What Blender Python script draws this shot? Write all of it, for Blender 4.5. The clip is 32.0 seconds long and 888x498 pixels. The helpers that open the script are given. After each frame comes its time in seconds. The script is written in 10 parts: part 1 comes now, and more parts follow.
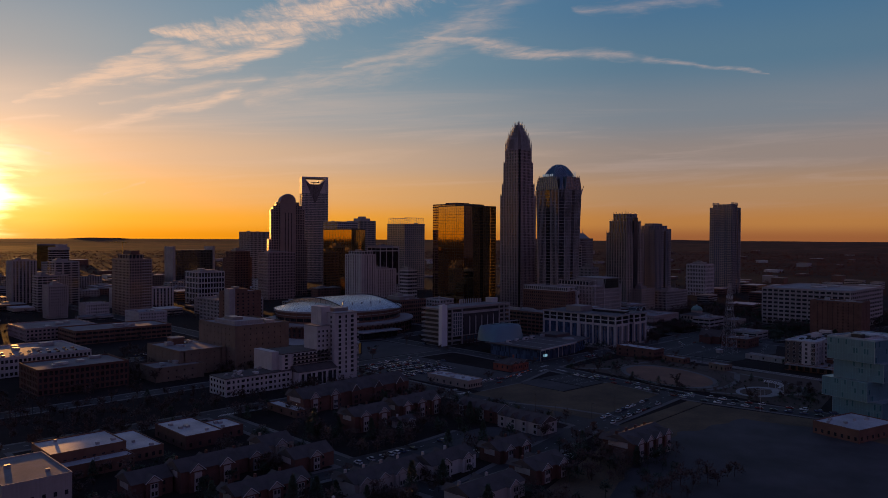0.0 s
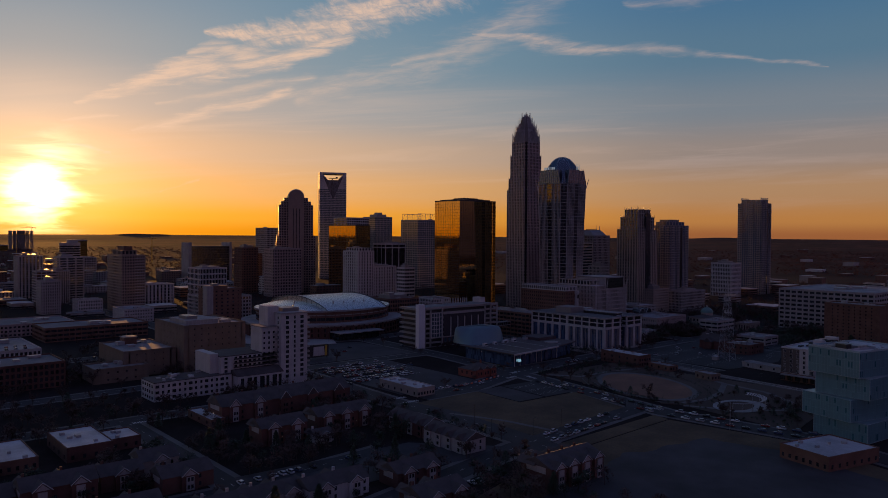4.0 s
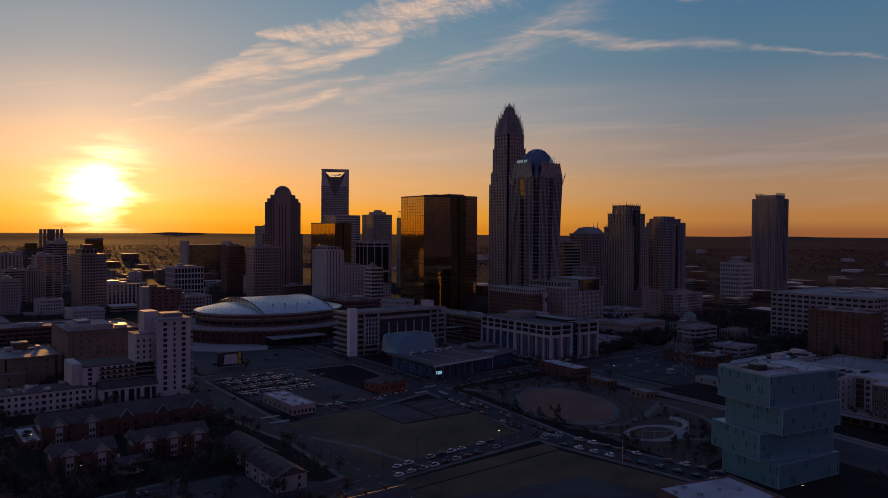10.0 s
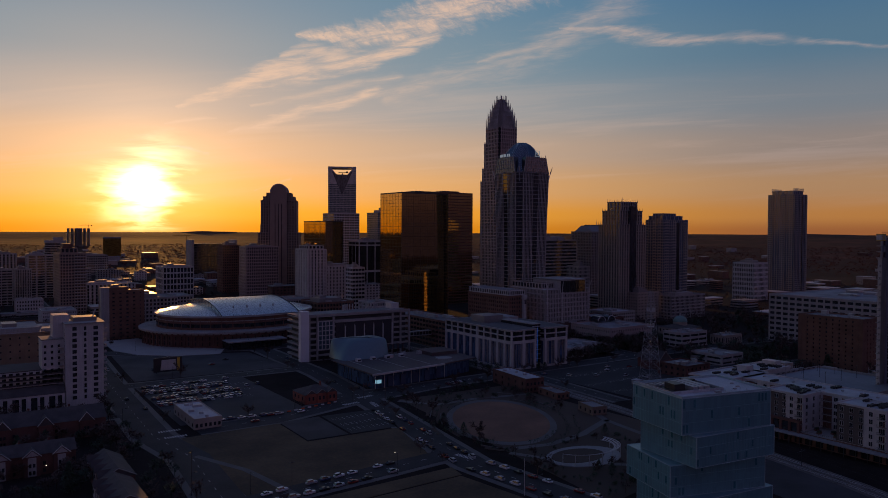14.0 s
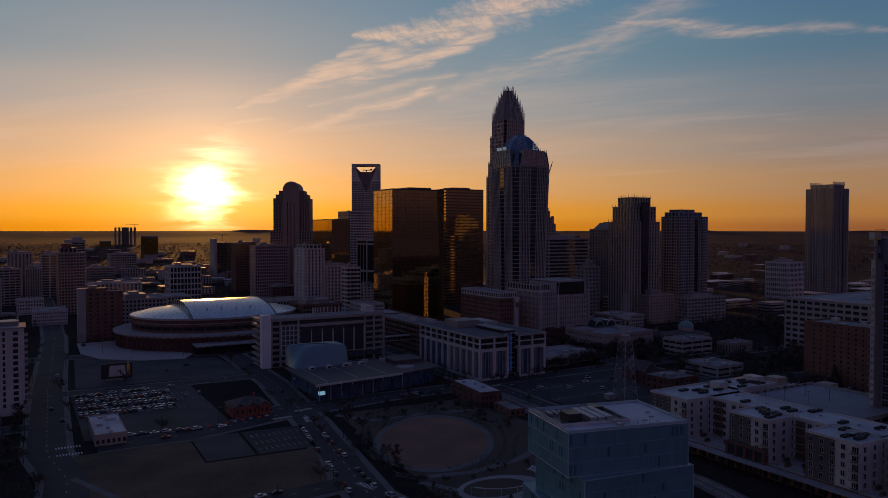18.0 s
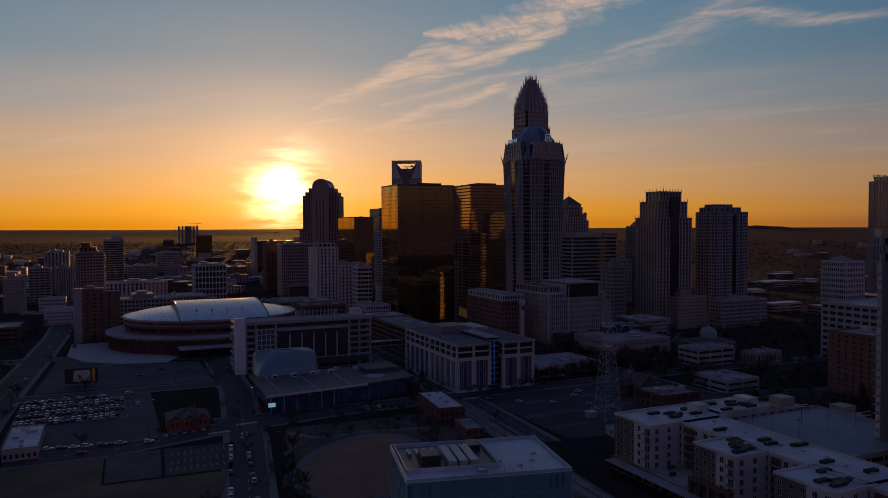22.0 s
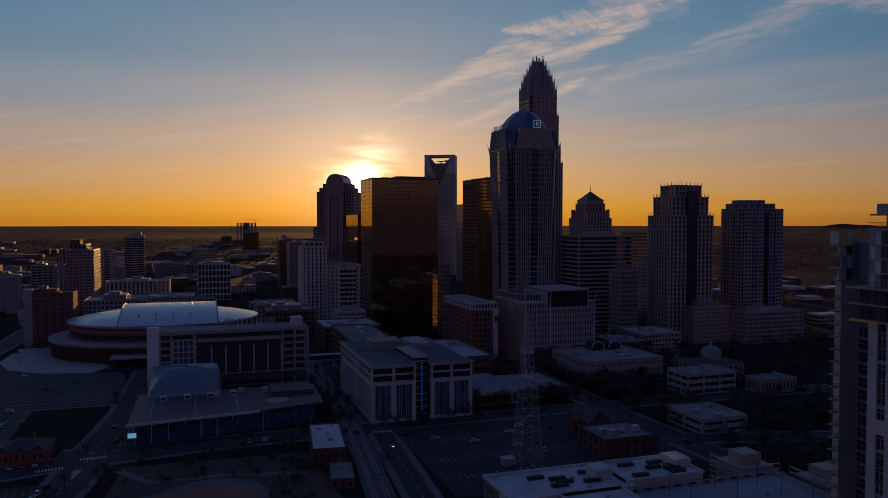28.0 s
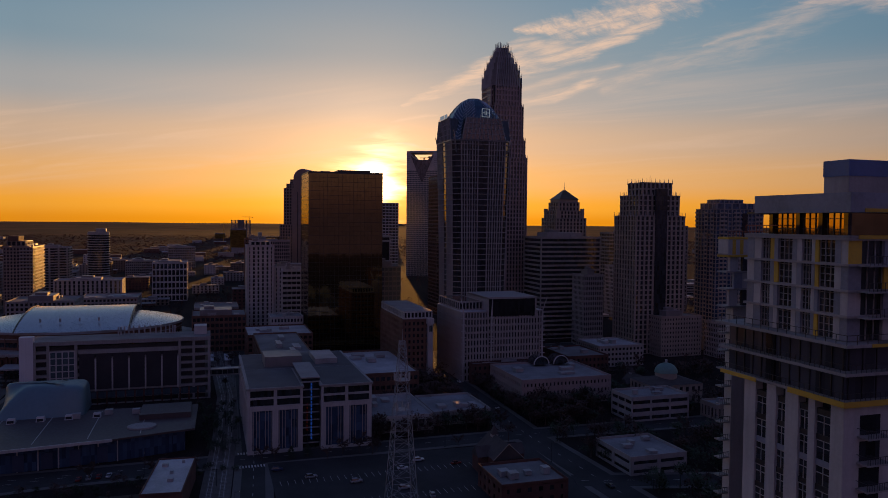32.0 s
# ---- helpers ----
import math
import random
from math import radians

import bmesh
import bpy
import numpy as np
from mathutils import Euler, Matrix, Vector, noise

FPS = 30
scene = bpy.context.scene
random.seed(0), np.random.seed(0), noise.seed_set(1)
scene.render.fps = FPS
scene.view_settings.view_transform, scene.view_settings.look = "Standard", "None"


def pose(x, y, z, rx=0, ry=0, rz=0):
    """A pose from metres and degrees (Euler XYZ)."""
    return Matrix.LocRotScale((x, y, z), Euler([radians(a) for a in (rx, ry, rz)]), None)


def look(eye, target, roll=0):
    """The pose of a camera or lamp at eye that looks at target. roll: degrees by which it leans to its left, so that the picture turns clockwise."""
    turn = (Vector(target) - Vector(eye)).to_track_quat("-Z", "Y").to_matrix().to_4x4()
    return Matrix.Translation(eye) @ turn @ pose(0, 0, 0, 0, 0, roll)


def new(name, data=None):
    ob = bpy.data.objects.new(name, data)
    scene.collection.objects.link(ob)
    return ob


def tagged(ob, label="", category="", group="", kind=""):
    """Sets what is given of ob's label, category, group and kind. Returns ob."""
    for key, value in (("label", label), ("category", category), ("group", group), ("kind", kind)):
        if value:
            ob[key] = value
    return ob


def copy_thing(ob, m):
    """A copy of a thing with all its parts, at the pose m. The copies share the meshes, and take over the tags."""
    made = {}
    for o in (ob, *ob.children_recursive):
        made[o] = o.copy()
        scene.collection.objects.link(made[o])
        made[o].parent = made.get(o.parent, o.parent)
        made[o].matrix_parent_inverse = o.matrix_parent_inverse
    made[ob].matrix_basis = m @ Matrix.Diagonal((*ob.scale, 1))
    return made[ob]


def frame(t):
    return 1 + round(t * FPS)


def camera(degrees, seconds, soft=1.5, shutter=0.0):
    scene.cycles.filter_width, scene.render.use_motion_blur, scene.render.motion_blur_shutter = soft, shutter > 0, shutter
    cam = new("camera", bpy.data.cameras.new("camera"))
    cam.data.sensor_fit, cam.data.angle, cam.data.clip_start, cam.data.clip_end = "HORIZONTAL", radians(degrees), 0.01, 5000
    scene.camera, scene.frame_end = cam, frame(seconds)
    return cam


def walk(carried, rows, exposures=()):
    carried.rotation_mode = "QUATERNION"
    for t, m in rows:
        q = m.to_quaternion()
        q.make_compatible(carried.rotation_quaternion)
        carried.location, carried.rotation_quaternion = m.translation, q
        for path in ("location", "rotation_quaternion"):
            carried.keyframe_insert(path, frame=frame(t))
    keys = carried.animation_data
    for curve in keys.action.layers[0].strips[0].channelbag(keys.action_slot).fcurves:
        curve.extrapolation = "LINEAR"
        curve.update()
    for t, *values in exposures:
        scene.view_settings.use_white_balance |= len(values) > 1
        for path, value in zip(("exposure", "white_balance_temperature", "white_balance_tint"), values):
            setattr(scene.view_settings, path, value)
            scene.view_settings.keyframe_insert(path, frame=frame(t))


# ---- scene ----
cam = camera(62.0, 32.0, soft=0.6)
PATH = [
    (0.0, (-292.45, 39.5, 99.94), (-152.02, 181.87, 96.75), 0.24),
    (0.5, (-283.52, 38.12, 99.81), (-144.45, 181.82, 96.51), 0.29),
    (1.0, (-274.54, 36.6, 99.68), (-136.69, 181.47, 96.31), 0.32),
    (1.5, (-265.52, 34.93, 99.56), (-128.84, 180.89, 96.05), 0.34),
    (2.0, (-256.52, 33.14, 99.45), (-120.94, 180.13, 95.89), 0.35),
    (2.5, (-247.57, 31.27, 99.36), (-113.11, 179.28, 95.7), 0.35),
    (3.0, (-238.68, 29.35, 99.3), (-105.47, 178.49, 95.59), 0.36),
    (3.5, (-229.85, 27.44, 99.26), (-97.77, 177.57, 95.41), 0.37),
    (5.5, (-196.28, 20.32, 98.88), (-68.11, 173.8, 94.67), 0.48),
    (6.0, (-187.44, 19.01, 98.91), (-59.94, 173.04, 94.74), 0.46),
    (6.5, (-178.46, 17.77, 98.98), (-51.74, 172.45, 94.71), 0.42),
    (7.0, (-169.38, 16.57, 99.08), (-43.36, 171.82, 94.79), 0.39),
    (7.5, (-160.25, 15.37, 99.19), (-35.07, 171.28, 94.91), 0.37),
    (8.0, (-151.14, 14.14, 99.3), (-26.86, 170.78, 94.86), 0.36),
    (8.5, (-142.07, 12.91, 99.38), (-18.71, 170.27, 94.95), 0.37),
    (9.0, (-133.09, 11.74, 99.41), (-10.63, 169.81, 94.85), 0.37),
    (9.5, (-124.16, 10.69, 99.38), (-2.47, 169.34, 94.77), 0.37),
    (10.0, (-115.23, 9.75, 99.32), (5.74, 168.96, 94.79), 0.36),
    (10.5, (-106.23, 8.91, 99.27), (13.97, 168.7, 94.73), 0.35),
    (11.0, (-97.2, 8.17, 99.24), (22.2, 168.55, 94.72), 0.34),
    (11.5, (-88.16, 7.47, 99.22), (30.38, 168.49, 94.61), 0.33),
    (12.0, (-79.12, 6.7, 99.21), (38.37, 168.49, 94.56), 0.31),
    (12.5, (-70.09, 5.84, 99.21), (46.23, 168.46, 94.55), 0.3),
    (13.0, (-61.12, 4.98, 99.25), (54.01, 168.45, 94.48), 0.29),
    (13.5, (-52.2, 4.28, 99.3), (61.57, 168.69, 94.43), 0.27),
    (14.0, (-43.32, 3.77, 99.37), (69.27, 168.99, 94.38), 0.26),
    (14.5, (-34.42, 3.4, 99.45), (76.91, 169.47, 94.37), 0.25),
    (16.5, (1.95, 2.79, 100.17), (106.63, 173.12, 94.69), 0.1),
    (17.0, (11.37, 3.03, 100.13), (114.34, 174.39, 94.57), 0.08),
    (17.5, (20.8, 3.4, 100.06), (122.12, 175.74, 94.43), 0.08),
    (18.0, (30.15, 3.88, 100.0), (130.06, 177.04, 94.38), 0.06),
    (18.5, (39.35, 4.44, 99.93), (137.82, 178.43, 94.29), 0.05),
    (19.0, (48.41, 5.06, 99.89), (145.39, 179.88, 94.23), 0.03),
    (19.5, (57.38, 5.75, 99.86), (152.7, 181.48, 94.09), 0.01),
    (20.0, (66.3, 6.56, 99.86), (159.77, 183.27, 93.94), -0.0),
    (20.5, (75.22, 7.55, 99.88), (166.21, 185.55, 93.98), -0.02),
    (21.0, (84.13, 8.78, 99.91), (172.33, 188.18, 93.86), -0.05),
    (21.5, (93.02, 10.29, 99.94), (178.37, 191.06, 93.86), -0.11),
    (22.0, (101.88, 12.1, 99.99), (184.72, 194.02, 93.73), -0.19),
    (22.5, (110.78, 14.17, 100.06), (191.44, 197.08, 93.88), -0.27),
    (23.0, (119.8, 16.47, 100.14), (198.6, 200.19, 93.81), -0.34),
    (23.5, (128.96, 18.95, 100.25), (205.85, 203.48, 93.97), -0.39),
    (24.0, (138.11, 21.59, 100.35), (213.27, 206.81, 93.89), -0.38),
    (24.5, (147.11, 24.37, 100.44), (220.31, 210.38, 94.07), -0.37),
    (25.0, (155.94, 27.29, 100.51), (227.34, 214.0, 94.01), -0.36),
    (25.5, (164.64, 30.36, 100.56), (234.3, 217.72, 94.11), -0.34),
    (27.5, (199.03, 44.16, 100.65), (263.43, 233.39, 93.82), -0.07),
    (28.0, (207.74, 47.86, 100.65), (271.18, 237.4, 93.65), 0.00),
    (28.5, (216.39, 51.67, 100.65), (278.84, 241.54, 93.71), 0.04),
    (29.0, (224.91, 55.67, 100.67), (286.66, 245.78, 93.83), 0.10),
    (29.5, (233.26, 59.9, 100.69), (294.77, 250.08, 93.69), 0.16),
    (30.0, (241.42, 64.4, 100.71), (302.75, 254.64, 93.77), 0.25),
    (30.5, (249.41, 69.14, 100.74), (310.77, 259.37, 93.67), 0.34),
    (31.0, (257.36, 74.03, 100.76), (318.65, 264.28, 93.82), 0.40),
    (31.5, (265.37, 78.94, 100.78), (326.64, 269.2, 93.94), 0.42),
    (32.0, (273.51, 83.78, 100.79), (334.47, 274.12, 93.51), 0.52),
]
walk(cam, [(t, look(eye, target, roll)) for t, eye, target, roll in PATH],
     exposures=[(0, 0.0, 6450, 12), (9, -0.03, 6450, 12), (17, -0.12, 6450, 12), (20, -0.24, 6400, 11), (22, -0.28, 6300, 11), (23, -0.5, 5650, 8), (28, -0.42, 5450, 8), (30, -0.28, 5420, 8), (31, -0.30, 5450, 8), (32, 0.0, 6400, 11)])

# ---- sky, sun ----
SUN_AZ, SUN_EL = radians(12.3), radians(2.9)      # to the right of +y, above the horizon
SUN_DIR = Vector((math.sin(SUN_AZ) * math.cos(SUN_EL), math.cos(SUN_AZ) * math.cos(SUN_EL), math.sin(SUN_EL)))


def lin(r, g, b):
    """Linear colour from 0..255 values."""
    f = lambda c: c / 12.92 if c <= 0.04045 else ((c + 0.055) / 1.055) ** 2.4
    return (f(r / 255), f(g / 255), f(b / 255), 1.0)


class Nodes:
    """Short way to wire a node tree."""

    def __init__(self, tree, keep=False):
        self.tree = tree
        if not keep:
            tree.nodes.clear()

    def add(self, kind, **props):
        n = self.tree.nodes.new(kind)
        for k, v in props.items():
            setattr(n, k, v)
        return n

    def link(self, a, b):
        self.tree.links.new(a, b)

    def put(self, socket, v):
        if isinstance(v, bpy.types.NodeSocket):
            self.link(v, socket)
        else:
            socket.default_value = v

    def math(self, op, a, b=0.0, c=0.0, clamp=False):
        n = self.add("ShaderNodeMath", operation=op, use_clamp=clamp)
        for i, v in enumerate((a, b, c)):
            self.put(n.inputs[i], v)
        return n.outputs[0]

    def vec(self, op, a, b=(0, 0, 0), out=0):
        n = self.add("ShaderNodeVectorMath", operation=op)
        self.put(n.inputs[0], a)
        self.put(n.inputs[1], b)
        return n.outputs[out]

    def mix(self, f, a, b, blend="MIX"):
        n = self.add("ShaderNodeMix", data_type="RGBA", blend_type=blend)
        self.put(n.inputs[0], f)
        self.put(n.inputs[6], a)
        self.put(n.inputs[7], b)
        return n.outputs[2]

    def ramp(self, f, stops, ease="EASE"):
        n = self.add("ShaderNodeValToRGB")
        n.color_ramp.interpolation = ease
        e = n.color_ramp.elements
        e[0].position, e[0].color = stops[0]
        e[1].position, e[1].color = stops[-1]
        for p, c in stops[1:-1]:
            q = e.new(p)
            q.color = c
        self.put(n.inputs[0], f)
        return n.outputs[0]

    def noise(self, vector, scale, detail=3.0, rough=0.55, distort=0.0):
        n = self.add("ShaderNodeTexNoise")
        self.put(n.inputs["Vector"], vector)
        n.inputs["Scale"].default_value = scale
        n.inputs["Detail"].default_value = detail
        n.inputs["Roughness"].default_value = rough
        n.inputs["Distortion"].default_value = distort
        return n.outputs[0]

    def noise_color(self, vector, scale, detail=2.0):
        n = self.add("ShaderNodeTexNoise")
        self.put(n.inputs["Vector"], vector)
        n.inputs["Scale"].default_value = scale
        n.inputs["Detail"].default_value = detail
        return n.outputs[1]

    def span(self, v, a, b, c=0.0, d=1.0, smooth=True):
        n = self.add("ShaderNodeMapRange", interpolation_type="SMOOTHSTEP" if smooth else "LINEAR")
        for i, q in enumerate((v, a, b, c, d)):
            self.put(n.inputs[i], q)
        return n.outputs[0]


CHART_AZ = radians(33)
# cirrus strokes: points (across, up, half width), softness of the edge, texture, density
CLOUDS = [
    ([(-0.332, 0.163, 0.0031), (-0.287, 0.180, 0.0148), (-0.216, 0.206, 0.0242), (-0.144, 0.222, 0.0265), (-0.071, 0.235, 0.0203), (0.004, 0.259, 0.0172)], 0.70, "thread", 0.92),
    ([(-0.200, 0.230, 0.0062), (-0.166, 0.240, 0.0172), (-0.100, 0.234, 0.0172)], 0.80, "thread", 0.70),
    ([(-0.172, 0.259, 0.0047), (-0.122, 0.260, 0.0203), (-0.056, 0.264, 0.0343), (0.011, 0.288, 0.0452), (0.110, 0.328, 0.0437), (0.282, 0.393, 0.0468)], 0.70, "ripple", 0.95),
    ([(-0.266, 0.128, 0.0031), (-0.223, 0.143, 0.0133), (-0.173, 0.157, 0.0133), (-0.115, 0.170, 0.0101), (-0.056, 0.191, 0.0094)], 0.85, "thread", 0.85),
    ([(-0.230, 0.165, 0.0023), (-0.180, 0.178, 0.0094), (-0.122, 0.187, 0.0109), (-0.041, 0.206, 0.0109)], 1.10, "thread", 0.50),
    ([(-0.351, 0.140, 0.0023), (-0.312, 0.144, 0.0062), (-0.280, 0.149, 0.0023)], 0.80, "thread", 0.70),
    ([(-0.415, 0.118, 0.0023), (-0.378, 0.124, 0.0055), (-0.333, 0.132, 0.0023)], 0.90, "thread", 0.50),
    ([(-0.343, 0.111, 0.0016), (-0.315, 0.106, 0.0047), (-0.294, 0.101, 0.0016)], 0.80, "thread", 0.70),
    ([(-0.237, 0.056, 0.0012), (-0.180, 0.071, 0.0031)], 0.90, "thread", 0.45),
    ([(-0.056, 0.180, 0.0187), (0.065, 0.214, 0.0343), (0.165, 0.248, 0.0406), (0.251, 0.299, 0.0421), (0.315, 0.356, 0.0390)], 1.30, "thread", 0.50),
    ([(0.065, 0.223, 0.0062), (0.126, 0.247, 0.0156), (0.188, 0.272, 0.0203), (0.251, 0.307, 0.0172)], 1.10, "thread", 0.55),
    ([(0.181, 0.275, 0.0047), (0.252, 0.271, 0.0156), (0.332, 0.260, 0.0156), (0.389, 0.259, 0.0094)], 0.90, "thread", 0.72),
    ([(0.348, 0.261, 0.0109), (0.447, 0.261, 0.0109), (0.548, 0.258, 0.0055), (0.704, 0.251, 0.0023)], 0.90, "thread", 0.60),
    ([(0.397, 0.324, 0.0078), (0.496, 0.336, 0.0156), (0.615, 0.354, 0.0156)], 1.20, "thread", 0.50),
]


def build_sky():
    world = bpy.data.worlds.new("evening_sky")
    scene.world = world
    world.use_nodes = True
    k = Nodes(world.node_tree)
    d = k.vec("NORMALIZE", k.add("ShaderNodeTexCoord").outputs["Generated"])
    sep = k.add("ShaderNodeSeparateXYZ")
    k.link(d, sep.inputs[0])
    x, y, z = sep.outputs
    up = k.math("MAXIMUM", z, 0.0)
    h = k.math("MULTIPLY", up, 2.5)
    # sideways angle from the sun, 1 toward it, -1 away
    flat = k.vec("NORMALIZE", k.vec("MULTIPLY", d, (1, 1, 0)))
    toward = k.vec("DOT_PRODUCT", flat, (math.sin(SUN_AZ), math.cos(SUN_AZ), 0), out=1)
    sunny = k.ramp(h, [(0.0, lin(222, 138, 16)), (0.05, lin(228, 154, 46)), (0.14, lin(212, 160, 104)), (0.26, lin(188, 160, 138)),
                       (0.40, lin(146, 150, 154)), (0.56, lin(106, 136, 153)), (0.75, lin(88, 128, 152)), (0.9, lin(70, 100, 132)), (1.0, lin(58, 76, 116))])
    aside = k.ramp(h, [(0.0, lin(150, 92, 54)), (0.05, lin(176, 120, 66)), (0.14, lin(166, 128, 96)), (0.26, lin(138, 124, 120)),
                       (0.40, lin(110, 120, 132)), (0.56, lin(76, 110, 134)), (0.75, lin(58, 102, 136)), (0.9, lin(54, 88, 124)), (1.0, lin(50, 70, 112))])
    behind = k.ramp(h, [(0.0, lin(44, 36, 54)), (0.15, lin(60, 46, 66)), (0.26, lin(140, 98, 120)), (0.38, lin(142, 100, 126)), (0.6, lin(94, 82, 120)), (1.0, lin(62, 64, 106))])
    f1 = k.span(toward, 0.66, 0.99)
    # extra glow added along the unseen south-west horizon, to turn mirror glass gold
    glowing = k.vec("DOT_PRODUCT", flat, (math.sin(radians(-34)), math.cos(radians(-34)), 0), out=1)
    f1 = k.math("MAXIMUM", f1, k.span(glowing, 0.80, 0.96))
    f2 = k.span(toward, -0.45, 0.55)
    base = k.mix(f2, behind, k.mix(f1, aside, sunny))
    # physical sky underneath for the hue of the upper air
    nish = k.add("ShaderNodeTexSky", sky_type="NISHITA", sun_disc=False, sun_elevation=SUN_EL, sun_rotation=SUN_AZ,
                 air_density=1.2, dust_density=2.0, ozone_density=1.5)
    base = k.mix(1.0, base, k.mix(1.0, nish.outputs[0], (0.02, 0.02, 0.02, 1), "MULTIPLY"), "ADD")
    # high cloud: strokes of cirrus in a flat chart of the western sky (across, up), warped so that their edges fray
    fore = k.math("MAXIMUM", k.vec("DOT_PRODUCT", d, (math.sin(CHART_AZ), math.cos(CHART_AZ), 0), out=1), 0.15)
    side = k.math("DIVIDE", k.vec("DOT_PRODUCT", d, (math.cos(CHART_AZ), -math.sin(CHART_AZ), 0), out=1), fore)
    rise = k.math("DIVIDE", z, fore)
    p = k.add("ShaderNodeCombineXYZ")
    k.link(side, p.inputs[0])
    k.link(rise, p.inputs[1])
    chart = p.outputs[0]

    def turned(deg, sx, sy):
        n = k.add("ShaderNodeVectorRotate", rotation_type="Z_AXIS")
        k.link(chart, n.inputs["Vector"])
        n.inputs["Angle"].default_value = radians(deg)
        return k.vec("MULTIPLY", n.outputs[0], (sx, sy, 1))

    fray = k.vec("MULTIPLY", k.vec("SUBTRACT", k.noise_color(turned(-8, 9, 34), 1.0, 4), (0.5, 0.5, 0.5)), (0.075, 0.022, 0))
    bent = k.vec("ADD", chart, fray)

    def stroke(points):
        """Thickness, 1 on the line and 0 at its edge, along a line of (across, up, half width)."""
        best = None
        for (x0, y0, w0), (x1, y1, w1) in zip(points, points[1:]):
            dx, dy = x1 - x0, y1 - y0
            q = dx * dx + dy * dy
            rel = k.vec("SUBTRACT", bent, (x0, y0, 0))
            t = k.math("MULTIPLY", k.vec("DOT_PRODUCT", rel, (dx / q, dy / q, 0), out=1), 1.0, clamp=True)
            at = k.add("ShaderNodeVectorMath", operation="SCALE")
            at.inputs[0].default_value = (dx, dy, 0)
            k.link(t, at.inputs["Scale"])
            far = k.vec("LENGTH", k.vec("SUBTRACT", rel, at.outputs[0]), out=1)
            v = k.math("SUBTRACT", 1.0, k.math("DIVIDE", far, k.math("MULTIPLY_ADD", t, w1 - w0, w0)))
            best = v if best is None else k.math("MAXIMUM", best, v)
        return best

    comb = k.noise(turned(-10, 16, 95), 1.0, 4, 0.62, 0.5)       # fine threads along the wind
    ripple = k.noise(turned(32, 70, 130), 1.0, 3, 0.6, 0.8)      # mackerel ripples across the thick bank
    lumps = k.math("SUBTRACT", k.noise(turned(24, 34, 80), 1.0, 5, 0.68, 0.6), 0.53)
    frayed = k.math("SUBTRACT", k.noise(turned(-6, 22, 120), 1.0, 5, 0.66, 0.5), 0.53)
    threads = k.span(comb, 0.30, 0.62, 0.35, 1.0)
    dapple = k.span(ripple, 0.30, 0.62, 0.62, 1.0)
    cover = None
    for points, soft, texture, strength in CLOUDS:
        c = k.math("ADD", stroke(points), k.math("MULTIPLY", frayed if texture == "thread" else lumps, 1.5))
        c = k.math("MULTIPLY", k.span(c, 0.0, soft + 0.35), strength)
        c = k.math("MULTIPLY", c, k.math("MULTIPLY", threads, dapple) if texture == "ripple" else threads)
        cover = c if cover is None else k.math("MAXIMUM", cover, c)
    # thin long veils that climb slowly to the right
    veil = k.math("MULTIPLY", k.span(k.noise(turned(-4, 2.6, 46), 1.0, 5, 0.6, 0.6), 0.46, 0.74), k.math("MULTIPLY", k.span(rise, 0.02, 0.09), k.span(rise, 0.12, 0.25, 1.0, 0.0)))
    cover = k.math("ADD", cover, k.math("MULTIPLY", veil, 0.30), clamp=True)
    west = k.span(k.vec("DOT_PRODUCT", d, (math.sin(CHART_AZ), math.cos(CHART_AZ), 0), out=1), 0.2, 0.4)
    cover = k.math("MULTIPLY", cover, west)
    cloud = k.mix(f1, lin(196, 172, 162), lin(246, 205, 172))
    base = k.mix(k.math("MULTIPLY", cover, 0.8), base, cloud)
    # glare of the sun behind thin cloud
    q = k.math("SUBTRACT", 1.0, k.vec("DOT_PRODUCT", d, tuple(SUN_DIR), out=1))
    ragged = k.math("ADD", 0.3, k.math("MULTIPLY", k.span(k.noise(k.vec("MULTIPLY", d, (9, 9, 52)), 1.0, 4, 0.6, 0.4), 0.3, 0.7), 1.3))
    core = k.math("POWER", 2.718, k.math("MULTIPLY", k.math("DIVIDE", q, ragged), -1 / 0.00044))
    halo = k.math("POWER", 2.718, k.math("MULTIPLY", q, -1 / 0.0045))
    wide = k.math("POWER", 2.718, k.math("MULTIPLY", q, -1 / 0.05))
    for f, c in ((core, (5.0, 3.6, 1.9, 1)), (halo, (0.26, 0.18, 0.10, 1)), (wide, (0.05, 0.02, 0.003, 1))):
        base = k.mix(1.0, base, k.mix(f, (0, 0, 0, 1), c), "ADD")
    bg = k.add("ShaderNodeBackground")
    k.link(base, bg.inputs[0])
    bg.inputs[1].default_value = 1.0
    k.link(bg.outputs[0], k.add("ShaderNodeOutputWorld").inputs[0])


build_sky()
sun = new("sun", bpy.data.lights.new("sun", "SUN"))
sun.matrix_world = look(SUN_DIR * 500, (0, 0, 0))
sun.data.energy, sun.data.angle, sun.data.color = 3.2, radians(0.6), (1.0, 0.44, 0.09)

# ---- materials ----
MATS = {}


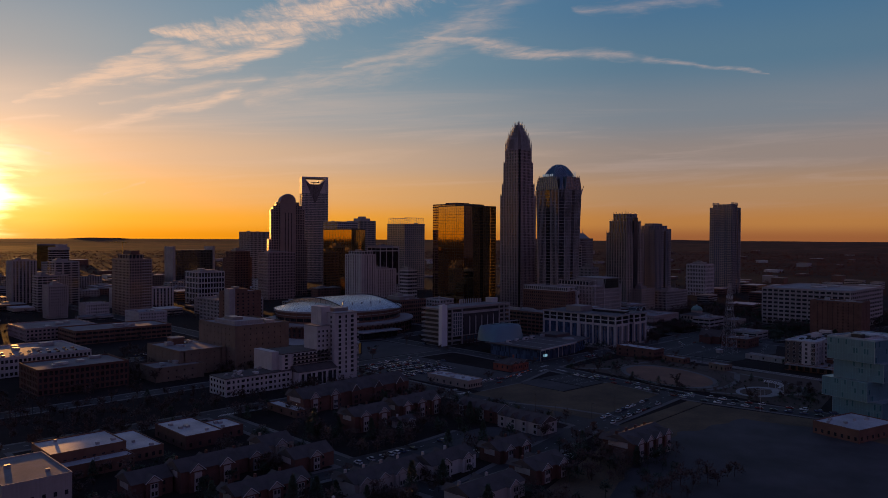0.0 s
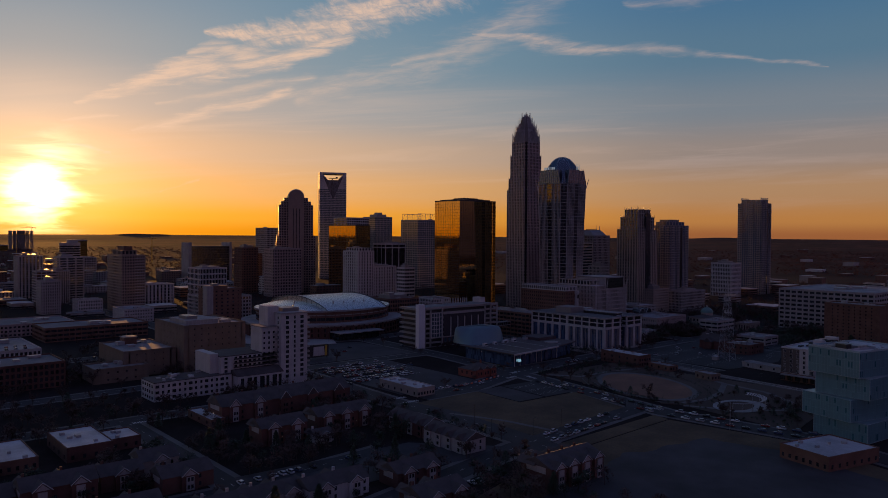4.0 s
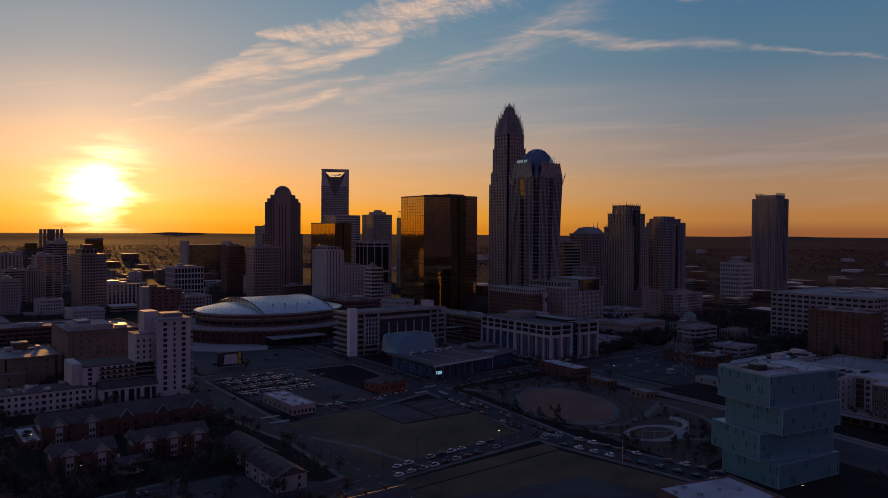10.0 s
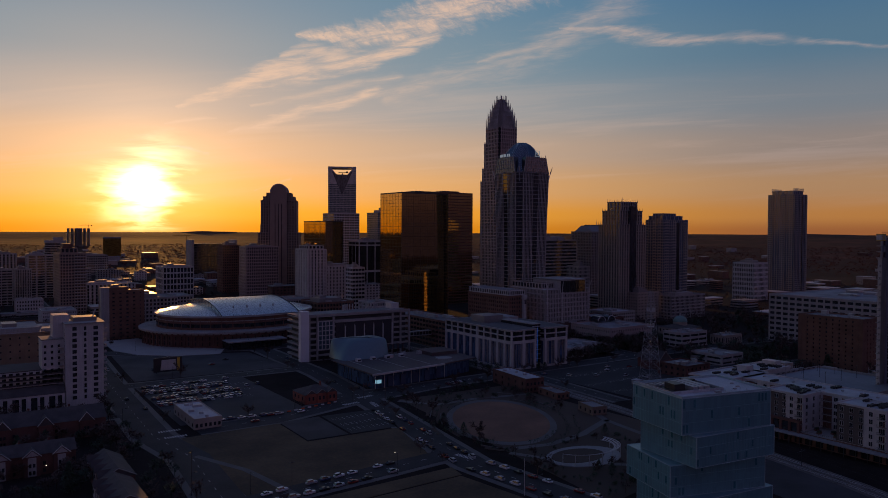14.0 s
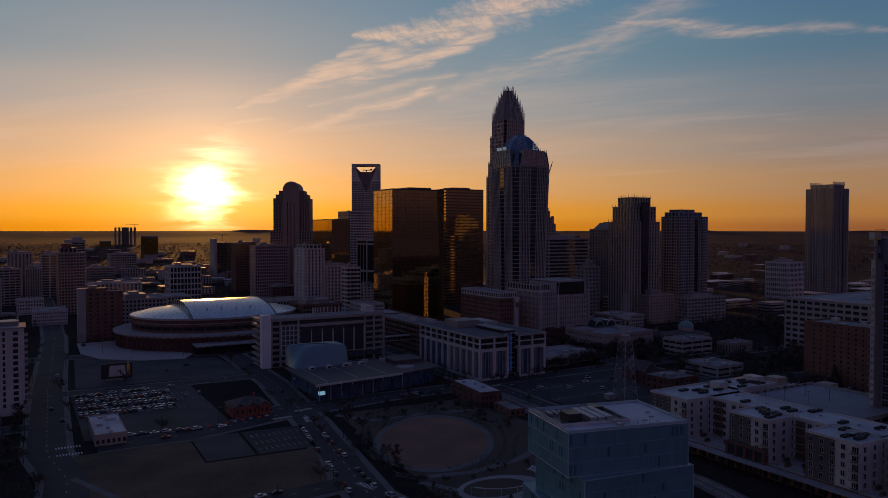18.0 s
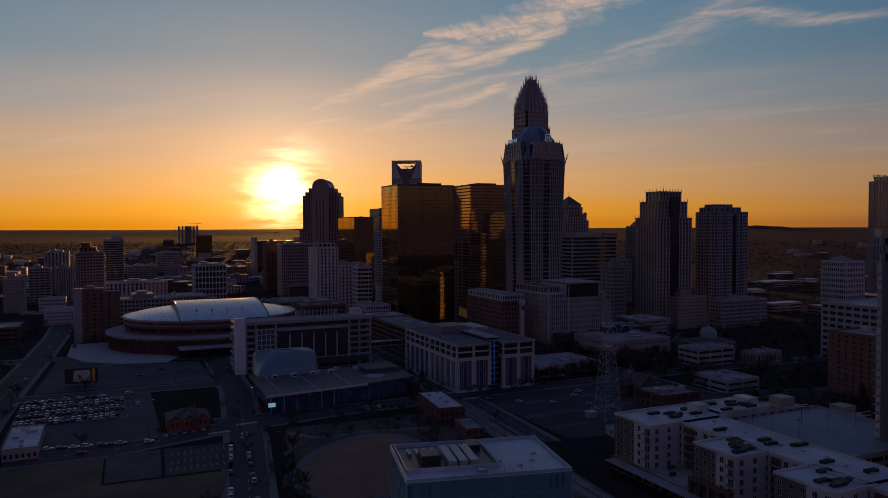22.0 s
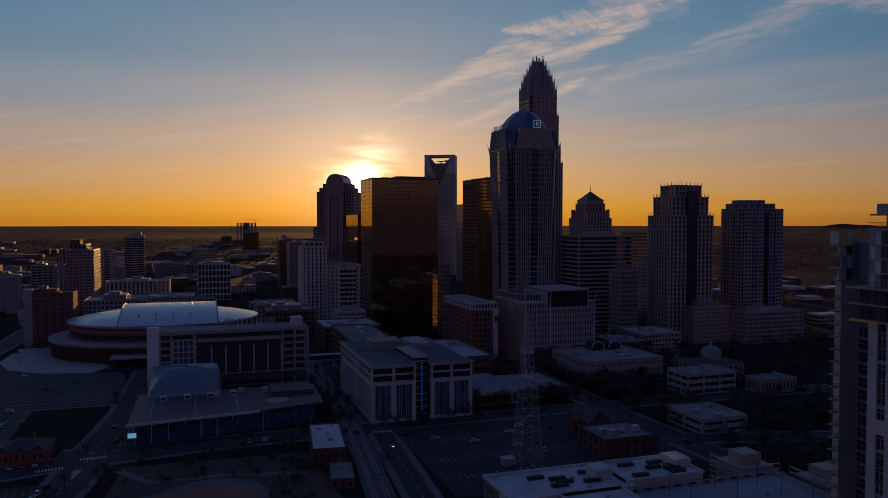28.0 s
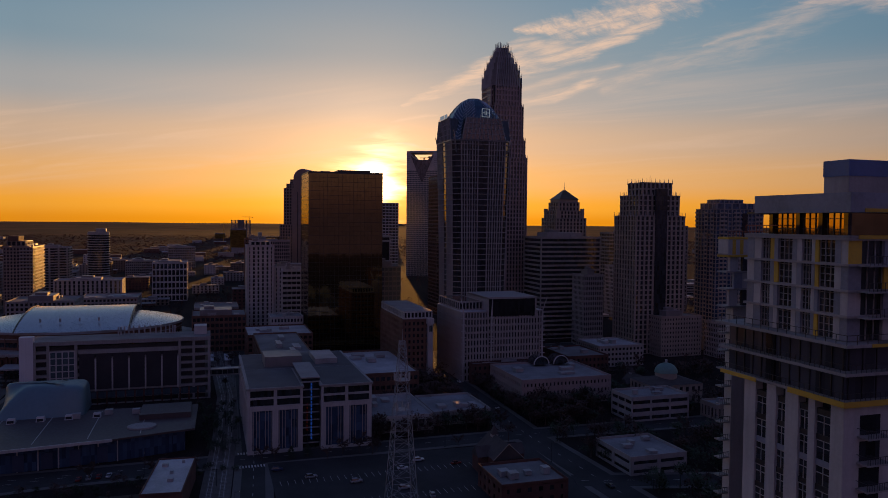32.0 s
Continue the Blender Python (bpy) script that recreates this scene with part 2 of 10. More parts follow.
def surface(name, color, rough=0.7, metal=0.0, scale=0.5, vary=0.25, bump=0.15, streaks=0.0, each=0.0, spec=0.5):
    """A painted, stone, metal or ground surface: stains at two scales, fine relief, an object by object shift."""
    m = bpy.data.materials.new(name)
    m.use_nodes = True
    k = Nodes(m.node_tree)
    co = k.add("ShaderNodeTexCoord").outputs["Object"]
    big = k.noise(co, scale * 0.18, 4, 0.6)
    small = k.noise(co, scale * 4.0, 3, 0.6)
    f = k.math("ADD", k.math("MULTIPLY", big, 0.65), k.math("MULTIPLY", small, 0.35))
    if streaks:
        runs = k.noise(k.vec("MULTIPLY", co, (1.5, 1.5, 0.06)), 1.0, 3)
        f = k.math("ADD", k.math("MULTIPLY", f, 1 - streaks), k.math("MULTIPLY", runs, streaks))
    dark = tuple(c * (1 - vary) for c in color[:3]) + (1,)
    light = tuple(min(1, c * (1 + vary)) for c in color[:3]) + (1,)
    col = k.mix(k.span(f, 0.3, 0.7), dark, light)
    if each:
        r = k.add("ShaderNodeObjectInfo").outputs["Random"]
        hsv = k.add("ShaderNodeHueSaturation")
        k.put(hsv.inputs["Value"], k.span(r, 0, 1, 1 - each, 1 + each, smooth=False))
        k.link(col, hsv.inputs["Color"])
        col = hsv.outputs[0]
    b = k.add("ShaderNodeBsdfPrincipled")
    k.link(col, b.inputs["Base Color"])
    k.put(b.inputs["Roughness"], k.span(small, 0.2, 0.8, max(0.02, rough - 0.12), min(1, rough + 0.1)))
    b.inputs["Metallic"].default_value = metal
    b.inputs["Specular IOR Level"].default_value = spec
    if bump:
        n = k.add("ShaderNodeBump")
        n.inputs["Strength"].default_value = bump
        n.inputs["Distance"].default_value = 0.05
        k.link(small, n.inputs["Height"])
        k.link(n.outputs[0], b.inputs["Normal"])
    k.link(b.outputs[0], k.add("ShaderNodeOutputMaterial").inputs[0])
    MATS[name] = m
    return m


def glazing(name, color, rough=0.08, metal=0.0, cell=(1.5, 1.5, 3.6), vary=0.5, spec=0.9, lit=0.0, warp=0.02):
    """Window glass of a building: pane by pane tint, slightly uneven panes, some rooms with the lights on."""
    m = bpy.data.materials.new(name)
    m.use_nodes = True
    k = Nodes(m.node_tree)
    co = k.add("ShaderNodeTexCoord").outputs["Object"]
    snapped = k.vec("SNAP", co, cell)
    w = k.add("ShaderNodeTexWhiteNoise")
    k.link(snapped, w.inputs[0])
    r = w.outputs["Value"]
    col = k.mix(r, tuple(c * (1 - vary) for c in color[:3]) + (1,), tuple(min(1, c * (1 + vary)) for c in color[:3]) + (1,))
    b = k.add("ShaderNodeBsdfPrincipled")
    k.link(col, b.inputs["Base Color"])
    b.inputs["Roughness"].default_value = rough
    b.inputs["Metallic"].default_value = metal
    b.inputs["Specular IOR Level"].default_value = spec
    tilt = k.vec("MULTIPLY", k.vec("SUBTRACT", w.outputs["Color"], (0.5, 0.5, 0.5)), (warp, warp, warp))
    g = k.add("ShaderNodeNewGeometry").outputs["Normal"]
    wave = k.vec("MULTIPLY", k.vec("SUBTRACT", k.noise_color(co, 0.35), (0.5, 0.5, 0.5)), (warp, warp, warp))
    k.link(k.vec("NORMALIZE", k.vec("ADD", k.vec("ADD", g, tilt), wave)), b.inputs["Normal"])
    if lit:
        on = k.math("GREATER_THAN", r, 1 - lit)
        b.inputs["Emission Color"].default_value = (1.0, 0.62, 0.28, 1)
        k.put(b.inputs["Emission Strength"], k.math("MULTIPLY", on, 0.25))
    k.link(b.outputs[0], k.add("ShaderNodeOutputMaterial").inputs[0])
    MATS[name] = m
    return m


def glow(name, color, strength):
    m = bpy.data.materials.new(name)
    m.use_nodes = True
    k = Nodes(m.node_tree)
    e = k.add("ShaderNodeEmission")
    e.inputs[0].default_value, e.inputs[1].default_value = color, strength
    k.link(e.outputs[0], k.add("ShaderNodeOutputMaterial").inputs[0])
    MATS[name] = m
    return m


def netting(name, color):
    m = bpy.data.materials.new(name)
    m.use_nodes = True
    k = Nodes(m.node_tree)
    co = k.add("ShaderNodeTexCoord").outputs["Object"]
    f = k.span(k.noise(k.vec("MULTIPLY", co, (0.12, 0.12, 0.3)), 1.0, 4), 0.35, 0.65)
    tint = k.mix(f, color, tuple(c * 0.6 for c in color[:3]) + (1,))
    thin, solid = k.add("ShaderNodeBsdfTranslucent"), k.add("ShaderNodeBsdfDiffuse")
    k.link(tint, thin.inputs[0])
    k.link(tint, solid.inputs[0])
    both = k.add("ShaderNodeMixShader")
    both.inputs[0].default_value = 0.3
    k.link(thin.outputs[0], both.inputs[1])
    k.link(solid.outputs[0], both.inputs[2])
    k.link(both.outputs[0], k.add("ShaderNodeOutputMaterial").inputs[0])
    return m


# the orange of this thin sheet stands in for sunset light on far towers
SUNLIT_SHEET = netting("orange_netting", (0.42, 0.30, 0.09, 1))
CONCRETE = surface("concrete", (0.30, 0.29, 0.28), 0.8, scale=0.4, streaks=0.3)
PALE = surface("pale_precast", (0.34, 0.32, 0.305), 0.75, scale=0.3, vary=0.15, streaks=0.35)
WHITE = surface("white_render", (0.46, 0.45, 0.44), 0.7, scale=0.6, vary=0.2, streaks=0.3)
GRANITE = surface("grey_granite", (0.20, 0.19, 0.19), 0.45, scale=0.5, vary=0.18)
BEIGE = surface("beige_stone", (0.33, 0.28, 0.24), 0.6, scale=0.4, vary=0.15)
PINK = surface("rose_granite", (0.34, 0.27, 0.26), 0.5, scale=0.4, vary=0.15)
TAN = surface("tan_brick", (0.19, 0.145, 0.11), 0.85, scale=0.8, vary=0.2, streaks=0.2)
BROWN = surface("brown_brick", (0.16, 0.085, 0.06), 0.85, scale=0.8, vary=0.25)
RED = surface("red_brick", (0.115, 0.055, 0.043), 0.85, scale=0.8, vary=0.3, each=0.12)
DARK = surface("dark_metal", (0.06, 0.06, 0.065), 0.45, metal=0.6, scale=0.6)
STEEL = surface("painted_steel", (0.35, 0.35, 0.36), 0.5, metal=0.3, scale=0.6)
SILVER = surface("standing_seam_metal", (0.55, 0.56, 0.58), 0.32, metal=0.85, scale=0.5, vary=0.08)
ROOFW = surface("white_membrane_roof", (0.42, 0.43, 0.45), 0.6, scale=0.35, vary=0.32)
ROOFM = surface("weathered_pale_roof", (0.24, 0.24, 0.25), 0.75, scale=0.35, vary=0.35)
ROOFG = surface("grey_gravel_roof", (0.20, 0.20, 0.20), 0.9, scale=0.3, vary=0.3)
SHINGLE = surface("dark_shingle", (0.075, 0.064, 0.062), 0.85, scale=1.2, vary=0.3)
COPPER = surface("green_copper", (0.16, 0.28, 0.25), 0.6, metal=0.2, scale=0.5)
ASPHALT = surface("asphalt", (0.028, 0.027, 0.029), 0.85, scale=0.25, vary=0.5)
LOT = surface("worn_asphalt", (0.043, 0.041, 0.045), 0.85, scale=0.2, vary=0.55)
PAVE = surface("concrete_pavement", (0.12, 0.115, 0.11), 0.85, scale=0.3, vary=0.2)
PAINT = surface("road_paint", (0.55, 0.55, 0.52), 0.7, scale=1.0, vary=0.2, bump=0.0)
GRASS = surface("winter_lawn", (0.088, 0.060, 0.031), 0.95, scale=0.16, vary=0.62)
EARTH = surface("bare_earth", (0.07, 0.048, 0.035), 0.95, scale=0.08, vary=0.3)
SIDING = surface("dull_white_siding", (0.34, 0.32, 0.31), 0.75, scale=0.8, vary=0.2, streaks=0.3)
ROSEBROWN = surface("rose_brown_granite", (0.27, 0.20, 0.165), 0.55, scale=0.5, vary=0.15, streaks=0.2)
BRONZE = surface("bronze_metal", (0.10, 0.075, 0.055), 0.4, metal=0.5, scale=0.4, vary=0.12)
BRIGHT = surface("bright_white_paint", (0.68, 0.69, 0.70), 0.6, scale=0.5, vary=0.08, streaks=0.3)
GLASS = glazing("dark_window_glass", (0.025, 0.03, 0.035))
GLASSB = glazing("blue_window_glass", (0.05, 0.085, 0.15), spec=1.0)
TEAL = glazing("teal_curtain_wall", (0.105, 0.25, 0.285), 0.3, metal=0.1, cell=(1.45, 1.45, 3.9), vary=0.10, warp=0.006)
SMOKE = glazing("smoke_glass", (0.075, 0.08, 0.10), spec=0.7)
MIRROR = glazing("bronze_mirror_glass", (0.45, 0.31, 0.14), 0.04, metal=1.0, vary=0.12, warp=0.003)
BLACKG = glazing("black_mirror_glass", (0.05, 0.05, 0.052), 0.05, metal=0.5, vary=0.25, warp=0.012)
CURTAIN = glazing("pale_curtain_wall", (0.10, 0.14, 0.16), 0.12, metal=0.25, vary=0.2, warp=0.012)
YELLOW = surface("yellow_sheathing", (0.62, 0.40, 0.05), 0.7, scale=0.8, vary=0.15)
BARK = surface("bark", (0.09, 0.07, 0.055), 0.9, scale=2.0)
TWIG = surface("bare_twigs", (0.075, 0.047, 0.038), 0.9, scale=1.0, vary=0.3, bump=0.0, each=0.25)
NEEDLE = surface("evergreen_leaf", (0.035, 0.055, 0.03), 0.8, scale=1.0, vary=0.35, bump=0.0, each=0.25)
RUBBER = surface("tyre_rubber", (0.02, 0.02, 0.02), 0.8, scale=3.0, bump=0.0)


# ---- building helpers ----
BASE = {}


class Mesh:
    """Collects faces of one mesh, in world metres."""

    def __init__(self):
        self.v, self.f = [], []

    def poly(self, pts, flip=False):
        n = len(self.v)
        self.v += [tuple(p) for p in pts]
        self.f.append(tuple(range(n, n + len(pts)))[:: -1 if flip else 1])
        return self

    def box(self, x0, x1, y0, y1, z0, z1, rot=0.0, c=None):
        pts = [(x, y, z) for z in (z0, z1) for x, y in ((x0, y0), (x1, y0), (x1, y1), (x0, y1))]
        if rot:
            cx, cy = c if c else ((x0 + x1) / 2, (y0 + y1) / 2)
            co, si = math.cos(radians(rot)), math.sin(radians(rot))
            pts = [(cx + (x - cx) * co - (y - cy) * si, cy + (x - cx) * si + (y - cy) * co, z) for x, y, z in pts]
        n = len(self.v)
        self.v += pts
        self.f += [tuple(n + i for i in q) for q in ((3, 2, 1, 0), (4, 5, 6, 7), (0, 1, 5, 4), (1, 2, 6, 5), (2, 3, 7, 6), (3, 0, 4, 7))]
        return self

    def prism(self, ring, z0, z1, top=None):
        """An upright solid over a ring of (x, y), counter-clockwise; top: another ring of as many points."""
        n, k = len(self.v), len(ring)
        top = top or ring
        self.v += [(x, y, z0) for x, y in ring] + [(x, y, z1) for x, y in top]
        self.f += [(n + i, n + (i + 1) % k, n + k + (i + 1) % k, n + k + i) for i in range(k)]
        self.f += [tuple(n + k - 1 - i for i in range(k)), tuple(n + k + i for i in range(k))]
        return self

    def gable(self, x0, x1, y0, y1, z0, z1, along="x", over=0.4):
        """A pitched roof with a ridge along x or y."""
        x0, x1, y0, y1 = x0 - over, x1 + over, y0 - over, y1 + over
        if along == "x":
            m = (y0 + y1) / 2
            a, b = [(x0, y0, z0), (x0, y1, z0), (x0, m, z1)], [(x1, y0, z0), (x1, y1, z0), (x1, m, z1)]
        else:
            m = (x0 + x1) / 2
            a, b = [(x1, y0, z0), (x0, y0, z0), (m, y0, z1)], [(x1, y1, z0), (x0, y1, z0), (m, y1, z1)]
        n = len(self.v)
        self.v += a + b
        self.f += [(n, n + 2, n + 1), (n + 3, n + 4, n + 5), (n, n + 3, n + 5, n + 2), (n + 1, n + 2, n + 5, n + 4), (n, n + 1, n + 4, n + 3)]
        return self

    def hip(self, x0, x1, y0, y1, z0, z1, over=0.4, ridge=0.5):
        x0, x1, y0, y1 = x0 - over, x1 + over, y0 - over, y1 + over
        w, d = x1 - x0, y1 - y0
        i = min(w, d) * ridge
        if w >= d:
            r = [(x0 + i, (y0 + y1) / 2, z1), (x1 - i, (y0 + y1) / 2, z1)]
        else:
            r = [((x0 + x1) / 2, y0 + i, z1), ((x0 + x1) / 2, y1 - i, z1)]
        n = len(self.v)
        self.v += [(x0, y0, z0), (x1, y0, z0), (x1, y1, z0), (x0, y1, z0)] + r
        if w >= d:
            q = ((0, 1, 5, 4), (1, 2, 5), (2, 3, 4, 5), (3, 0, 4), (3, 2, 1, 0))
        else:
            q = ((0, 1, 4), (1, 2, 5, 4), (2, 3, 5), (3, 0, 4, 5), (3, 2, 1, 0))
        self.f += [tuple(n + i for i in f) for f in q]
        return self

    def tube(self, a, b, r0, r1=None, k=6):
        a, b = Vector(a), Vector(b)
        r1 = r0 if r1 is None else r1
        d = (b - a).normalized()
        s = d.cross((0, 0, 1)) if abs(d.z) < 0.95 else d.cross((1, 0, 0))
        s.normalize()
        t = d.cross(s)
        n = len(self.v)
        for p, r in ((a, r0), (b, r1)):
            for i in range(k):
                w = 2 * math.pi * i / k
                self.v.append(tuple(p + s * (r * math.cos(w)) + t * (r * math.sin(w))))
        self.f += [(n + i, n + k + i, n + k + (i + 1) % k, n + (i + 1) % k) for i in range(k)]
        self.f += [tuple(n + i for i in range(k)), tuple(n + 2 * k - 1 - i for i in range(k))]
        return self


def thing(name, at, label, category, group="", kind=""):
    ob = new(name)
    ob.location = at
    ob.empty_display_size = 0.5
    BASE[ob] = Vector(at)
    return tagged(ob, label, category, group, kind)


def part(name, mesh, material, parent=None, label="", kind="", smooth=False, second=None):
    """Links a Mesh as ONE object under a thing or a part; second: (first face, material) for a second material."""
    me = bpy.data.meshes.new(name)
    o = BASE.get(parent, Vector((0, 0, 0)))
    me.from_pydata([(x - o.x, y - o.y, z - o.z) for x, y, z in mesh.v], [], mesh.f)
    me.materials.append(material)
    if second:
        me.materials.append(second[1])
        for p in me.polygons[second[0]:]:
            p.material_index = 1
    if smooth:
        me.shade_smooth()
    ob = new(name, me)
    ob.parent = parent
    BASE[ob] = o
    return tagged(ob, label, "", "", kind)


def setting(name, mesh, material, label, category="ground", kind="structure", smooth=False):
    ob = part(name, mesh, material, None, label, kind, smooth)
    return tagged(ob, label, category, "", kind)


def ring_of(x0, x1, y0, y1, rot=0.0):
    cx, cy = (x0 + x1) / 2, (y0 + y1) / 2
    co, si = math.cos(radians(rot)), math.sin(radians(rot))
    return [(cx + (x - cx) * co - (y - cy) * si, cy + (x - cx) * si + (y - cy) * co) for x, y in ((x0, y0), (x1, y0), (x1, y1), (x0, y1))]


def oval(cx, cy, a, b, k=48, start=0.0, end=360.0):
    return [(cx + a * math.cos(radians(start + (end - start) * i / k)), cy + b * math.sin(radians(start + (end - start) * i / k))) for i in range(k)]


def facade(parent, x0, x1, y0, y1, z0, z1, nx, ny, floors, wall, glass, pier=0.3, band=0.35, depth=0.4, joined=True, cornice=0.0):
    """Glazing core with proud piers and storey bands on all four sides; every opening between them is a window."""
    part("glazing", Mesh().box(x0 + depth, x1 - depth, y0 + depth, y1 - depth, z0, z1 - 0.3), glass, parent)
    fh = (z1 - z0) / floors
    h = fh * band
    piers, bands = [], []
    if band > 0:
        for i in range(floors + 1):
            a = z0 + i * fh - h / 2
            a0, a1 = max(z0, a), min(z1, a + h)
            m = Mesh()
            e = 0.06
            m.box(x0 + e, x1 - e, y0 + e, y0 + depth + 0.1, a0, a1)
            m.box(x0 + e, x1 - e, y1 - depth - 0.1, y1 - e, a0, a1)
            m.box(x0 + e, x0 + depth + 0.1, y0 + depth + 0.1, y1 - depth - 0.1, a0, a1)
            m.box(x1 - depth - 0.1, x1 - e, y0 + depth + 0.1, y1 - depth - 0.1, a0, a1)
            bands.append(m)
    if pier > 0:
        for n, lo, hi, kind in ((nx, x0, x1, "x"), (ny, y0, y1, "y")):
            step = (hi - lo) / n
            w = step * pier
            for i in range(n + 1):
                c = lo + i * step
                a, b = max(lo, c - w / 2), min(hi, c + w / 2)
                if i in (0, n):
                    if kind == "y":
                        continue
                    a, b = (lo, lo + w * 0.8) if i == 0 else (hi - w * 0.8, hi)
                for side in (0, 1):
                    m = Mesh()
                    if kind == "x":
                        q = (y0, y0 + depth) if side == 0 else (y1 - depth, y1)
                        if i in (0, n):
                            q = (y0, y0 + max(w * 0.8, depth)) if side == 0 else (y1 - max(w * 0.8, depth), y1)
                        m.box(a, b, *q, z0, z1)
                    else:
                        q = (x0, x0 + depth) if side == 0 else (x1 - depth, x1)
                        m.box(*q, a, b, z0, z1)
                    piers.append(m)
    for name, group in (("spandrel", bands), ("pier", piers)):
        if joined and group:
            m = Mesh()
            for q in group:
                n = len(m.v)
                m.v += q.v
                m.f += [tuple(n + i for i in f) for f in q.f]
            part({"spandrel": "storey_banding", "pier": "pier_cladding"}[name], m, wall, parent, kind="stuff")
        else:
            for q in group:
                part(name, q, wall, parent)


def flat_roof(parent, x0, x1, y0, y1, z, wall, roof=None, parapet=1.0, thick=0.35, units=3, seed=1, lift=0.0):
    """Roof slab, parapet and plant on top."""
    rnd = random.Random(seed)
    part("roof", Mesh().box(x0 + 0.1, x1 - 0.1, y0 + 0.1, y1 - 0.1, z - 0.3, z + 0.02), roof or ROOFG, parent)
    m = Mesh()
    m.box(x0, x1, y0, y0 + thick, z - 0.3, z + parapet).box(x0, x1, y1 - thick, y1, z - 0.3, z + parapet)
    m.box(x0, x0 + thick, y0 + thick, y1 - thick, z - 0.3, z + parapet).box(x1 - thick, x1, y0 + thick, y1 - thick, z - 0.3, z + parapet)
    part("parapet", m, wall, parent)
    w, d = x1 - x0, y1 - y0
    for _ in range(units):
        uw, ud, uh = rnd.uniform(0.06, 0.16) * w, rnd.uniform(0.06, 0.16) * d, rnd.uniform(1.0, 2.6)
        ux, uy = rnd.uniform(x0 + 0.12 * w, x1 - 0.12 * w - uw), rnd.uniform(y0 + 0.12 * d, y1 - 0.12 * d - ud)
        u = Mesh().box(ux, ux + uw, uy, uy + ud, z + 0.25, z + uh).box(ux - 0.15, ux + uw + 0.15, uy - 0.15, uy + ud + 0.15, z + uh, z + uh + 0.15)
        u.box(ux + 0.1, ux + 0.3, uy + 0.1, uy + ud - 0.1, z, z + 0.25).box(ux + uw - 0.3, ux + uw - 0.1, uy + 0.1, uy + ud - 0.1, z, z + 0.25)
        part("roof_unit", u, STEEL, parent)


def building(name, label, x0, x1, y0, y1, z, floors, nx, ny, wall=None, glass=None, roof=None, pier=0.35, band=0.4, depth=0.4,
             parapet=1.0, units=3, joined=True, category="building", base=0.0, group=""):
    t = thing(name, ((x0 + x1) / 2, (y0 + y1) / 2, base), label, category, group)
    wall, glass = wall or PALE, glass or GLASS
    facade(t, x0, x1, y0, y1, base, z, nx, ny, floors, wall, glass, pier, band, depth, joined)
    flat_roof(t, x0, x1, y0, y1, z, wall, roof, parapet, units=units, seed=int(x0 * 7 + y0) % 9999)
    return t

# ---- ground, one sheet to the horizon ----
def land(x, y):
    """Height of the ground: flat city, low wooded hills far out."""
    r = math.hypot(x - 100, y - 50)
    f = max(0.0, min(1.0, (r - 1500) / 3200))
    z = 82 * f ** 1.5
    if r > 1600:
        z += 2.5 * noise.noise((x / 600, y / 600, 0)) * f
    return z


GROUND = surface("city_ground", (0.030, 0.024, 0.023), 1.0, scale=0.03, vary=0.45, bump=0.0, spec=0.05)


def wooded(m):
    """Past the town's edge the ground takes the brown of leafless woods, in patches."""
    k = Nodes(m.node_tree, keep=True)
    b = next(n for n in m.node_tree.nodes if n.type == "BSDF_PRINCIPLED")
    col = b.inputs["Base Color"].links[0].from_socket
    co = k.add("ShaderNodeTexCoord").outputs["Object"]
    r = k.vec("LENGTH", k.vec("SUBTRACT", co, (300, 300, 0)), out=1)
    patch = k.noise(co, 0.004, 5, 0.65)
    far = k.math("MULTIPLY", k.span(r, 1100, 2600), k.span(patch, 0.35, 0.6, 0.45, 1.0))
    tone = k.mix(k.span(k.noise(k.vec("MULTIPLY", co, (1, 2.2, 1)), 0.006, 6, 0.7), 0.35, 0.65), (0.048, 0.024, 0.022, 1), (0.105, 0.048, 0.040, 1))
    k.link(k.mix(far, col, tone), b.inputs["Base Color"])


wooded(GROUND)


def build_ground():
    m = Mesh()
    xs = [-4700 + 100 * i for i in range(95)]
    ys = [-1000 + 100 * i for i in range(60)]
    m.v = [(x, y, land(x, y)) for y in ys for x in xs]
    n = len(xs)
    for j in range(len(ys) - 1):
        for i in range(n - 1):
            a = j * n + i
            m.f.append((a, a + 1, a + n + 1, a + n))
    setting("ground", m, GROUND, "dark winter city ground running out to wooded low hills", "ground", smooth=True)
    # two blue hills that stand over the skyline
    for x, y, w, h in ((3560, 3150, 190, 16), (4150, 2350, 300, 8), (1330, 4620, 220, 7)):
        m = Mesh()
        k = 20
        z = land(x, y)
        a = math.atan2(y - 50, x - 100) + math.pi / 2
        for i in range(k + 1):
            u = 2 * i / k - 1
            p = (1 - u * u) ** 1.4 * (1 + 0.15 * math.sin(7 * u))
            for v, q in ((-60, -8), (0, h * p), (60, -8)):
                m.v.append((x + math.cos(a) * w * u - math.sin(a) * v, y + math.sin(a) * w * u + math.cos(a) * v, z + q))
        for i in range(k):
            for j in range(2):
                b = i * 3 + j
                m.f.append((b, b + 1, b + 4, b + 3))
        setting("far_hill", m, FOREST, "low wooded hill on the horizon", "hill", smooth=True)


FOREST = surface("far_forest", (0.10, 0.046, 0.038), 1.0, scale=0.02, vary=0.4, bump=0.0, spec=0.05)
build_ground()


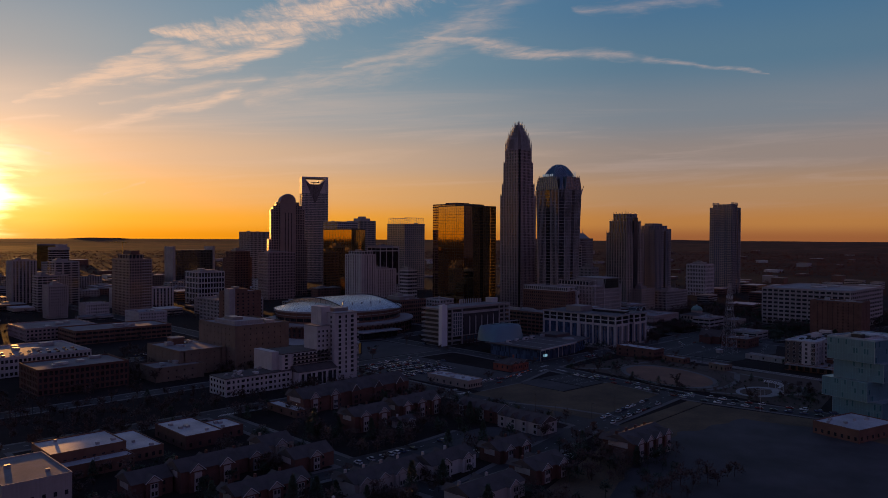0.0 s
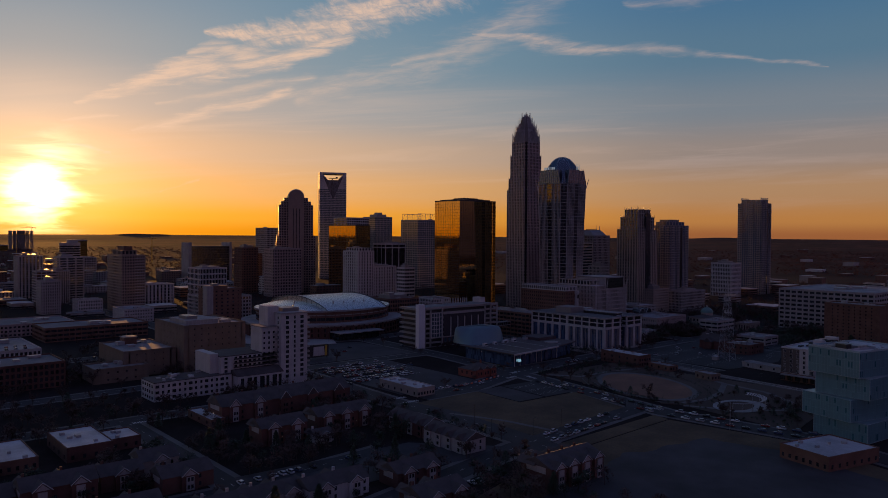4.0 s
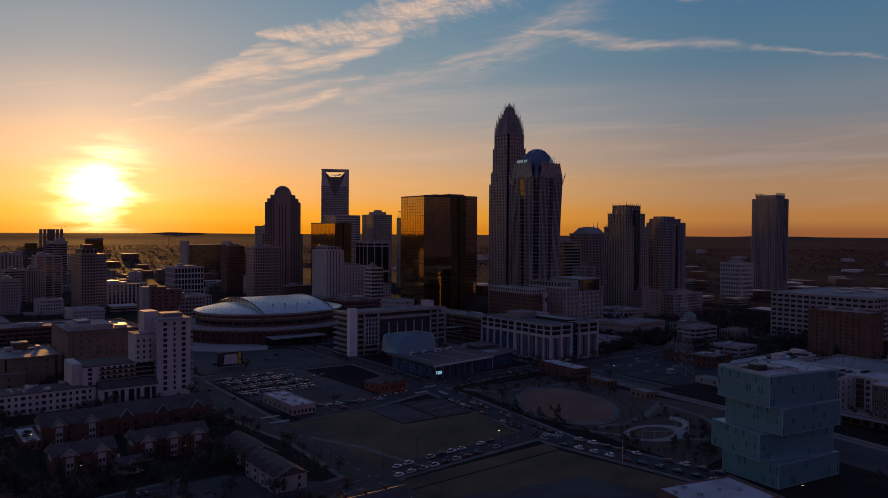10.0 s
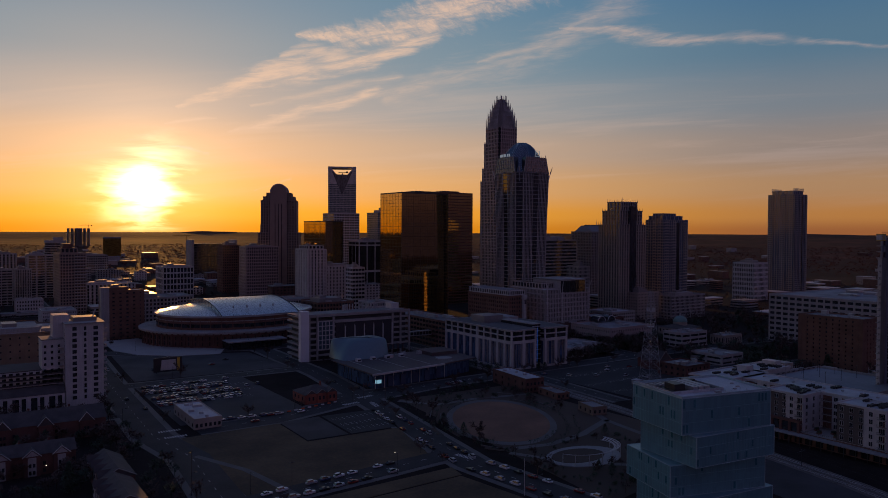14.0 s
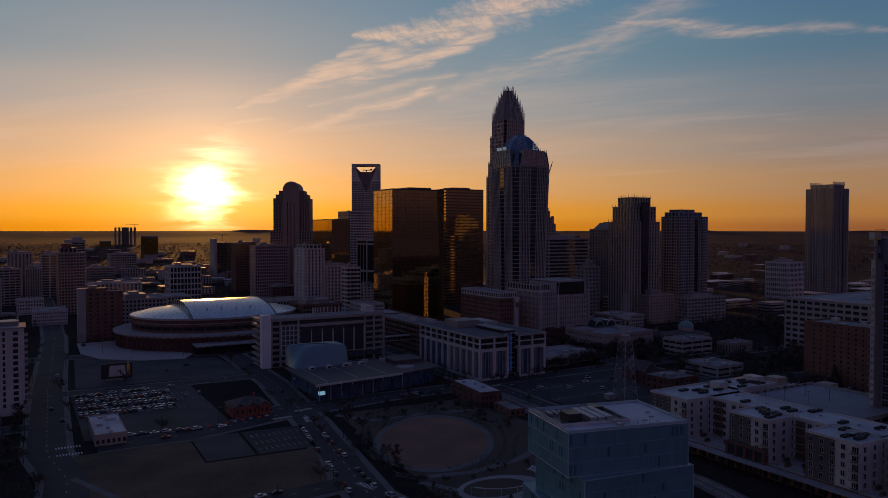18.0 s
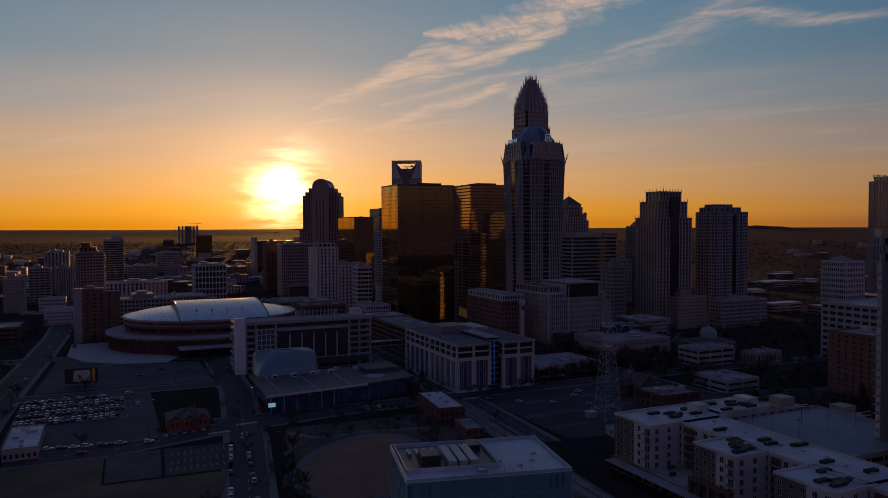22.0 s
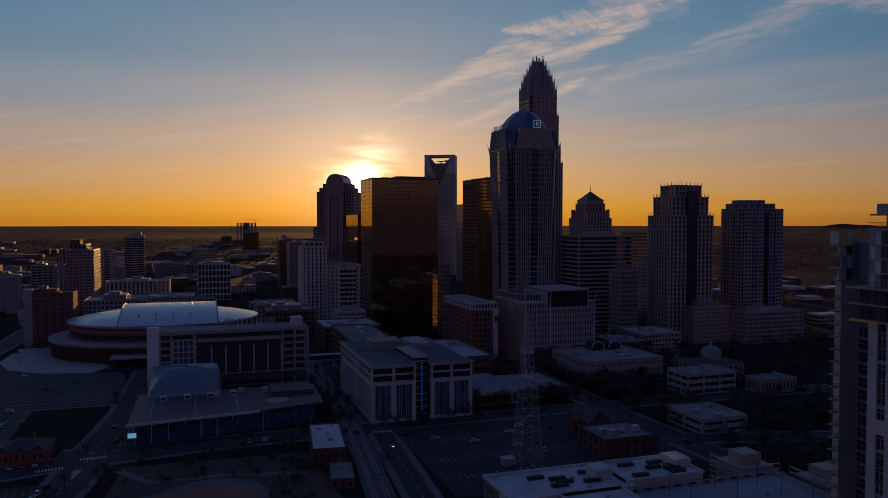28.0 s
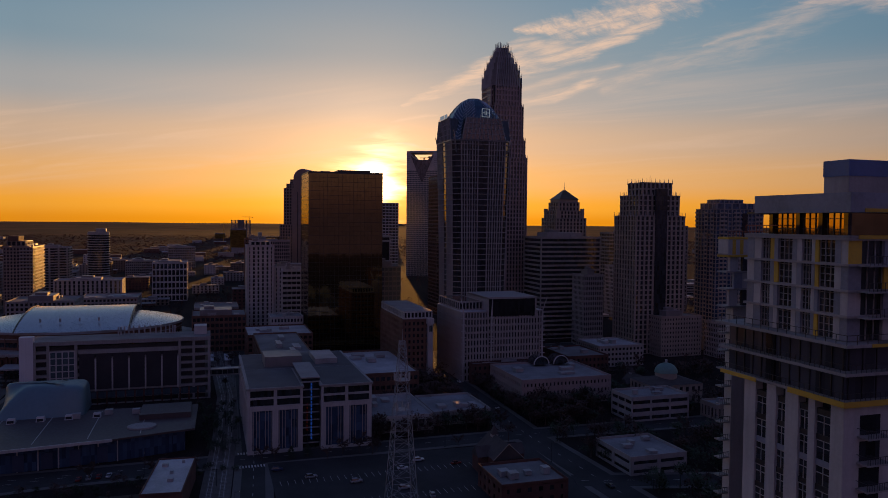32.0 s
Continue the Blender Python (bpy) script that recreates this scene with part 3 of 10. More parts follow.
def strip(name, pts, width, z, mat, label, category="road"):
    """A flat band along a line of points, with thickness."""
    m = Mesh()
    left, right = [], []
    for i, (x, y) in enumerate(pts):
        a, b = pts[max(0, i - 1)], pts[min(len(pts) - 1, i + 1)]
        d = Vector((b[0] - a[0], b[1] - a[1])).normalized()
        left.append((x - d.y * width / 2, y + d.x * width / 2))
        right.append((x + d.y * width / 2, y - d.x * width / 2))
    for i in range(len(pts) - 1):
        q = [right[i], right[i + 1], left[i + 1], left[i]]
        m.prism([q[0], q[1], q[2], q[3]], 0.0, z)
    return setting(name, m, mat, label, category)


def patch(name, ring, z, mat, label, category="ground"):
    return setting(name, Mesh().prism(ring, 0.0, z), mat, label, category)


# streets: (points, width)
STREETS = [
    ([(60, 372), (100, 372), (152, 388), (215, 398), (262, 400)], 16),                # past the lawn and the children's library
    ([(120, 60), (152, 180), (143, 255), (160, 365), (172, 470), (176, 580), (180, 900)], 15),
    ([(-260, 205), (-120, 232), (30, 262), (143, 272)], 13),
    ([(40, 250), (46, 330), (40, 372), (45, 520), (52, 640), (58, 760), (60, 1000), (66, 1400)], 16),
    ([(-300, 430), (-120, 425), (40, 425)], 12),
    ([(-260, 500), (-60, 505), (60, 500), (172, 498)], 12),
    ([(-100, 640), (60, 640), (180, 600), (290, 610), (430, 620), (620, 640)], 16),
    ([(150, 400), (292, 402), (410, 404), (560, 400), (760, 380)], 13),
    ([(285, 300), (292, 402), (296, 640), (300, 900)], 9),
    ([(425, 200), (418, 404), (425, 640), (430, 900)], 14),
    ([(410, 340), (560, 300), (760, 250)], 12),
    ([(-240, 300), (-95, 292), (-20, 300)], 9),
    ([(-95, 420), (-95, 292), (-90, 215)], 9),
    ([(-210, 300), (-205, 430), (-200, 640), (-190, 900)], 12),
]
for i, (pts, w) in enumerate(STREETS):
    strip("pavement", pts, w + 6, 0.09 + 0.004 * i, PAVE, "grey concrete pavement along the street", "pavement")
for i, (pts, w) in enumerate(STREETS):
    strip("road", pts, w, 0.16 + 0.005 * i, ASPHALT, "dark asphalt street with worn surface", "road")
    # dashed centre line
    m = Mesh()
    for (ax, ay), (bx, by) in zip(pts, pts[1:]):
        n = max(1, int(math.hypot(bx - ax, by - ay) / 9))
        d = Vector((bx - ax, by - ay)).normalized()
        for i in range(n):
            cx, cy = ax + (bx - ax) * (i + 0.3) / n, ay + (by - ay) * (i + 0.3) / n
            q = [(cx - d.y * 0.09, cy + d.x * 0.09), (cx + d.x * 3 - d.y * 0.09, cy + d.y * 3 + d.x * 0.09),
                 (cx + d.x * 3 + d.y * 0.09, cy + d.y * 3 - d.x * 0.09), (cx + d.y * 0.09, cy - d.x * 0.09)]
            m.poly([(x, y, 0.245) for x, y in q], flip=True)
    setting("lane_marking", m, PAINT, "faded dashed centre line on asphalt", "road marking", "stuff")
for cx, cy, ang in ((150, 381, 8), (165, 392, 8), (146, 264, -75), (49, 366, 0), (49, 378, 0), (160, 372, 80), (291, 392, 0), (291, 410, 0), (-88, 418, 0)):
    m = Mesh()
    for i in range(9):
        m.box(cx - 5.4 + i * 1.2, cx - 4.8 + i * 1.2, cy - 1.5, cy + 1.5, 0.24, 0.25, rot=ang, c=(cx, cy))
    setting("crosswalk", m, PAINT, "white striped crosswalk painted on asphalt", "road marking")

patch("lawn", [(50, 262), (134, 273), (146, 322), (98, 324), (99, 362), (50, 362)], 0.16, GRASS, "dark winter lawn with bare worn patches", "lawn")
patch("parking_lot", [(99, 326), (120, 325), (122, 364), (100, 364)], 0.17, LOT, "empty worn asphalt lot beside the lawn", "parking lot")
patch("parking_lot", [(121.5, 325), (147, 324), (154, 362), (123.5, 364)], 0.165, ASPHALT, "empty asphalt lot with faint bay lines", "parking lot")
patch("field", [(-60, 110), (60, 90), (118, 110), (140, 180), (130, 245), (20, 240), (-70, 215)], 0.13, GRASS, "wide worn field of winter grass below the street", "field")
WORN = [(x + 5 * noise.noise((x / 14, y / 14, 2)), y + 5 * noise.noise((x / 14, y / 14, 7))) for x, y in
        ((a[0] + (b[0] - a[0]) * i / 10, a[1] + (b[1] - a[1]) * i / 10) for a, b in
         zip(((-40, 120), (60, 104), (106, 122), (122, 176), (112, 214), (60, 222), (0, 214), (-48, 196)), ((60, 104), (106, 122), (122, 176), (112, 214), (60, 222), (0, 214), (-48, 196), (-40, 120))) for i in range(10))]
patch("field_surface", WORN, 0.16, LOT, "bare gravel worn into the grass field", "field")
patch("field_edge", [(20, 241), (131, 246), (133, 256), (25, 252)], 0.15, GRASS, "strip of rough grass along the field", "grass")
patch("parking_lot", [(56, 385), (124, 382), (124, 500), (56, 492)], 0.165, LOT, "asphalt parking lot with rows of cars", "parking lot")
patch("parking_lot", [(60, 512), (165, 508), (162, 585), (66, 625)], 0.165, LOT, "wide empty asphalt lot beside the arena", "parking lot")
patch("parking_lot", [(297, 300), (360, 292), (410, 310), (412, 392), (297, 394)], 0.165, ASPHALT, "asphalt parking lot round the lattice tower", "parking lot")
patch("parking_lot", [(-100, 268), (30, 262), (-5, 300), (-90, 305)], 0.165, LOT, "asphalt parking court between the town houses", "parking lot")
patch("parking_lot", [(210, 120), (252, 135), (256, 188), (222, 196)], 0.165, LOT, "empty asphalt lot beside the railway", "parking lot")
patch("plaza", [(73, 710), (72, 650), (84, 618), (108, 597), (140, 589), (150, 610), (112, 660), (104, 712)], 0.5, PALE, "pale paved plaza in front of the arena", "plaza")
patch("park_ground", [(158, 190), (168, 275), (178, 375), (255, 372), (258, 300), (262, 225), (215, 200)], 0.15, EARTH, "bare earth and planting beds of the park", "park")
def round_lawn(s, a):
    """A point round the oval lawn: s = 1 on its edge, a in degrees."""
    u, v = 41 * s * math.cos(radians(a)), 25 * s * math.sin(radians(a))
    return (199 + 0.5 * u - 0.866 * v, 306 + 0.866 * u + 0.5 * v)


patch("park_path", [round_lawn(1.13, 6 * i) for i in range(60)], 0.17, PAVE, "curved concrete path round the oval lawn", "path")
patch("park_lawn", [round_lawn(1.0, 6 * i) for i in range(60)], 0.20, surface("dormant_lawn", (0.19, 0.10, 0.062), 0.95, scale=0.16, vary=0.35), "oval dormant lawn in the park", "lawn")
strip("park_path", [(172, 262), (190, 258), (215, 262), (245, 275), (256, 300)], 4, 0.18, PAVE, "pale curved garden path in the park", "path")
strip("park_path", [(166, 258), (180, 232), (200, 215), (225, 222), (240, 245), (245, 275)], 3.5, 0.18, PAVE, "pale curved garden path in the park", "path")
strip("park_path", [(176, 372), (190, 352), (215, 352), (250, 345)], 4, 0.18, PAVE, "pale concrete path in the park", "path")
strip("field_path", [(48, 330), (60, 300), (66, 262)], 3, 0.19, PAVE, "narrow concrete path across the lawn", "path")

# light railway: ballast bed, sleepers and rails
RAIL = [(236, 100), (252, 150), (262, 200), (268, 280), (275, 350), (281, 440), (284, 520), (280, 640), (276, 760)]
strip("track_bed", RAIL, 11, 0.22, surface("ballast", (0.11, 0.10, 0.095), 0.95, scale=0.8, vary=0.4), "dark stone ballast of the light railway", "railway")
rails = Mesh()
ties = Mesh()
for (ax, ay), (bx, by) in zip(RAIL, RAIL[1:]):
    d = Vector((bx - ax, by - ay)).normalized()
    ang = math.degrees(math.atan2(d.y, d.x))
    L = math.hypot(bx - ax, by - ay)
    for off in (-3.0, -1.55, 1.55, 3.0):
        cx, cy = (ax + bx) / 2 - d.y * off, (ay + by) / 2 + d.x * off
        rails.box(cx - L / 2, cx + L / 2, cy - 0.08, cy + 0.08, 0.30, 0.42, rot=ang)
    for i in range(int(L / 1.6)):
        for off in (-2.28, 2.28):
            cx, cy = ax + d.x * i * 1.6 - d.y * off, ay + d.y * i * 1.6 + d.x * off
            ties.box(cx - 0.12, cx + 0.12, cy - 1.25, cy + 1.25, 0.221, 0.30, rot=ang)
setting("rails", rails, STEEL, "four steel rails of the light railway", "railway", "stuff")
setting("sleepers", ties, CONCRETE, "concrete sleepers of the light railway", "railway", "stuff")

# painted bays in the lots
def bays(x0, y0, x1, y1, n, depth, ang=90):
    m = Mesh()
    d = Vector((x1 - x0, y1 - y0)).normalized()
    for i in range(n + 1):
        cx, cy = x0 + (x1 - x0) * i / n, y0 + (y1 - y0) * i / n
        e = Vector((-d.y, d.x)) * depth
        w = d * 0.07
        m.poly([(cx - w.x, cy - w.y, 0.2), (cx + w.x, cy + w.y, 0.2), (cx + w.x + e.x, cy + w.y + e.y, 0.2), (cx - w.x + e.x, cy - w.y + e.y, 0.2)])
    setting("bay_lines", m, PAINT, "white painted parking bay lines", "road marking", "stuff")


for b in ((124, 330, 148, 330, 9, 4.8), (125, 340, 149, 340, 9, 4.8), (126, 352, 151, 352, 9, 4.8), (300, 318, 355, 318, 20, 5), (300, 340, 400, 342, 36, 5),
          (300, 366, 400, 368, 36, 5), (360, 300, 405, 315, 16, 5), (58, 432, 110, 432, 19, 5), (58, 450, 118, 450, 22, 5), (58, 468, 118, 468, 22, 5)):
    bays(*b)



# low stone seat walls and planting bands round the oval lawn
def arc_wall(r, a0, a1, h, mat, label, w=0.6):
    m = Mesh()
    k = 12
    for i in range(k):
        p = [round_lawn(q / 32, a) for a, q in
             ((a0 + (a1 - a0) * i / k, r), (a0 + (a1 - a0) * (i + 1) / k, r), (a0 + (a1 - a0) * (i + 1) / k, r + w), (a0 + (a1 - a0) * i / k, r + w))]
        m.prism([p[0], p[3], p[2], p[1]] if a1 > a0 else p, 0.1, h)
    setting("garden_wall" if h > 0.4 else "planting_band", m, mat, label, "garden wall" if h > 0.4 else "planting")


for i, (r, a0, a1) in enumerate(((36, 35, 60), (40, 75, 100), (44, 30, 50), (37, 105, 130), (41, 150, 172), (47, 62, 84), (46, 100, 118), (39, -50, -25), (45, -70, -48), (50, -30, -8), (38, -8, 12))):
    arc_wall(r, a0, a1, 0.55, PAVE, "low curved stone seat wall in the park")
    arc_wall(r + 1.2, a0 + 4, a1 - 3, 0.3, EARTH, "dark curved planting band in the park", 2.2)
# ---- towers of the skyline ----
def join(meshes):
    m = Mesh()
    for q in meshes:
        n = len(m.v)
        m.v += q.v
        m.f += [tuple(n + i for i in f) for f in q.f]
    return m


def handle_tower():
    """Tall glass tower, turned to the grid, whose top is cut open like a handle."""
    cx, cy, w, d = 661, 1421, 29, 20
    t = thing("skyscraper", (cx, cy, 0), "tall pale glass skyscraper with a handle-shaped open top", "skyscraper")
    facade(t, cx - w, cx + w, cy - d, cy + d, 0, 196, 20, 14, 52, WHITE, CURTAIN, 0.10, 0.22, 0.4)

    def slab(name, shape, y0, y1, mat, label=""):
        m = Mesh()
        k = len(shape)
        m.v = [(cx + u, y0, z) for u, z in shape] + [(cx + u, y1, z) for u, z in shape]
        m.f = [tuple(range(k)), tuple(range(2 * k - 1, k - 1, -1))] + [(i, k + i, k + (i + 1) % k, (i + 1) % k) for i in range(k)]
        part(name, m, mat, t, label)
    for s in (-1, 1):
        slab("side_pylon", [(s * w, 196), (s * 23, 196), (s * 23, 232), (s * w, 232)][::s], cy - d, cy + d, WHITE)
        slab("sloped_cheek", [(s * 23, 196), (s * 11, 196), (s * 11, 215.5), (s * 23, 229)][::s], cy - d + 0.4, cy + d - 0.4, WHITE)
        for i in range(7):
            z = 198 + i * 4
            slab("pylon_joint", [(s * w, z), (s * 23, z), (s * 23, z + 0.5), (s * w, z + 0.5)][::s], cy - d - 0.15, cy - d, CURTAIN)
    slab("top_beam", [(-23, 228.6), (23, 228.6), (23, 232), (-23, 232)], cy - d, cy + d, WHITE)
    slab("crown_wall", [(-11, 196), (11, 196), (11, 215.5), (-11, 215.5)], cy - d + 0.3, cy + d - 0.3, CURTAIN)
    slab("wedge_glazing", [(-1.5, 176), (1.5, 176), (22, 224), (11, 215.5), (-11, 215.5), (-22, 224)], cy - d - 0.5, cy - d + 0.2, SMOKE, "dark wedge of glass below the opening")
    part("window_cleaning_crane", Mesh().box(cx - 1, cx + 1, cy - 1, cy + 1, 215.5, 220).box(cx - 8, cx + 12, cy - 0.8, cy + 0.8, 220, 221.4, rot=0).box(cx + 8, cx + 12, cy - 1, cy + 1, 221.4, 223.5), DARK, t)
    t.rotation_euler[2] = radians(-27)


handle_tower()


def vault_tower():
    """Granite tower turned to the grid: stepped shoulders, a smooth middle bay that ends in a barrel vault."""
    cx, cy = 408, 1135
    t = thing("skyscraper", (cx, cy, 0), "brown granite skyscraper with a rounded vault on top", "skyscraper")
    for hw, hd, z0, z1, n, fl in ((32, 24, 0, 95, 16, 23), (28, 19, 95, 146, 14, 12), (24.5, 18, 146, 152, 12, 2), (19.5, 17, 152, 158, 9, 2)):
        facade(t, cx - hw, cx + hw, cy - hd, cy + hd, z0, z1, n, max(6, n - 4), fl, ROSEBROWN, GLASS, 0.36, 0.34, 0.6)
        part("setback_roof", Mesh().box(cx - hw + 0.3, cx + hw - 0.3, cy - hd + 0.3, cy + hd - 0.3, z1 - 0.4, z1 + 0.2), GRANITE, t)
    for s in (-1, 1):
        y0, y1 = sorted((cy + s * 17, cy + s * 26))
        part("middle_bay", Mesh().box(cx - 13, cx + 13, y0, y1, 0, 146), ROSEBROWN, t, "smooth granite middle bay")
        y0, y1 = sorted((cy + s * 15, cy + s * 21))
        part("middle_bay", Mesh().box(cx - 13, cx + 13, y0, y1, 146, 159.6), ROSEBROWN, t)
        for i in range(3):
            x = cx - 5 + i * 5
            y0, y1 = sorted((cy + s * 26, cy + s * 26.15))
            part("bay_slot", Mesh().box(x - 0.5, x + 0.5, y0, y1, 4, 140), GLASS, t)
    k = 20
    m = Mesh()
    for y in (cy - 21, cy + 21):
        m.v += [(cx + 13 * math.cos(math.pi * i / k), y, 159.4 + 12.6 * math.sin(math.pi * i / k)) for i in range(k + 1)]
    m.f = [(i, i + k + 1, i + k + 2, i + 1) for i in range(k)] + [tuple(range(k, -1, -1)), tuple(range(k + 1, 2 * k + 2))]
    part("barrel_vault", m, SILVER, t, "silvery metal barrel vault")
    for s in (-1, 1):
        m = Mesh()
        for y in sorted((cy + s * 21.05, cy + s * 21.6)):
            m.v += [(cx + 12.4 * math.cos(math.pi * i / k), y, 159.4 + 12.0 * math.sin(math.pi * i / k)) for i in range(k + 1)]
        m.f = [(i, i + k + 1, i + k + 2, i + 1) for i in range(k)] + [tuple(range(k, -1, -1)), tuple(range(k + 1, 2 * k + 2))]
        part("vault_end", m, ROSEBROWN, t, "arched granite end wall of the vault")
    for i in range(8):
        y = cy - 20.4 + i * 5.83
        r = Mesh()
        for j in range(k):
            a, b = math.pi * j / k, math.pi * (j + 1) / k
            r.tube((cx + 13.1 * math.cos(a), y, 159.4 + 12.7 * math.sin(a)), (cx + 13.1 * math.cos(b), y, 159.4 + 12.7 * math.sin(b)), 0.3, k=4)
        part("vault_rib", r, STEEL, t)
    t.rotation_euler[2] = radians(-27)


vault_tower()


def crown_spire_tower():
    """The tallest tower: notched corners, four setbacks, a stepped crown of spires."""
    t = thing("skyscraper", (533.5, 725, 0), "tallest rose granite skyscraper with a crown of metal spires", "skyscraper")
    cx, cy = 533.5, 725
    for h, z0, z1, n in ((19.8, 0, 160, 13), (18.3, 160, 176, 12), (16.7, 176, 207, 11), (15.2, 207, 226, 10)):
        q = h - 3.4
        for hw, hd, nx, ny in ((h, q, n, n - 2), (q, h, n - 2, n)):
            facade(t, cx - hw, cx + hw, cy - hd, cy + hd, z0, z1, nx, ny, max(3, int((z1 - z0) / 3.9)), PINK, GLASS, 0.40, 0.28, 0.7)
            part("setback_roof", Mesh().box(cx - hw + 0.2, cx + hw - 0.2, cy - hd + 0.2, cy + hd - 0.2, z1 - 0.4, z1 + (0.2 if hw == h else 0.24)), GRANITE, t)
        for sx in (-1, 1):
            for sy in (-1, 1):
                x0, x1 = sorted((cx + sx * (q - 0.6), cx + sx * (q + 1.3)))
                y0, y1 = sorted((cy + sy * (q - 0.6), cy + sy * (q + 1.3)))
                part("corner_glazing", Mesh().box(x0, x1, y0, y1, z0, z1 - 0.5), GLASS, t, "dark glass in the notched corner")
        fins = Mesh()
        for face in range(4):
            for i in range(n):
                p, w = -q + 2 * q * i / (n - 1), -h + 0.3
                for _ in range(face):
                    p, w = -w, p
                fins.tube((cx + p, cy + w, z1 - 1.5), (cx + p, cy + w, z1 + 2.6), 0.4, 0.12, 4)
        part("setback_finials", fins, PALE, t, kind="stuff")
    for z0, z1, r in ((226, 233, 15.3), (233, 240, 13.6), (240, 246, 11.6), (246, 251.5, 9.2), (251.5, 256.5, 7.0), (256.5, 261, 5.0)):
        c = r * 0.28
        q = r * 0.9
        ring = [(cx - q + c, cy - q), (cx + q - c, cy - q), (cx + q, cy - q + c), (cx + q, cy + q - c), (cx + q - c, cy + q), (cx - q + c, cy + q), (cx - q, cy + q - c), (cx - q, cy - q + c)]
        tier = part("crown_tier", Mesh().prism(ring, z0, z1 + 0.4), GRANITE, t, "stepped tier of the crown")
        fins = Mesh()
        k = max(4, int(r / 1.05))
        for face in range(4):
            for i in range(k):
                u = -r + c + (2 * r - 2 * c) * i / (k - 1)
                p, w = u, -r
                for _ in range(face):
                    p, w = -w, p
                tip = z1 + (5.5 if i in (0, k - 1) else 3.2)
                fins.tube((cx + p, cy + w, z0 - 2), (cx + p, cy + w, z1), 0.45, 0.4, 4).tube((cx + p, cy + w, z1), (cx + p, cy + w, tip), 0.4, 0.12, 4)
        part("spire_crown", fins, STEEL, tier, "row of slender metal spires", "stuff")
    m = Mesh()
    for sx in (-1, 1):
        for sy in (-1, 1):
            m.tube((cx + sx * 3.4, cy + sy * 3.4, 250), (cx + sx * 3.4, cy + sy * 3.4, 267), 0.65, 0.25, 5).tube((cx + sx * 1.4, cy + sy * 1.4, 254), (cx + sx * 1.4, cy + sy * 1.4, 266), 0.6, 0.25, 5)
    part("top_crown", m, STEEL, t, kind="stuff")


crown_spire_tower()


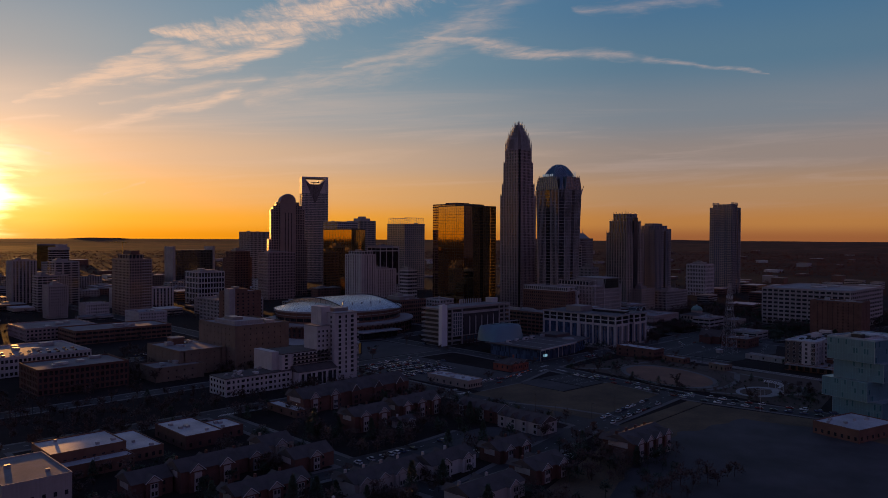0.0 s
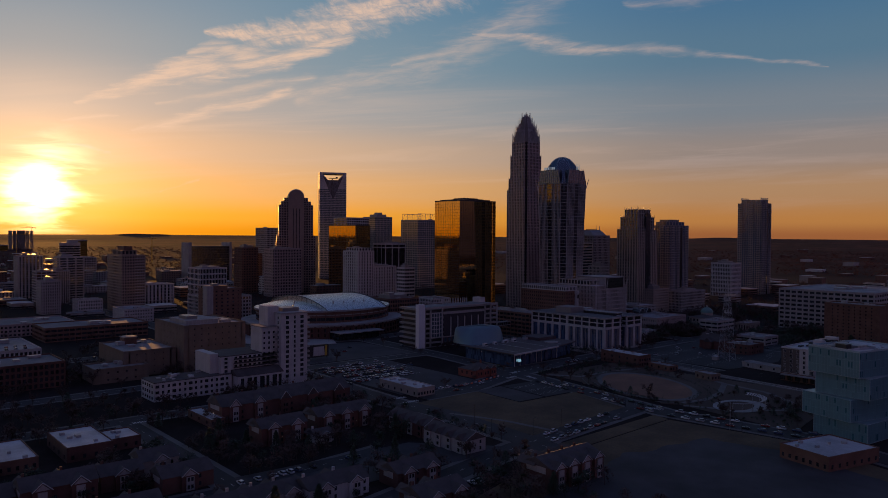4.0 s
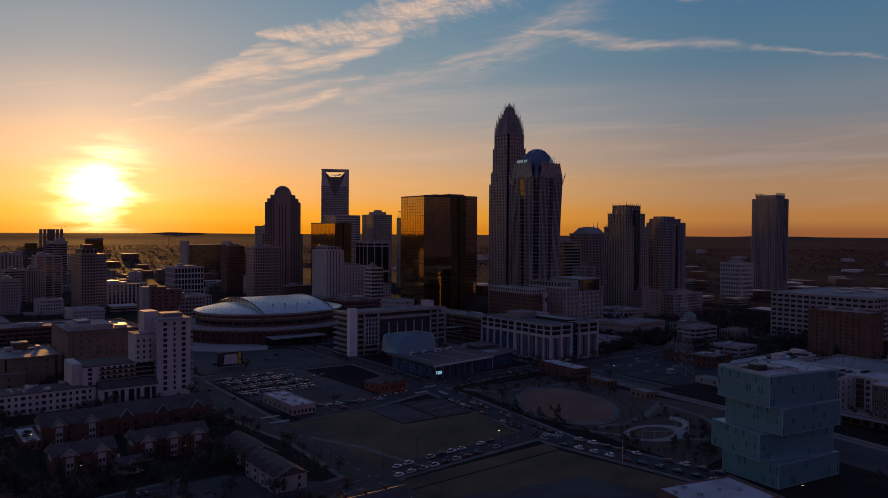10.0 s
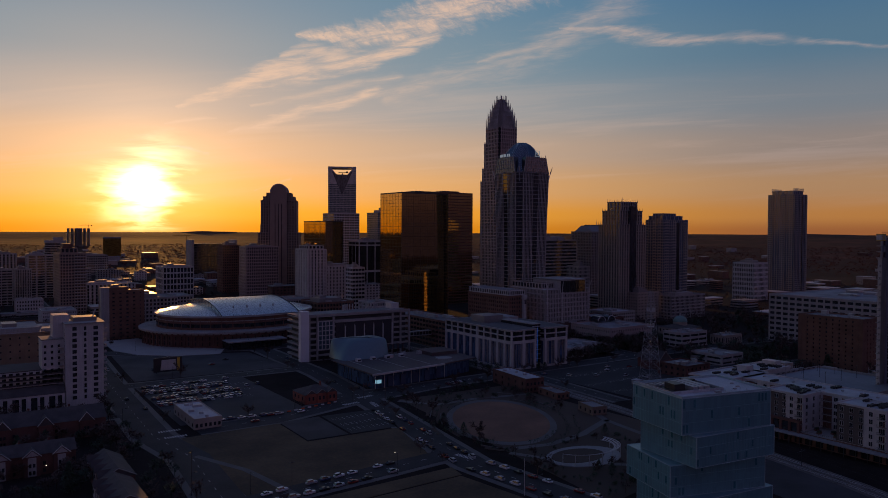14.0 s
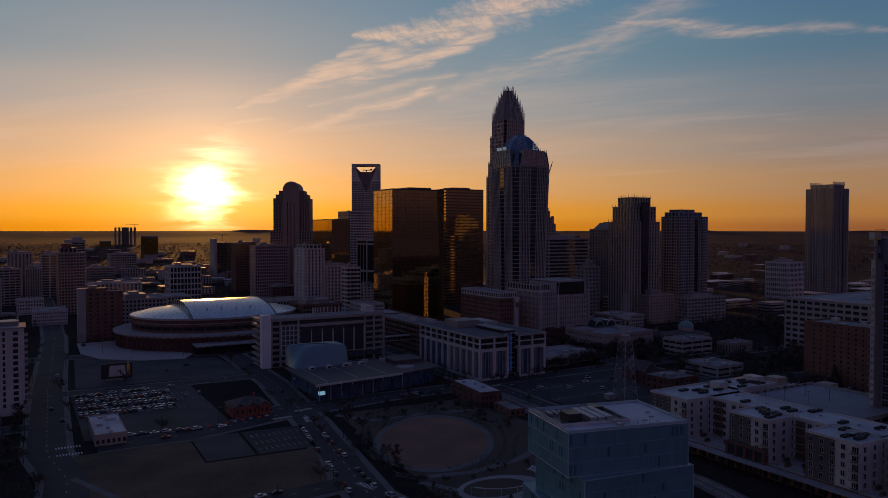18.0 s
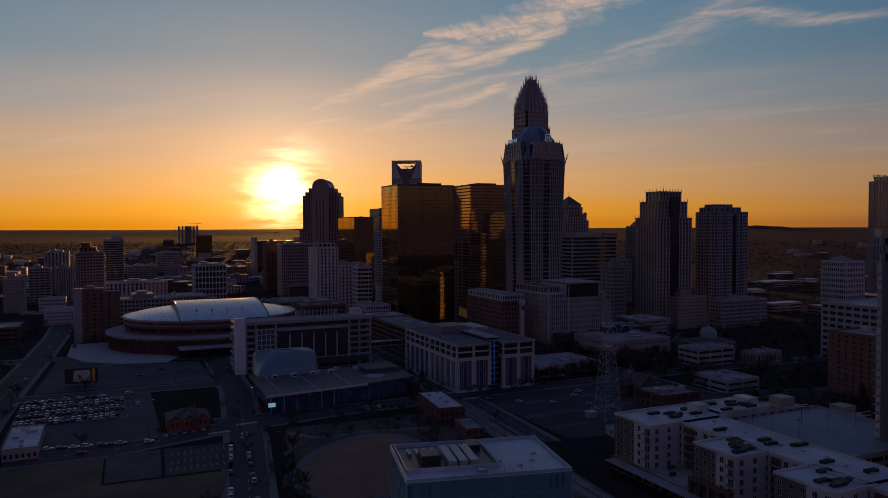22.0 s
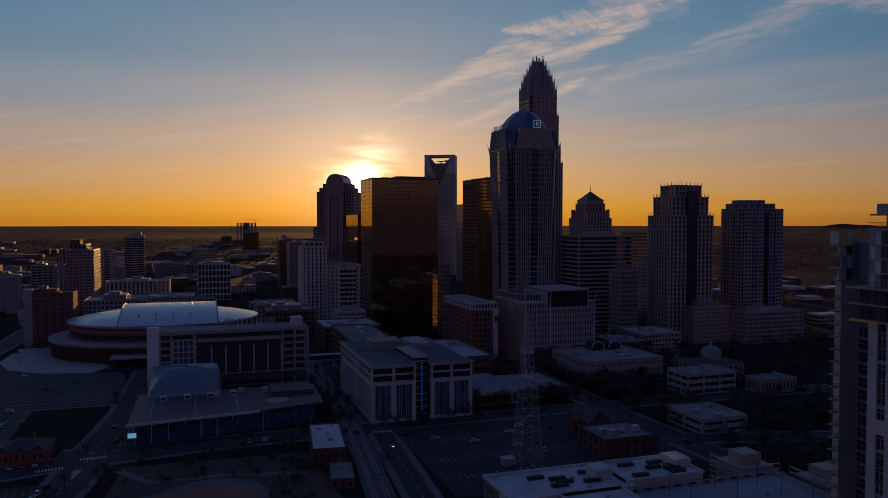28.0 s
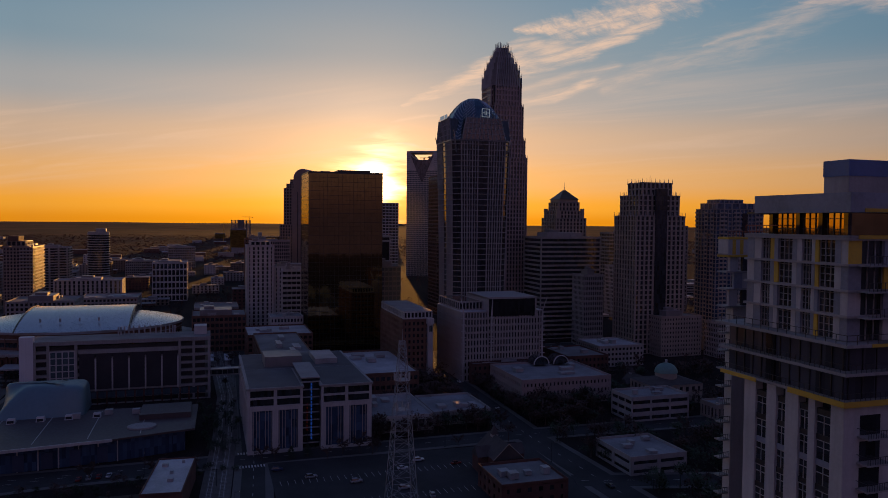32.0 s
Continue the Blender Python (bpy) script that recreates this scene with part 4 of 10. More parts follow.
def dome_tower():
    """Flared tower with a faceted glass dome and a sign."""
    t = thing("skyscraper", (460, 598, 0), "flared stone skyscraper with a faceted blue glass dome", "skyscraper")
    cx, cy = 460, 598.5

    def octagon(h, c):
        return [(cx - h + c, cy - h), (cx + h - c, cy - h), (cx + h, cy - h + c), (cx + h, cy + h - c), (cx + h - c, cy + h), (cx - h + c, cy + h), (cx - h, cy + h - c), (cx - h, cy - h + c)]

    levels = [(0, 20.4, 6), (60, 20.6, 6), (110, 21.4, 6), (140, 22.2, 6), (158, 22.8, 6.2)]
    for (z0, h0, c0), (z1, h1, c1) in zip(levels, levels[1:]):
        part("glazing", Mesh().prism(octagon(h0 - 0.5, c0), z0, z1, octagon(h1 - 0.5, c1)), GLASS, t)
    # piers follow the flare on every face
    piers, bands, corner = Mesh(), Mesh(), Mesh()
    for (z0, h0, c0), (z1, h1, c1) in zip(levels, levels[1:]):
        for face in range(4):
            for i in range(17):
                u = -1 + 2 * i / 16
                if abs(u) < 0.22:
                    continue
                w = 0.55 if i % 2 else 0.8
                pts = []
                for z, h, c in ((z0, h0, c0), (z1, h1, c1)):
                    s = u * (h - c)
                    for du, dd in ((-w / 2, 0), (w / 2, 0), (w / 2, 0.9), (-w / 2, 0.9)):
                        p, q = s + du, -h + dd
                        for _ in range(face):
                            p, q = -q, p
                        pts.append((cx + p, cy + q, z))
                n = len(piers.v)
                piers.v += pts
                piers.f += [tuple(n + k for k in f) for f in ((0, 1, 5, 4), (1, 2, 6, 5), (3, 0, 4, 7))]
    for i in range(41):
        z = i * 3.9
        h = 20.3 + 2.4 * max(0, (z - 50) / 108) ** 1.3
        for a, b in zip(octagon(h, 6), octagon(h, 6)[1:] + octagon(h, 6)[:1]):
            bands.tube((a[0], a[1], z), (b[0], b[1], z), 0.27, k=4)
    part("pier_cladding", piers, PALE, t, kind="stuff")
    part("storey_banding", bands, PALE, t, kind="stuff")
    # shoulders with horns
    part("cornice", Mesh().prism(octagon(22.9, 6.1), 158.3, 159.3), GRANITE, t)
    for sx in (-1, 1):
        for sy in (-1, 1):
            x, y = cx + sx * 21.2, cy + sy * 21.2
            part("horn", Mesh().tube((x - sx * 2, y - sy * 2, 150), (x, y, 160), 0.5, 0.6, 4).tube((x, y, 160), (x + sx * 1.4, y + sy * 1.4, 166), 0.6, 0.05, 4), SILVER, t)
    # faceted roof: an eight-sided loft, broad corner facets folded into chevrons
    loft = [(158, 22.2, 6.2), (166, 20.6, 8.6), (173, 19.0, 10.4), (179, 16.6, 9.6), (184.5, 12.6, 7.4), (188.6, 8.4, 4.9), (191, 4.6, 2.7)]
    dome_mat = surface("blue_dome_glass", (0.055, 0.105, 0.16), 0.25, metal=0.4, scale=0.4, vary=0.2)
    m = Mesh()
    for z, h, c in loft:
        m.v += [(x, y, z) for x, y in octagon(h, c)]
    for j in range(len(loft) - 1):
        m.f += [(j * 8 + i, j * 8 + (i + 1) % 8, j * 8 + 8 + (i + 1) % 8, j * 8 + 8 + i) for i in range(8)]
    m.f.append(tuple((len(loft) - 1) * 8 + i for i in range(8)))
    dome = part("dome", m, dome_mat, t, "faceted blue glass dome")

    def on_dome(deg, z, out=0.25):
        for (z0, h0, c0), (z1, h1, c1) in zip(loft, loft[1:]):
            if z <= z1:
                break
        f = min(1.0, (z - z0) / (z1 - z0))
        h, c = h0 + (h1 - h0) * f, c0 + (c1 - c0) * f
        co, si = math.cos(radians(deg)), math.sin(radians(deg))
        r = min(h / max(abs(co), 1e-6), h / max(abs(si), 1e-6), (2 * h - c) / (abs(co) + abs(si))) + out
        return (cx + r * co, cy + r * si, z)

    for corner in range(4):
        mid = 45 + 90 * corner
        for i in range(12):
            z0 = 158.5 + i * 2.5
            for s in (-1, 1):
                r = Mesh()
                steps = 5
                for j in range(steps):
                    za, zb = z0 + 9 * j / steps, z0 + 9 * (j + 1) / steps
                    if zb > 190.6:
                        break
                    r.tube(on_dome(mid + s * 30 * j / steps, za), on_dome(mid + s * 30 * (j + 1) / steps, zb), 0.26, k=4)
                if r.v:
                    part("dome_rib", r, SILVER, dome)
    # each face runs on above the cornice as a leaning wall that narrows to a pointed parapet
    for face in range(4):
        def spun(p, q):
            for _ in range(face):
                p, q = -q, p
            return (cx + p, cy + q)
        wall = Mesh().prism([spun(-16.6, -22.7), spun(16.6, -22.7), spun(16.6, -19), spun(-16.6, -19)], 159.5, 174.5,
                            [spun(-13.2, -22.2), spun(13.2, -22.2), spun(13.2, -16), spun(-13.2, -16)])
        gable = part("gable_wall", wall, GLASS, t, "leaning gable wall above the cornice")
        ribs = Mesh()
        for i in range(11):
            u = -1 + 2 * i / 10
            a, b = spun(16.3 * u, -22.8), spun(13.0 * u, -22.3)
            c = spun(13.0 * u, -22.1)
            ribs.tube((a[0], a[1], 159.5), (b[0], b[1], 174.5), 0.5, 0.42, 4).tube((b[0], b[1], 174.5), (c[0], c[1], 177.2 if i % 2 == 0 else 175.8), 0.42, 0.08, 4)
        for j in range(1, 4):
            f = j / 4
            a, b = spun(-16.5 + 3.3 * f, -22.8 + 0.5 * f), spun(16.5 - 3.3 * f, -22.8 + 0.5 * f)
            ribs.tube((a[0], a[1], 159.5 + 15 * f), (b[0], b[1], 159.5 + 15 * f), 0.32, k=4)
        part("gable_ribs", ribs, PALE, gable, kind="stuff")
    # plain sign bars and a square emblem, lit white, on open steel brackets
    for i, w in enumerate((2.0, 1.7, 1.9, 0.8, 1.8, 1.9)):
        y = cy + 7.2 - i * 2.75
        part("sign_bar", Mesh().box(cx - 23.2, cx - 22.8, y - w, y, 175.2, 178.0), LITSIGN, t, "white lit sign bar")
    part("sign_rail", Mesh().box(cx - 22.7, cx - 22.3, cy - 9.5, cy + 7.6, 174.7, 175.1).box(cx - 22.7, cx - 22.3, cy - 9.5, cy - 9.1, 172, 175).box(cx - 22.7, cx - 22.3, cy + 7.2, cy + 7.6, 172, 175), STEEL, t)
    e = Mesh()
    x, y, z = cx + 1.2, cy - 23.0, 178.2
    for a in ((x - 3, x + 3, z + 2.6, z + 3), (x - 3, x + 3, z - 3, z - 2.6), (x - 3, x - 2.6, z - 2.6, z + 2.6), (x + 2.6, x + 3, z - 2.6, z + 2.6),
              (x - 0.8, x - 0.4, z - 1.6, z + 1.6), (x + 0.4, x + 0.8, z - 1.6, z + 1.6), (x - 1.9, x - 0.8, z - 0.2, z + 0.2), (x + 0.8, x + 1.9, z - 0.2, z + 0.2)):
        e.box(a[0], a[1], y, y + 0.3, a[2], a[3])
    part("emblem", e, LITSIGN, t, "white square outline emblem")
    part("emblem_bracket", Mesh().box(x - 2.4, x - 2.1, y + 0.3, y + 4.5, 173.5, 175.6).box(x + 2.1, x + 2.4, y + 0.3, y + 4.5, 173.5, 175.6), STEEL, t)


LITSIGN = glow("lit_white_sign", (0.75, 0.85, 1.0, 1), 0.22)
dome_tower()


def tower_podium():
    t = thing("building", (458, 545, 0), "pale stone podium block with a large dark screen", "building")
    facade(t, 432, 488, 522, 574, 0, 44, 28, 26, 10, PALE, GLASS, 0.5, 0.28, 0.6)
    part("screen_box", Mesh().box(450, 482, 521.4, 560, 41, 52), BLACKG, t, "black glazed top box")
    part("screen_frame", Mesh().box(449, 450, 521, 560, 40, 52.6).box(482, 483, 521, 560, 40, 52.6).box(449, 483, 521, 560, 52.0, 53.2), PALE, t)
    part("roof", Mesh().box(432.3, 487.7, 522.3, 573.7, 43.6, 44.3), ROOFW, t)
    facade(t, 433, 449, 530, 573, 44.3, 50, 7, 10, 1, PALE, GLASS, 0.3, 0.3, 0.4)
    for x in (433, 452, 487.5):
        m = Mesh().tube((x, 521.2, 0), (x, 521.2, 44), 0.5).tube((x, 521.2, 44), (x + (2.5 if x > 470 else -2.5 if x < 440 else 0), 519.5, 53), 0.45, 0.15)
        for z in range(4, 44, 4):
            m.box(x - 1.6, x + 1.6, 520.8, 521.4, z, z + 0.4)
        part("corner_mast", m, WHITE, t)
    t.location.x -= 6


tower_podium()


def stepped_crown_tower():
    t = thing("skyscraper", (608, 594, 0), "grey stone tower with a stepped crown of finials", "skyscraper")
    for h, d, z0, z1, n in ((22, 16, 0, 107, 11), (18.5, 13.5, 107, 123, 9), (13.5, 10.5, 123, 133, 7)):
        facade(t, 608 - h, 608 + h, 594 - d, 594 + d, z0, z1, n, max(4, n - 3), int((z1 - z0) / 3.7) or 2, BEIGE, GLASS, 0.4, 0.25, 0.7)
        m = Mesh()
        for i in range(n + 1):
            x = 608 - h + 2 * h * i / n
            for y in (594 - d, 594 + d):
                m.tube((x, y, z1 - 1), (x, y, z1 + 3.2), 0.4, 0.08, 4)
        for i in range(n - 2):
            y = 594 - d + 2 * d * i / (n - 3)
            for x in (608 - h, 608 + h):
                m.tube((x, y, z1 - 1), (x, y, z1 + 3.2), 0.4, 0.08, 4)
        part("finial_crown", m, STEEL, t, kind="stuff")
        part("roof", Mesh().box(608 - h + 0.5, 608 + h - 0.5, 594 - d + 0.5, 594 + d - 0.5, z1 - 0.4, z1 + 0.2), ROOFG, t)
    part("core_slot", Mesh().box(603, 613, 577.2, 579, 0, 128), GLASS, t, "dark vertical glass slot")
    part("antenna", Mesh().tube((608, 594, 133), (608, 594, 139), 0.25, 0.05, 5), STEEL, t)


stepped_crown_tower()


def balcony_tower(x0, x1, y0, y1, z, floors, nx, ny, label, tops, wall=None):
    t = thing("apartment_tower", ((x0 + x1) / 2, (y0 + y1) / 2, 0), label, "apartment tower")
    wall = wall or CONCRETE
    facade(t, x0, x1, y0, y1, 0, z, nx, ny, floors, wall, GLASSB, 0.22, 0.22, 0.5)
    slabs = Mesh()
    fh = z / floors
    for i in range(3, floors):
        zz = i * fh
        for a, b in ((0.04, 0.2), (0.34, 0.5), (0.8, 0.96)):
            slabs.box(x0 + (x1 - x0) * a, x0 + (x1 - x0) * b, y0 - 1.5, y0 + 0.1, zz, zz + 0.25)
            slabs.box(x0 + (x1 - x0) * a, x0 + (x1 - x0) * b, y0 - 1.5, y0 - 1.42, zz + 0.25, zz + 1.25)
            slabs.box(x0 - 1.5, x0 + 0.1, y0 + (y1 - y0) * a, y0 + (y1 - y0) * b, zz, zz + 0.25)
            slabs.box(x0 - 1.5, x0 - 1.42, y0 + (y1 - y0) * a, y0 + (y1 - y0) * b, zz + 0.25, zz + 1.25)
    part("balcony_tier", slabs, PALE, t, kind="stuff")
    part("dark_slot", Mesh().box(x0 + (x1 - x0) * 0.55, x0 + (x1 - x0) * 0.66, y0 - 0.1, y0 + 0.8, 0, z - 3), BLACKG, t)
    for a, b, c, d, h in tops:
        facade(t, x0 + (x1 - x0) * a, x0 + (x1 - x0) * b, y0 + (y1 - y0) * c, y0 + (y1 - y0) * d, z, z + h, 5, 4, 1, wall, GLASSB, 0.2, 0.2, 0.3)
    part("roof", Mesh().box(x0, x1, y0, y1, z - 0.1, z + 0.3), ROOFG, t)
    return t


t = balcony_tower(657.5, 703, 576, 602, 113, 34, 12, 7, "grey blue apartment tower with rows of balconies", [(0.05, 0.85, 0.1, 0.9, 5), (0.15, 0.65, 0.2, 0.8, 8)])
part("podium", Mesh().box(652, 708, 570, 606, 0, 11), CONCRETE, t)
t = balcony_tower(1013, 1047, 623, 666, 156, 50, 9, 11, "tall slender apartment tower with a crown of fins", [(0.12, 0.88, 0.1, 0.9, 6)])
m = Mesh()
for i in range(12):
    for y in (627, 662):
        m.box(1017 + i * 2.35, 1017.5 + i * 2.35, y, y + 0.6, 160, 165.5)
part("crown_fins", m, STEEL, t, kind="stuff")


def pyramid_tower():
    t = thing("skyscraper", (645, 815, 0), "stone office tower with a pyramid roof and spire", "skyscraper")
    for h, z0, z1, n in ((18, 0, 106, 9), (15.5, 106, 114, 8), (12.5, 114, 123, 6)):
        facade(t, 645 - h, 645 + h, 815 - h, 815 + h, z0, z1, n, n, int((z1 - z0) / 3.8), BEIGE, GLASS, 0.45, 0.3, 0.6)
        part("roof", Mesh().box(645 - h, 645 + h, 815 - h, 815 + h, z1 - 0.3, z1 + 0.4), ROOFG, t)
    for sx in (-1, 1):
        for sy in (-1, 1):
            x, y = 645 + sx * 14.6, 815 + sy * 14.6
            part("corner_turret", Mesh().box(x - 1.6, x + 1.6, y - 1.6, y + 1.6, 106, 116.5), BEIGE, t)
    part("attic", Mesh().prism(ring_of(634, 656, 804, 826), 123.4, 126.5), BEIGE, t)
    part("pyramid_roof", Mesh().prism(ring_of(633, 657, 803, 827), 126.5, 131, ring_of(638, 652, 808, 822)), BRONZE, t, "dark metal pyramid roof")
    part("pyramid_roof", Mesh().prism(ring_of(638, 652, 808, 822), 131, 137, ring_of(644, 646, 814, 816)), BRONZE, t, "dark metal pyramid roof")
    part("spire", Mesh().tube((645, 815, 137), (645, 815, 146), 0.5, 0.05, 6), STEEL, t)


pyramid_tower()

# plain slabs: name, label, x0, x1, y0, y1, z, floors, nx, ny, wall, glass, pier, band
SLABS = [
    ("office_tower", "dark bronze mirror glass office tower with fine joints", 347, 405, 654, 698, 137.8, 40, 20, 14, DARK, MIRROR, 0.05, 0.06),
    ("office_tower", "brown glass office tower with close horizontal bands", 508.8, 566, 828, 877, 150, 38, 20, 18, BROWN, MIRROR, 0.12, 0.35),
    ("office_tower", "black glass office tower with a mirrored face", 394, 420.5, 935, 1008, 111, 28, 7, 18, DARK, MIRROR, 0.06, 0.06),
    ("office_tower", "white banded office tower behind the black one", 483, 529, 1092, 1135, 126, 30, 10, 10, WHITE, GLASS, 0.2, 0.4),
    ("office_tower", "pale glass office tower with a steel truss on top", 621, 672, 1070, 1120, 124, 30, 10, 10, PALE, CURTAIN, 0.15, 0.25),
    ("office_block", "office block with long white horizontal bands", 547, 605, 664, 700, 88, 22, 1, 1, PALE, GLASS, 0.02, 0.42),
    ("hotel_tower", "white hotel tower with paired windows", 309, 334, 803, 838, 76, 20, 4, 5, WHITE, GLASS, 0.6, 0.3),
    ("hotel_wing", "lower white hotel wing with regular windows", 334, 372, 806, 838, 56, 14, 6, 6, WHITE, GLASS, 0.6, 0.4),
    ("office_block", "white framed office block with large square windows", 208.5, 249.5, 1056, 1100, 47, 6, 6, 6, WHITE, GLASS, 0.25, 0.25),
    ("apartment_tower", "beige apartment tower with a dark stepped top", 70, 98, 958, 1014, 70, 20, 6, 9, ROSEBROWN, GLASS, 0.42, 0.42),
    ("apartment_block", "brown brick block with a pale corner stair", 76, 111, 719, 742, 43, 12, 6, 4, BROWN, GLASS, 0.66, 0.6),
    ("office_block", "long low white block with rows of windows", 98, 174, 1063, 1100, 26, 6, 10, 6, WHITE, GLASS, 0.55, 0.12),
    ("apartment_tower", "pale apartment slab at the edge of town", 16, 49, 1251, 1283, 62, 18, 5, 5, PALE, GLASS, 0.5, 0.14),
    ("apartment_tower", "pale apartment slab at the edge of town", 8, 33, 1103, 1127, 46, 13, 4, 4, PALE, GLASS, 0.14, 0.42),
    ("apartment_block", "pale apartment block with small windows", -9, 13, 1001, 1023, 39, 11, 6, 6, PALE, GLASS, 0.5, 0.45),
    ("office_block", "low broad grey office block far off", 197, 249, 1693, 1745, 44, 9, 10, 10, CONCRETE, GLASS, 0.3, 0.4),
    ("office_block", "low grey block far off", 135, 186, 1496, 1547, 26, 6, 10, 10, CONCRETE, GLASS, 0.3, 0.4),
    ("office_tower", "grey brown office tower with square windows", 358, 393, 1225, 1266, 62, 15, 8, 9, BROWN, GLASS, 0.4, 0.4),
    ("office_tower", "pale office tower with a stepped roof", 490, 539, 1397, 1445, 109, 26, 11, 11, PALE, GLASS, 0.3, 0.35),
    ("office_tower", "brown office tower of middle height", 324, 353, 1162, 1191, 74, 18, 7, 7, BROWN, GLASS, 0.4, 0.4),
    ("office_block", "rose stone office block with arched top windows", 326, 376, 1060, 1090, 74, 16, 12, 9, PINK, GLASS, 0.4, 0.35),
    ("office_tower", "pale glass office tower with a roof house", 640, 683, 1230, 1272, 132, 32, 12, 10, PALE, CURTAIN, 0.12, 0.22),
    ("office_block", "white office block with ribbon windows", 336, 352, 742, 758, 57, 13, 4, 4, WHITE, GLASS, 0.1, 0.45),
    ("office_tower", "black tower with a broad white top frame", 438, 476, 920, 952, 84, 2, 3, 3, WHITE, BLACKG, 0.12, 0.07),
    ("office_block", "grey glass office block behind the deck", 411, 432, 700, 722, 62, 15, 6, 6, GRANITE, CURTAIN, 0.15, 0.3),
    ("office_tower", "dark stone tower with a stepped top", 714, 755, 746, 787, 98, 24, 9, 9, GRANITE, GLASS, 0.4, 0.35),
    ("office_block", "small pale office block with gridded windows", 565, 583, 620, 640, 58, 14, 6, 6, PALE, GLASS, 0.4, 0.4),
    ("office_block", "grey office block with fine bands", 708, 730, 825, 847, 90, 22, 6, 6, CONCRETE, GLASS, 0.1, 0.4),
    ("office_block", "pale office block with gridded windows", 688, 714, 774, 800, 55, 13, 7, 7, WHITE, GLASS, 0.4, 0.4),
    ("apartment_block", "pale apartment block with a lit roof edge", 925, 960, 631, 666, 54, 8, 8, 8, WHITE, GLASS, 0.4, 0.4),
    ("apartment_tower", "pale apartment slab with long balconies", 58, 92, 1199, 1235, 61, 17, 3, 3, PALE, GLASS, 0.2, 0.36),
    ("apartment_block", "pale block with stacked windows", 38, 58, 1140, 1170, 44, 12, 5, 5, CONCRETE, GLASS, 0.55, 0.2),
    ("apartment_block", "low white block with a blank end wall", 28, 56, 985, 1010, 16, 4, 7, 6, WHITE, GLASS, 0.5, 0.45),
    ("office_block", "cream stone block with many small windows", 600, 636, 563, 590, 30, 9, 10, 7, BEIGE, GLASS, 0.55, 0.5),
    ("office_block", "long grey block with a grid of windows", 640, 700, 548, 566, 26, 7, 18, 6, CONCRETE, GLASS, 0.35, 0.4),
    ("office_block", "wide pale office block with deep ribbon windows", 586, 705, 300, 396, 42, 9, 18, 15, PALE, GLASS, 0.25, 0.5),
    ("apartment_block", "plain dark brown brick slab block", 476, 502, 258, 304, 39, 13, 6, 10, BROWN, GLASS, 0.75, 0.6),
    ("office_building", "golden brick office building with tall pilasters", -151, -95, 541, 580, 15.5, 4, 12, 8, RED, GLASS, 0.4, 0.35),
    ("parking_building", "white building with cars parked on its roof", -152, -91, 622, 690, 13.5, 3, 14, 14, WHITE, GLASS, 0.35, 0.5),
    ("office_building", "low dark office building with ribbon windows", -60, 30, 752, 800, 12, 3, 18, 10, BROWN, GLASS, 0.1, 0.5),
    ("office_building", "low brown building behind the ribbon windowed one", -85, -20, 810, 870, 11, 3, 12, 10, PINK, GLASS, 0.4, 0.5),
    ("hospital_block", "windowless tan brick hall with a flat roof", -21, 25, 533, 590, 33, 8, 9, 10, TAN, GLASS, 0.82, 0.75),
    ("hospital_block", "lower tan brick hall with blank walls", -58, -22, 545, 600, 17, 4, 6, 9, TAN, GLASS, 0.88, 0.8),
    ("hospital_block", "low tan brick annexe with blank walls", -80, -45, 533, 560, 9, 2, 6, 4, TAN, GLASS, 0.8, 0.75),
    ("office_building", "white civic building with many small windows", 42, 74, 860, 900, 14, 4, 12, 10, WHITE, GLASS, 0.55, 0.5),
    ("brick_building", "brick parking building with dark openings", 303, 332, 500, 600, 23, 6, 6, 20, BROWN, GLASS, 0.12, 0.45),
    ("brick_building", "low brick block with a large white roof", 340, 388, 486, 560, 15, 3, 10, 14, BROWN, GLASS, 0.3, 0.55),
    ("brick_building", "low brick block with a large white roof", 300, 345, 612, 660, 20, 5, 9, 9, BROWN, GLASS, 0.3, 0.5),
    ("hotel_building", "brown brick hotel with a pale upper storey", 391, 411, 534, 598, 38, 10, 5, 14, BROWN, GLASS, 0.5, 0.45),
    ("convention_hall", "rose brown hall with rows of small square windows", 437, 492, 452, 500, 14, 3, 16, 12, PINK, GLASS, 0.6, 0.6),
    ("museum", "pale museum with long dark ribbon windows", 478, 512, 408, 428, 12, 3, 3, 3, SIDING, GLASS, 0.08, 0.55),
    ("office_building", "low pale building with a dark ribbon window", 434, 460, 338, 366, 7, 2, 2, 2, SIDING, GLASS, 0.12, 0.6),
    ("brick_building", "low red brick house with a flat roof", 372, 398, 322, 346, 7.5, 2, 6, 5, RED, GLASS, 0.6, 0.55),
    ("brick_building", "low pale building with pilasters", 522, 548, 398, 412, 7.5, 1, 10, 5, BEIGE, GLASS, 0.5, 0.35),
    ("low_building", "low white building with stepped roofs", 346, 378, 424, 470, 7, 1, 8, 10, WHITE, GLASS, 0.3, 0.4),
    ("low_building", "low pale building with a blue roof", 380, 410, 430, 466, 6, 1, 7, 8, PALE, GLASS, 0.3, 0.4),
    ("low_building", "dark red building with a pale flat roof", 430, 470, 512, 519, 12, 3, 8, 3, RED, GLASS, 0.5, 0.5),
    ("low_building", "red brick building beside the tower podium", 500, 530, 520, 560, 12, 3, 7, 8, RED, GLASS, 0.5, 0.5),
    ("low_building", "pale low building with a white roof", 535, 570, 540, 575, 14, 4, 8, 8, PALE, GLASS, 0.4, 0.5),
    ("office_block", "dark flat roofed block with a red roof edge", 262, 302, 672, 712, 27, 6, 8, 8, BROWN, GLASS, 0.3, 0.4),
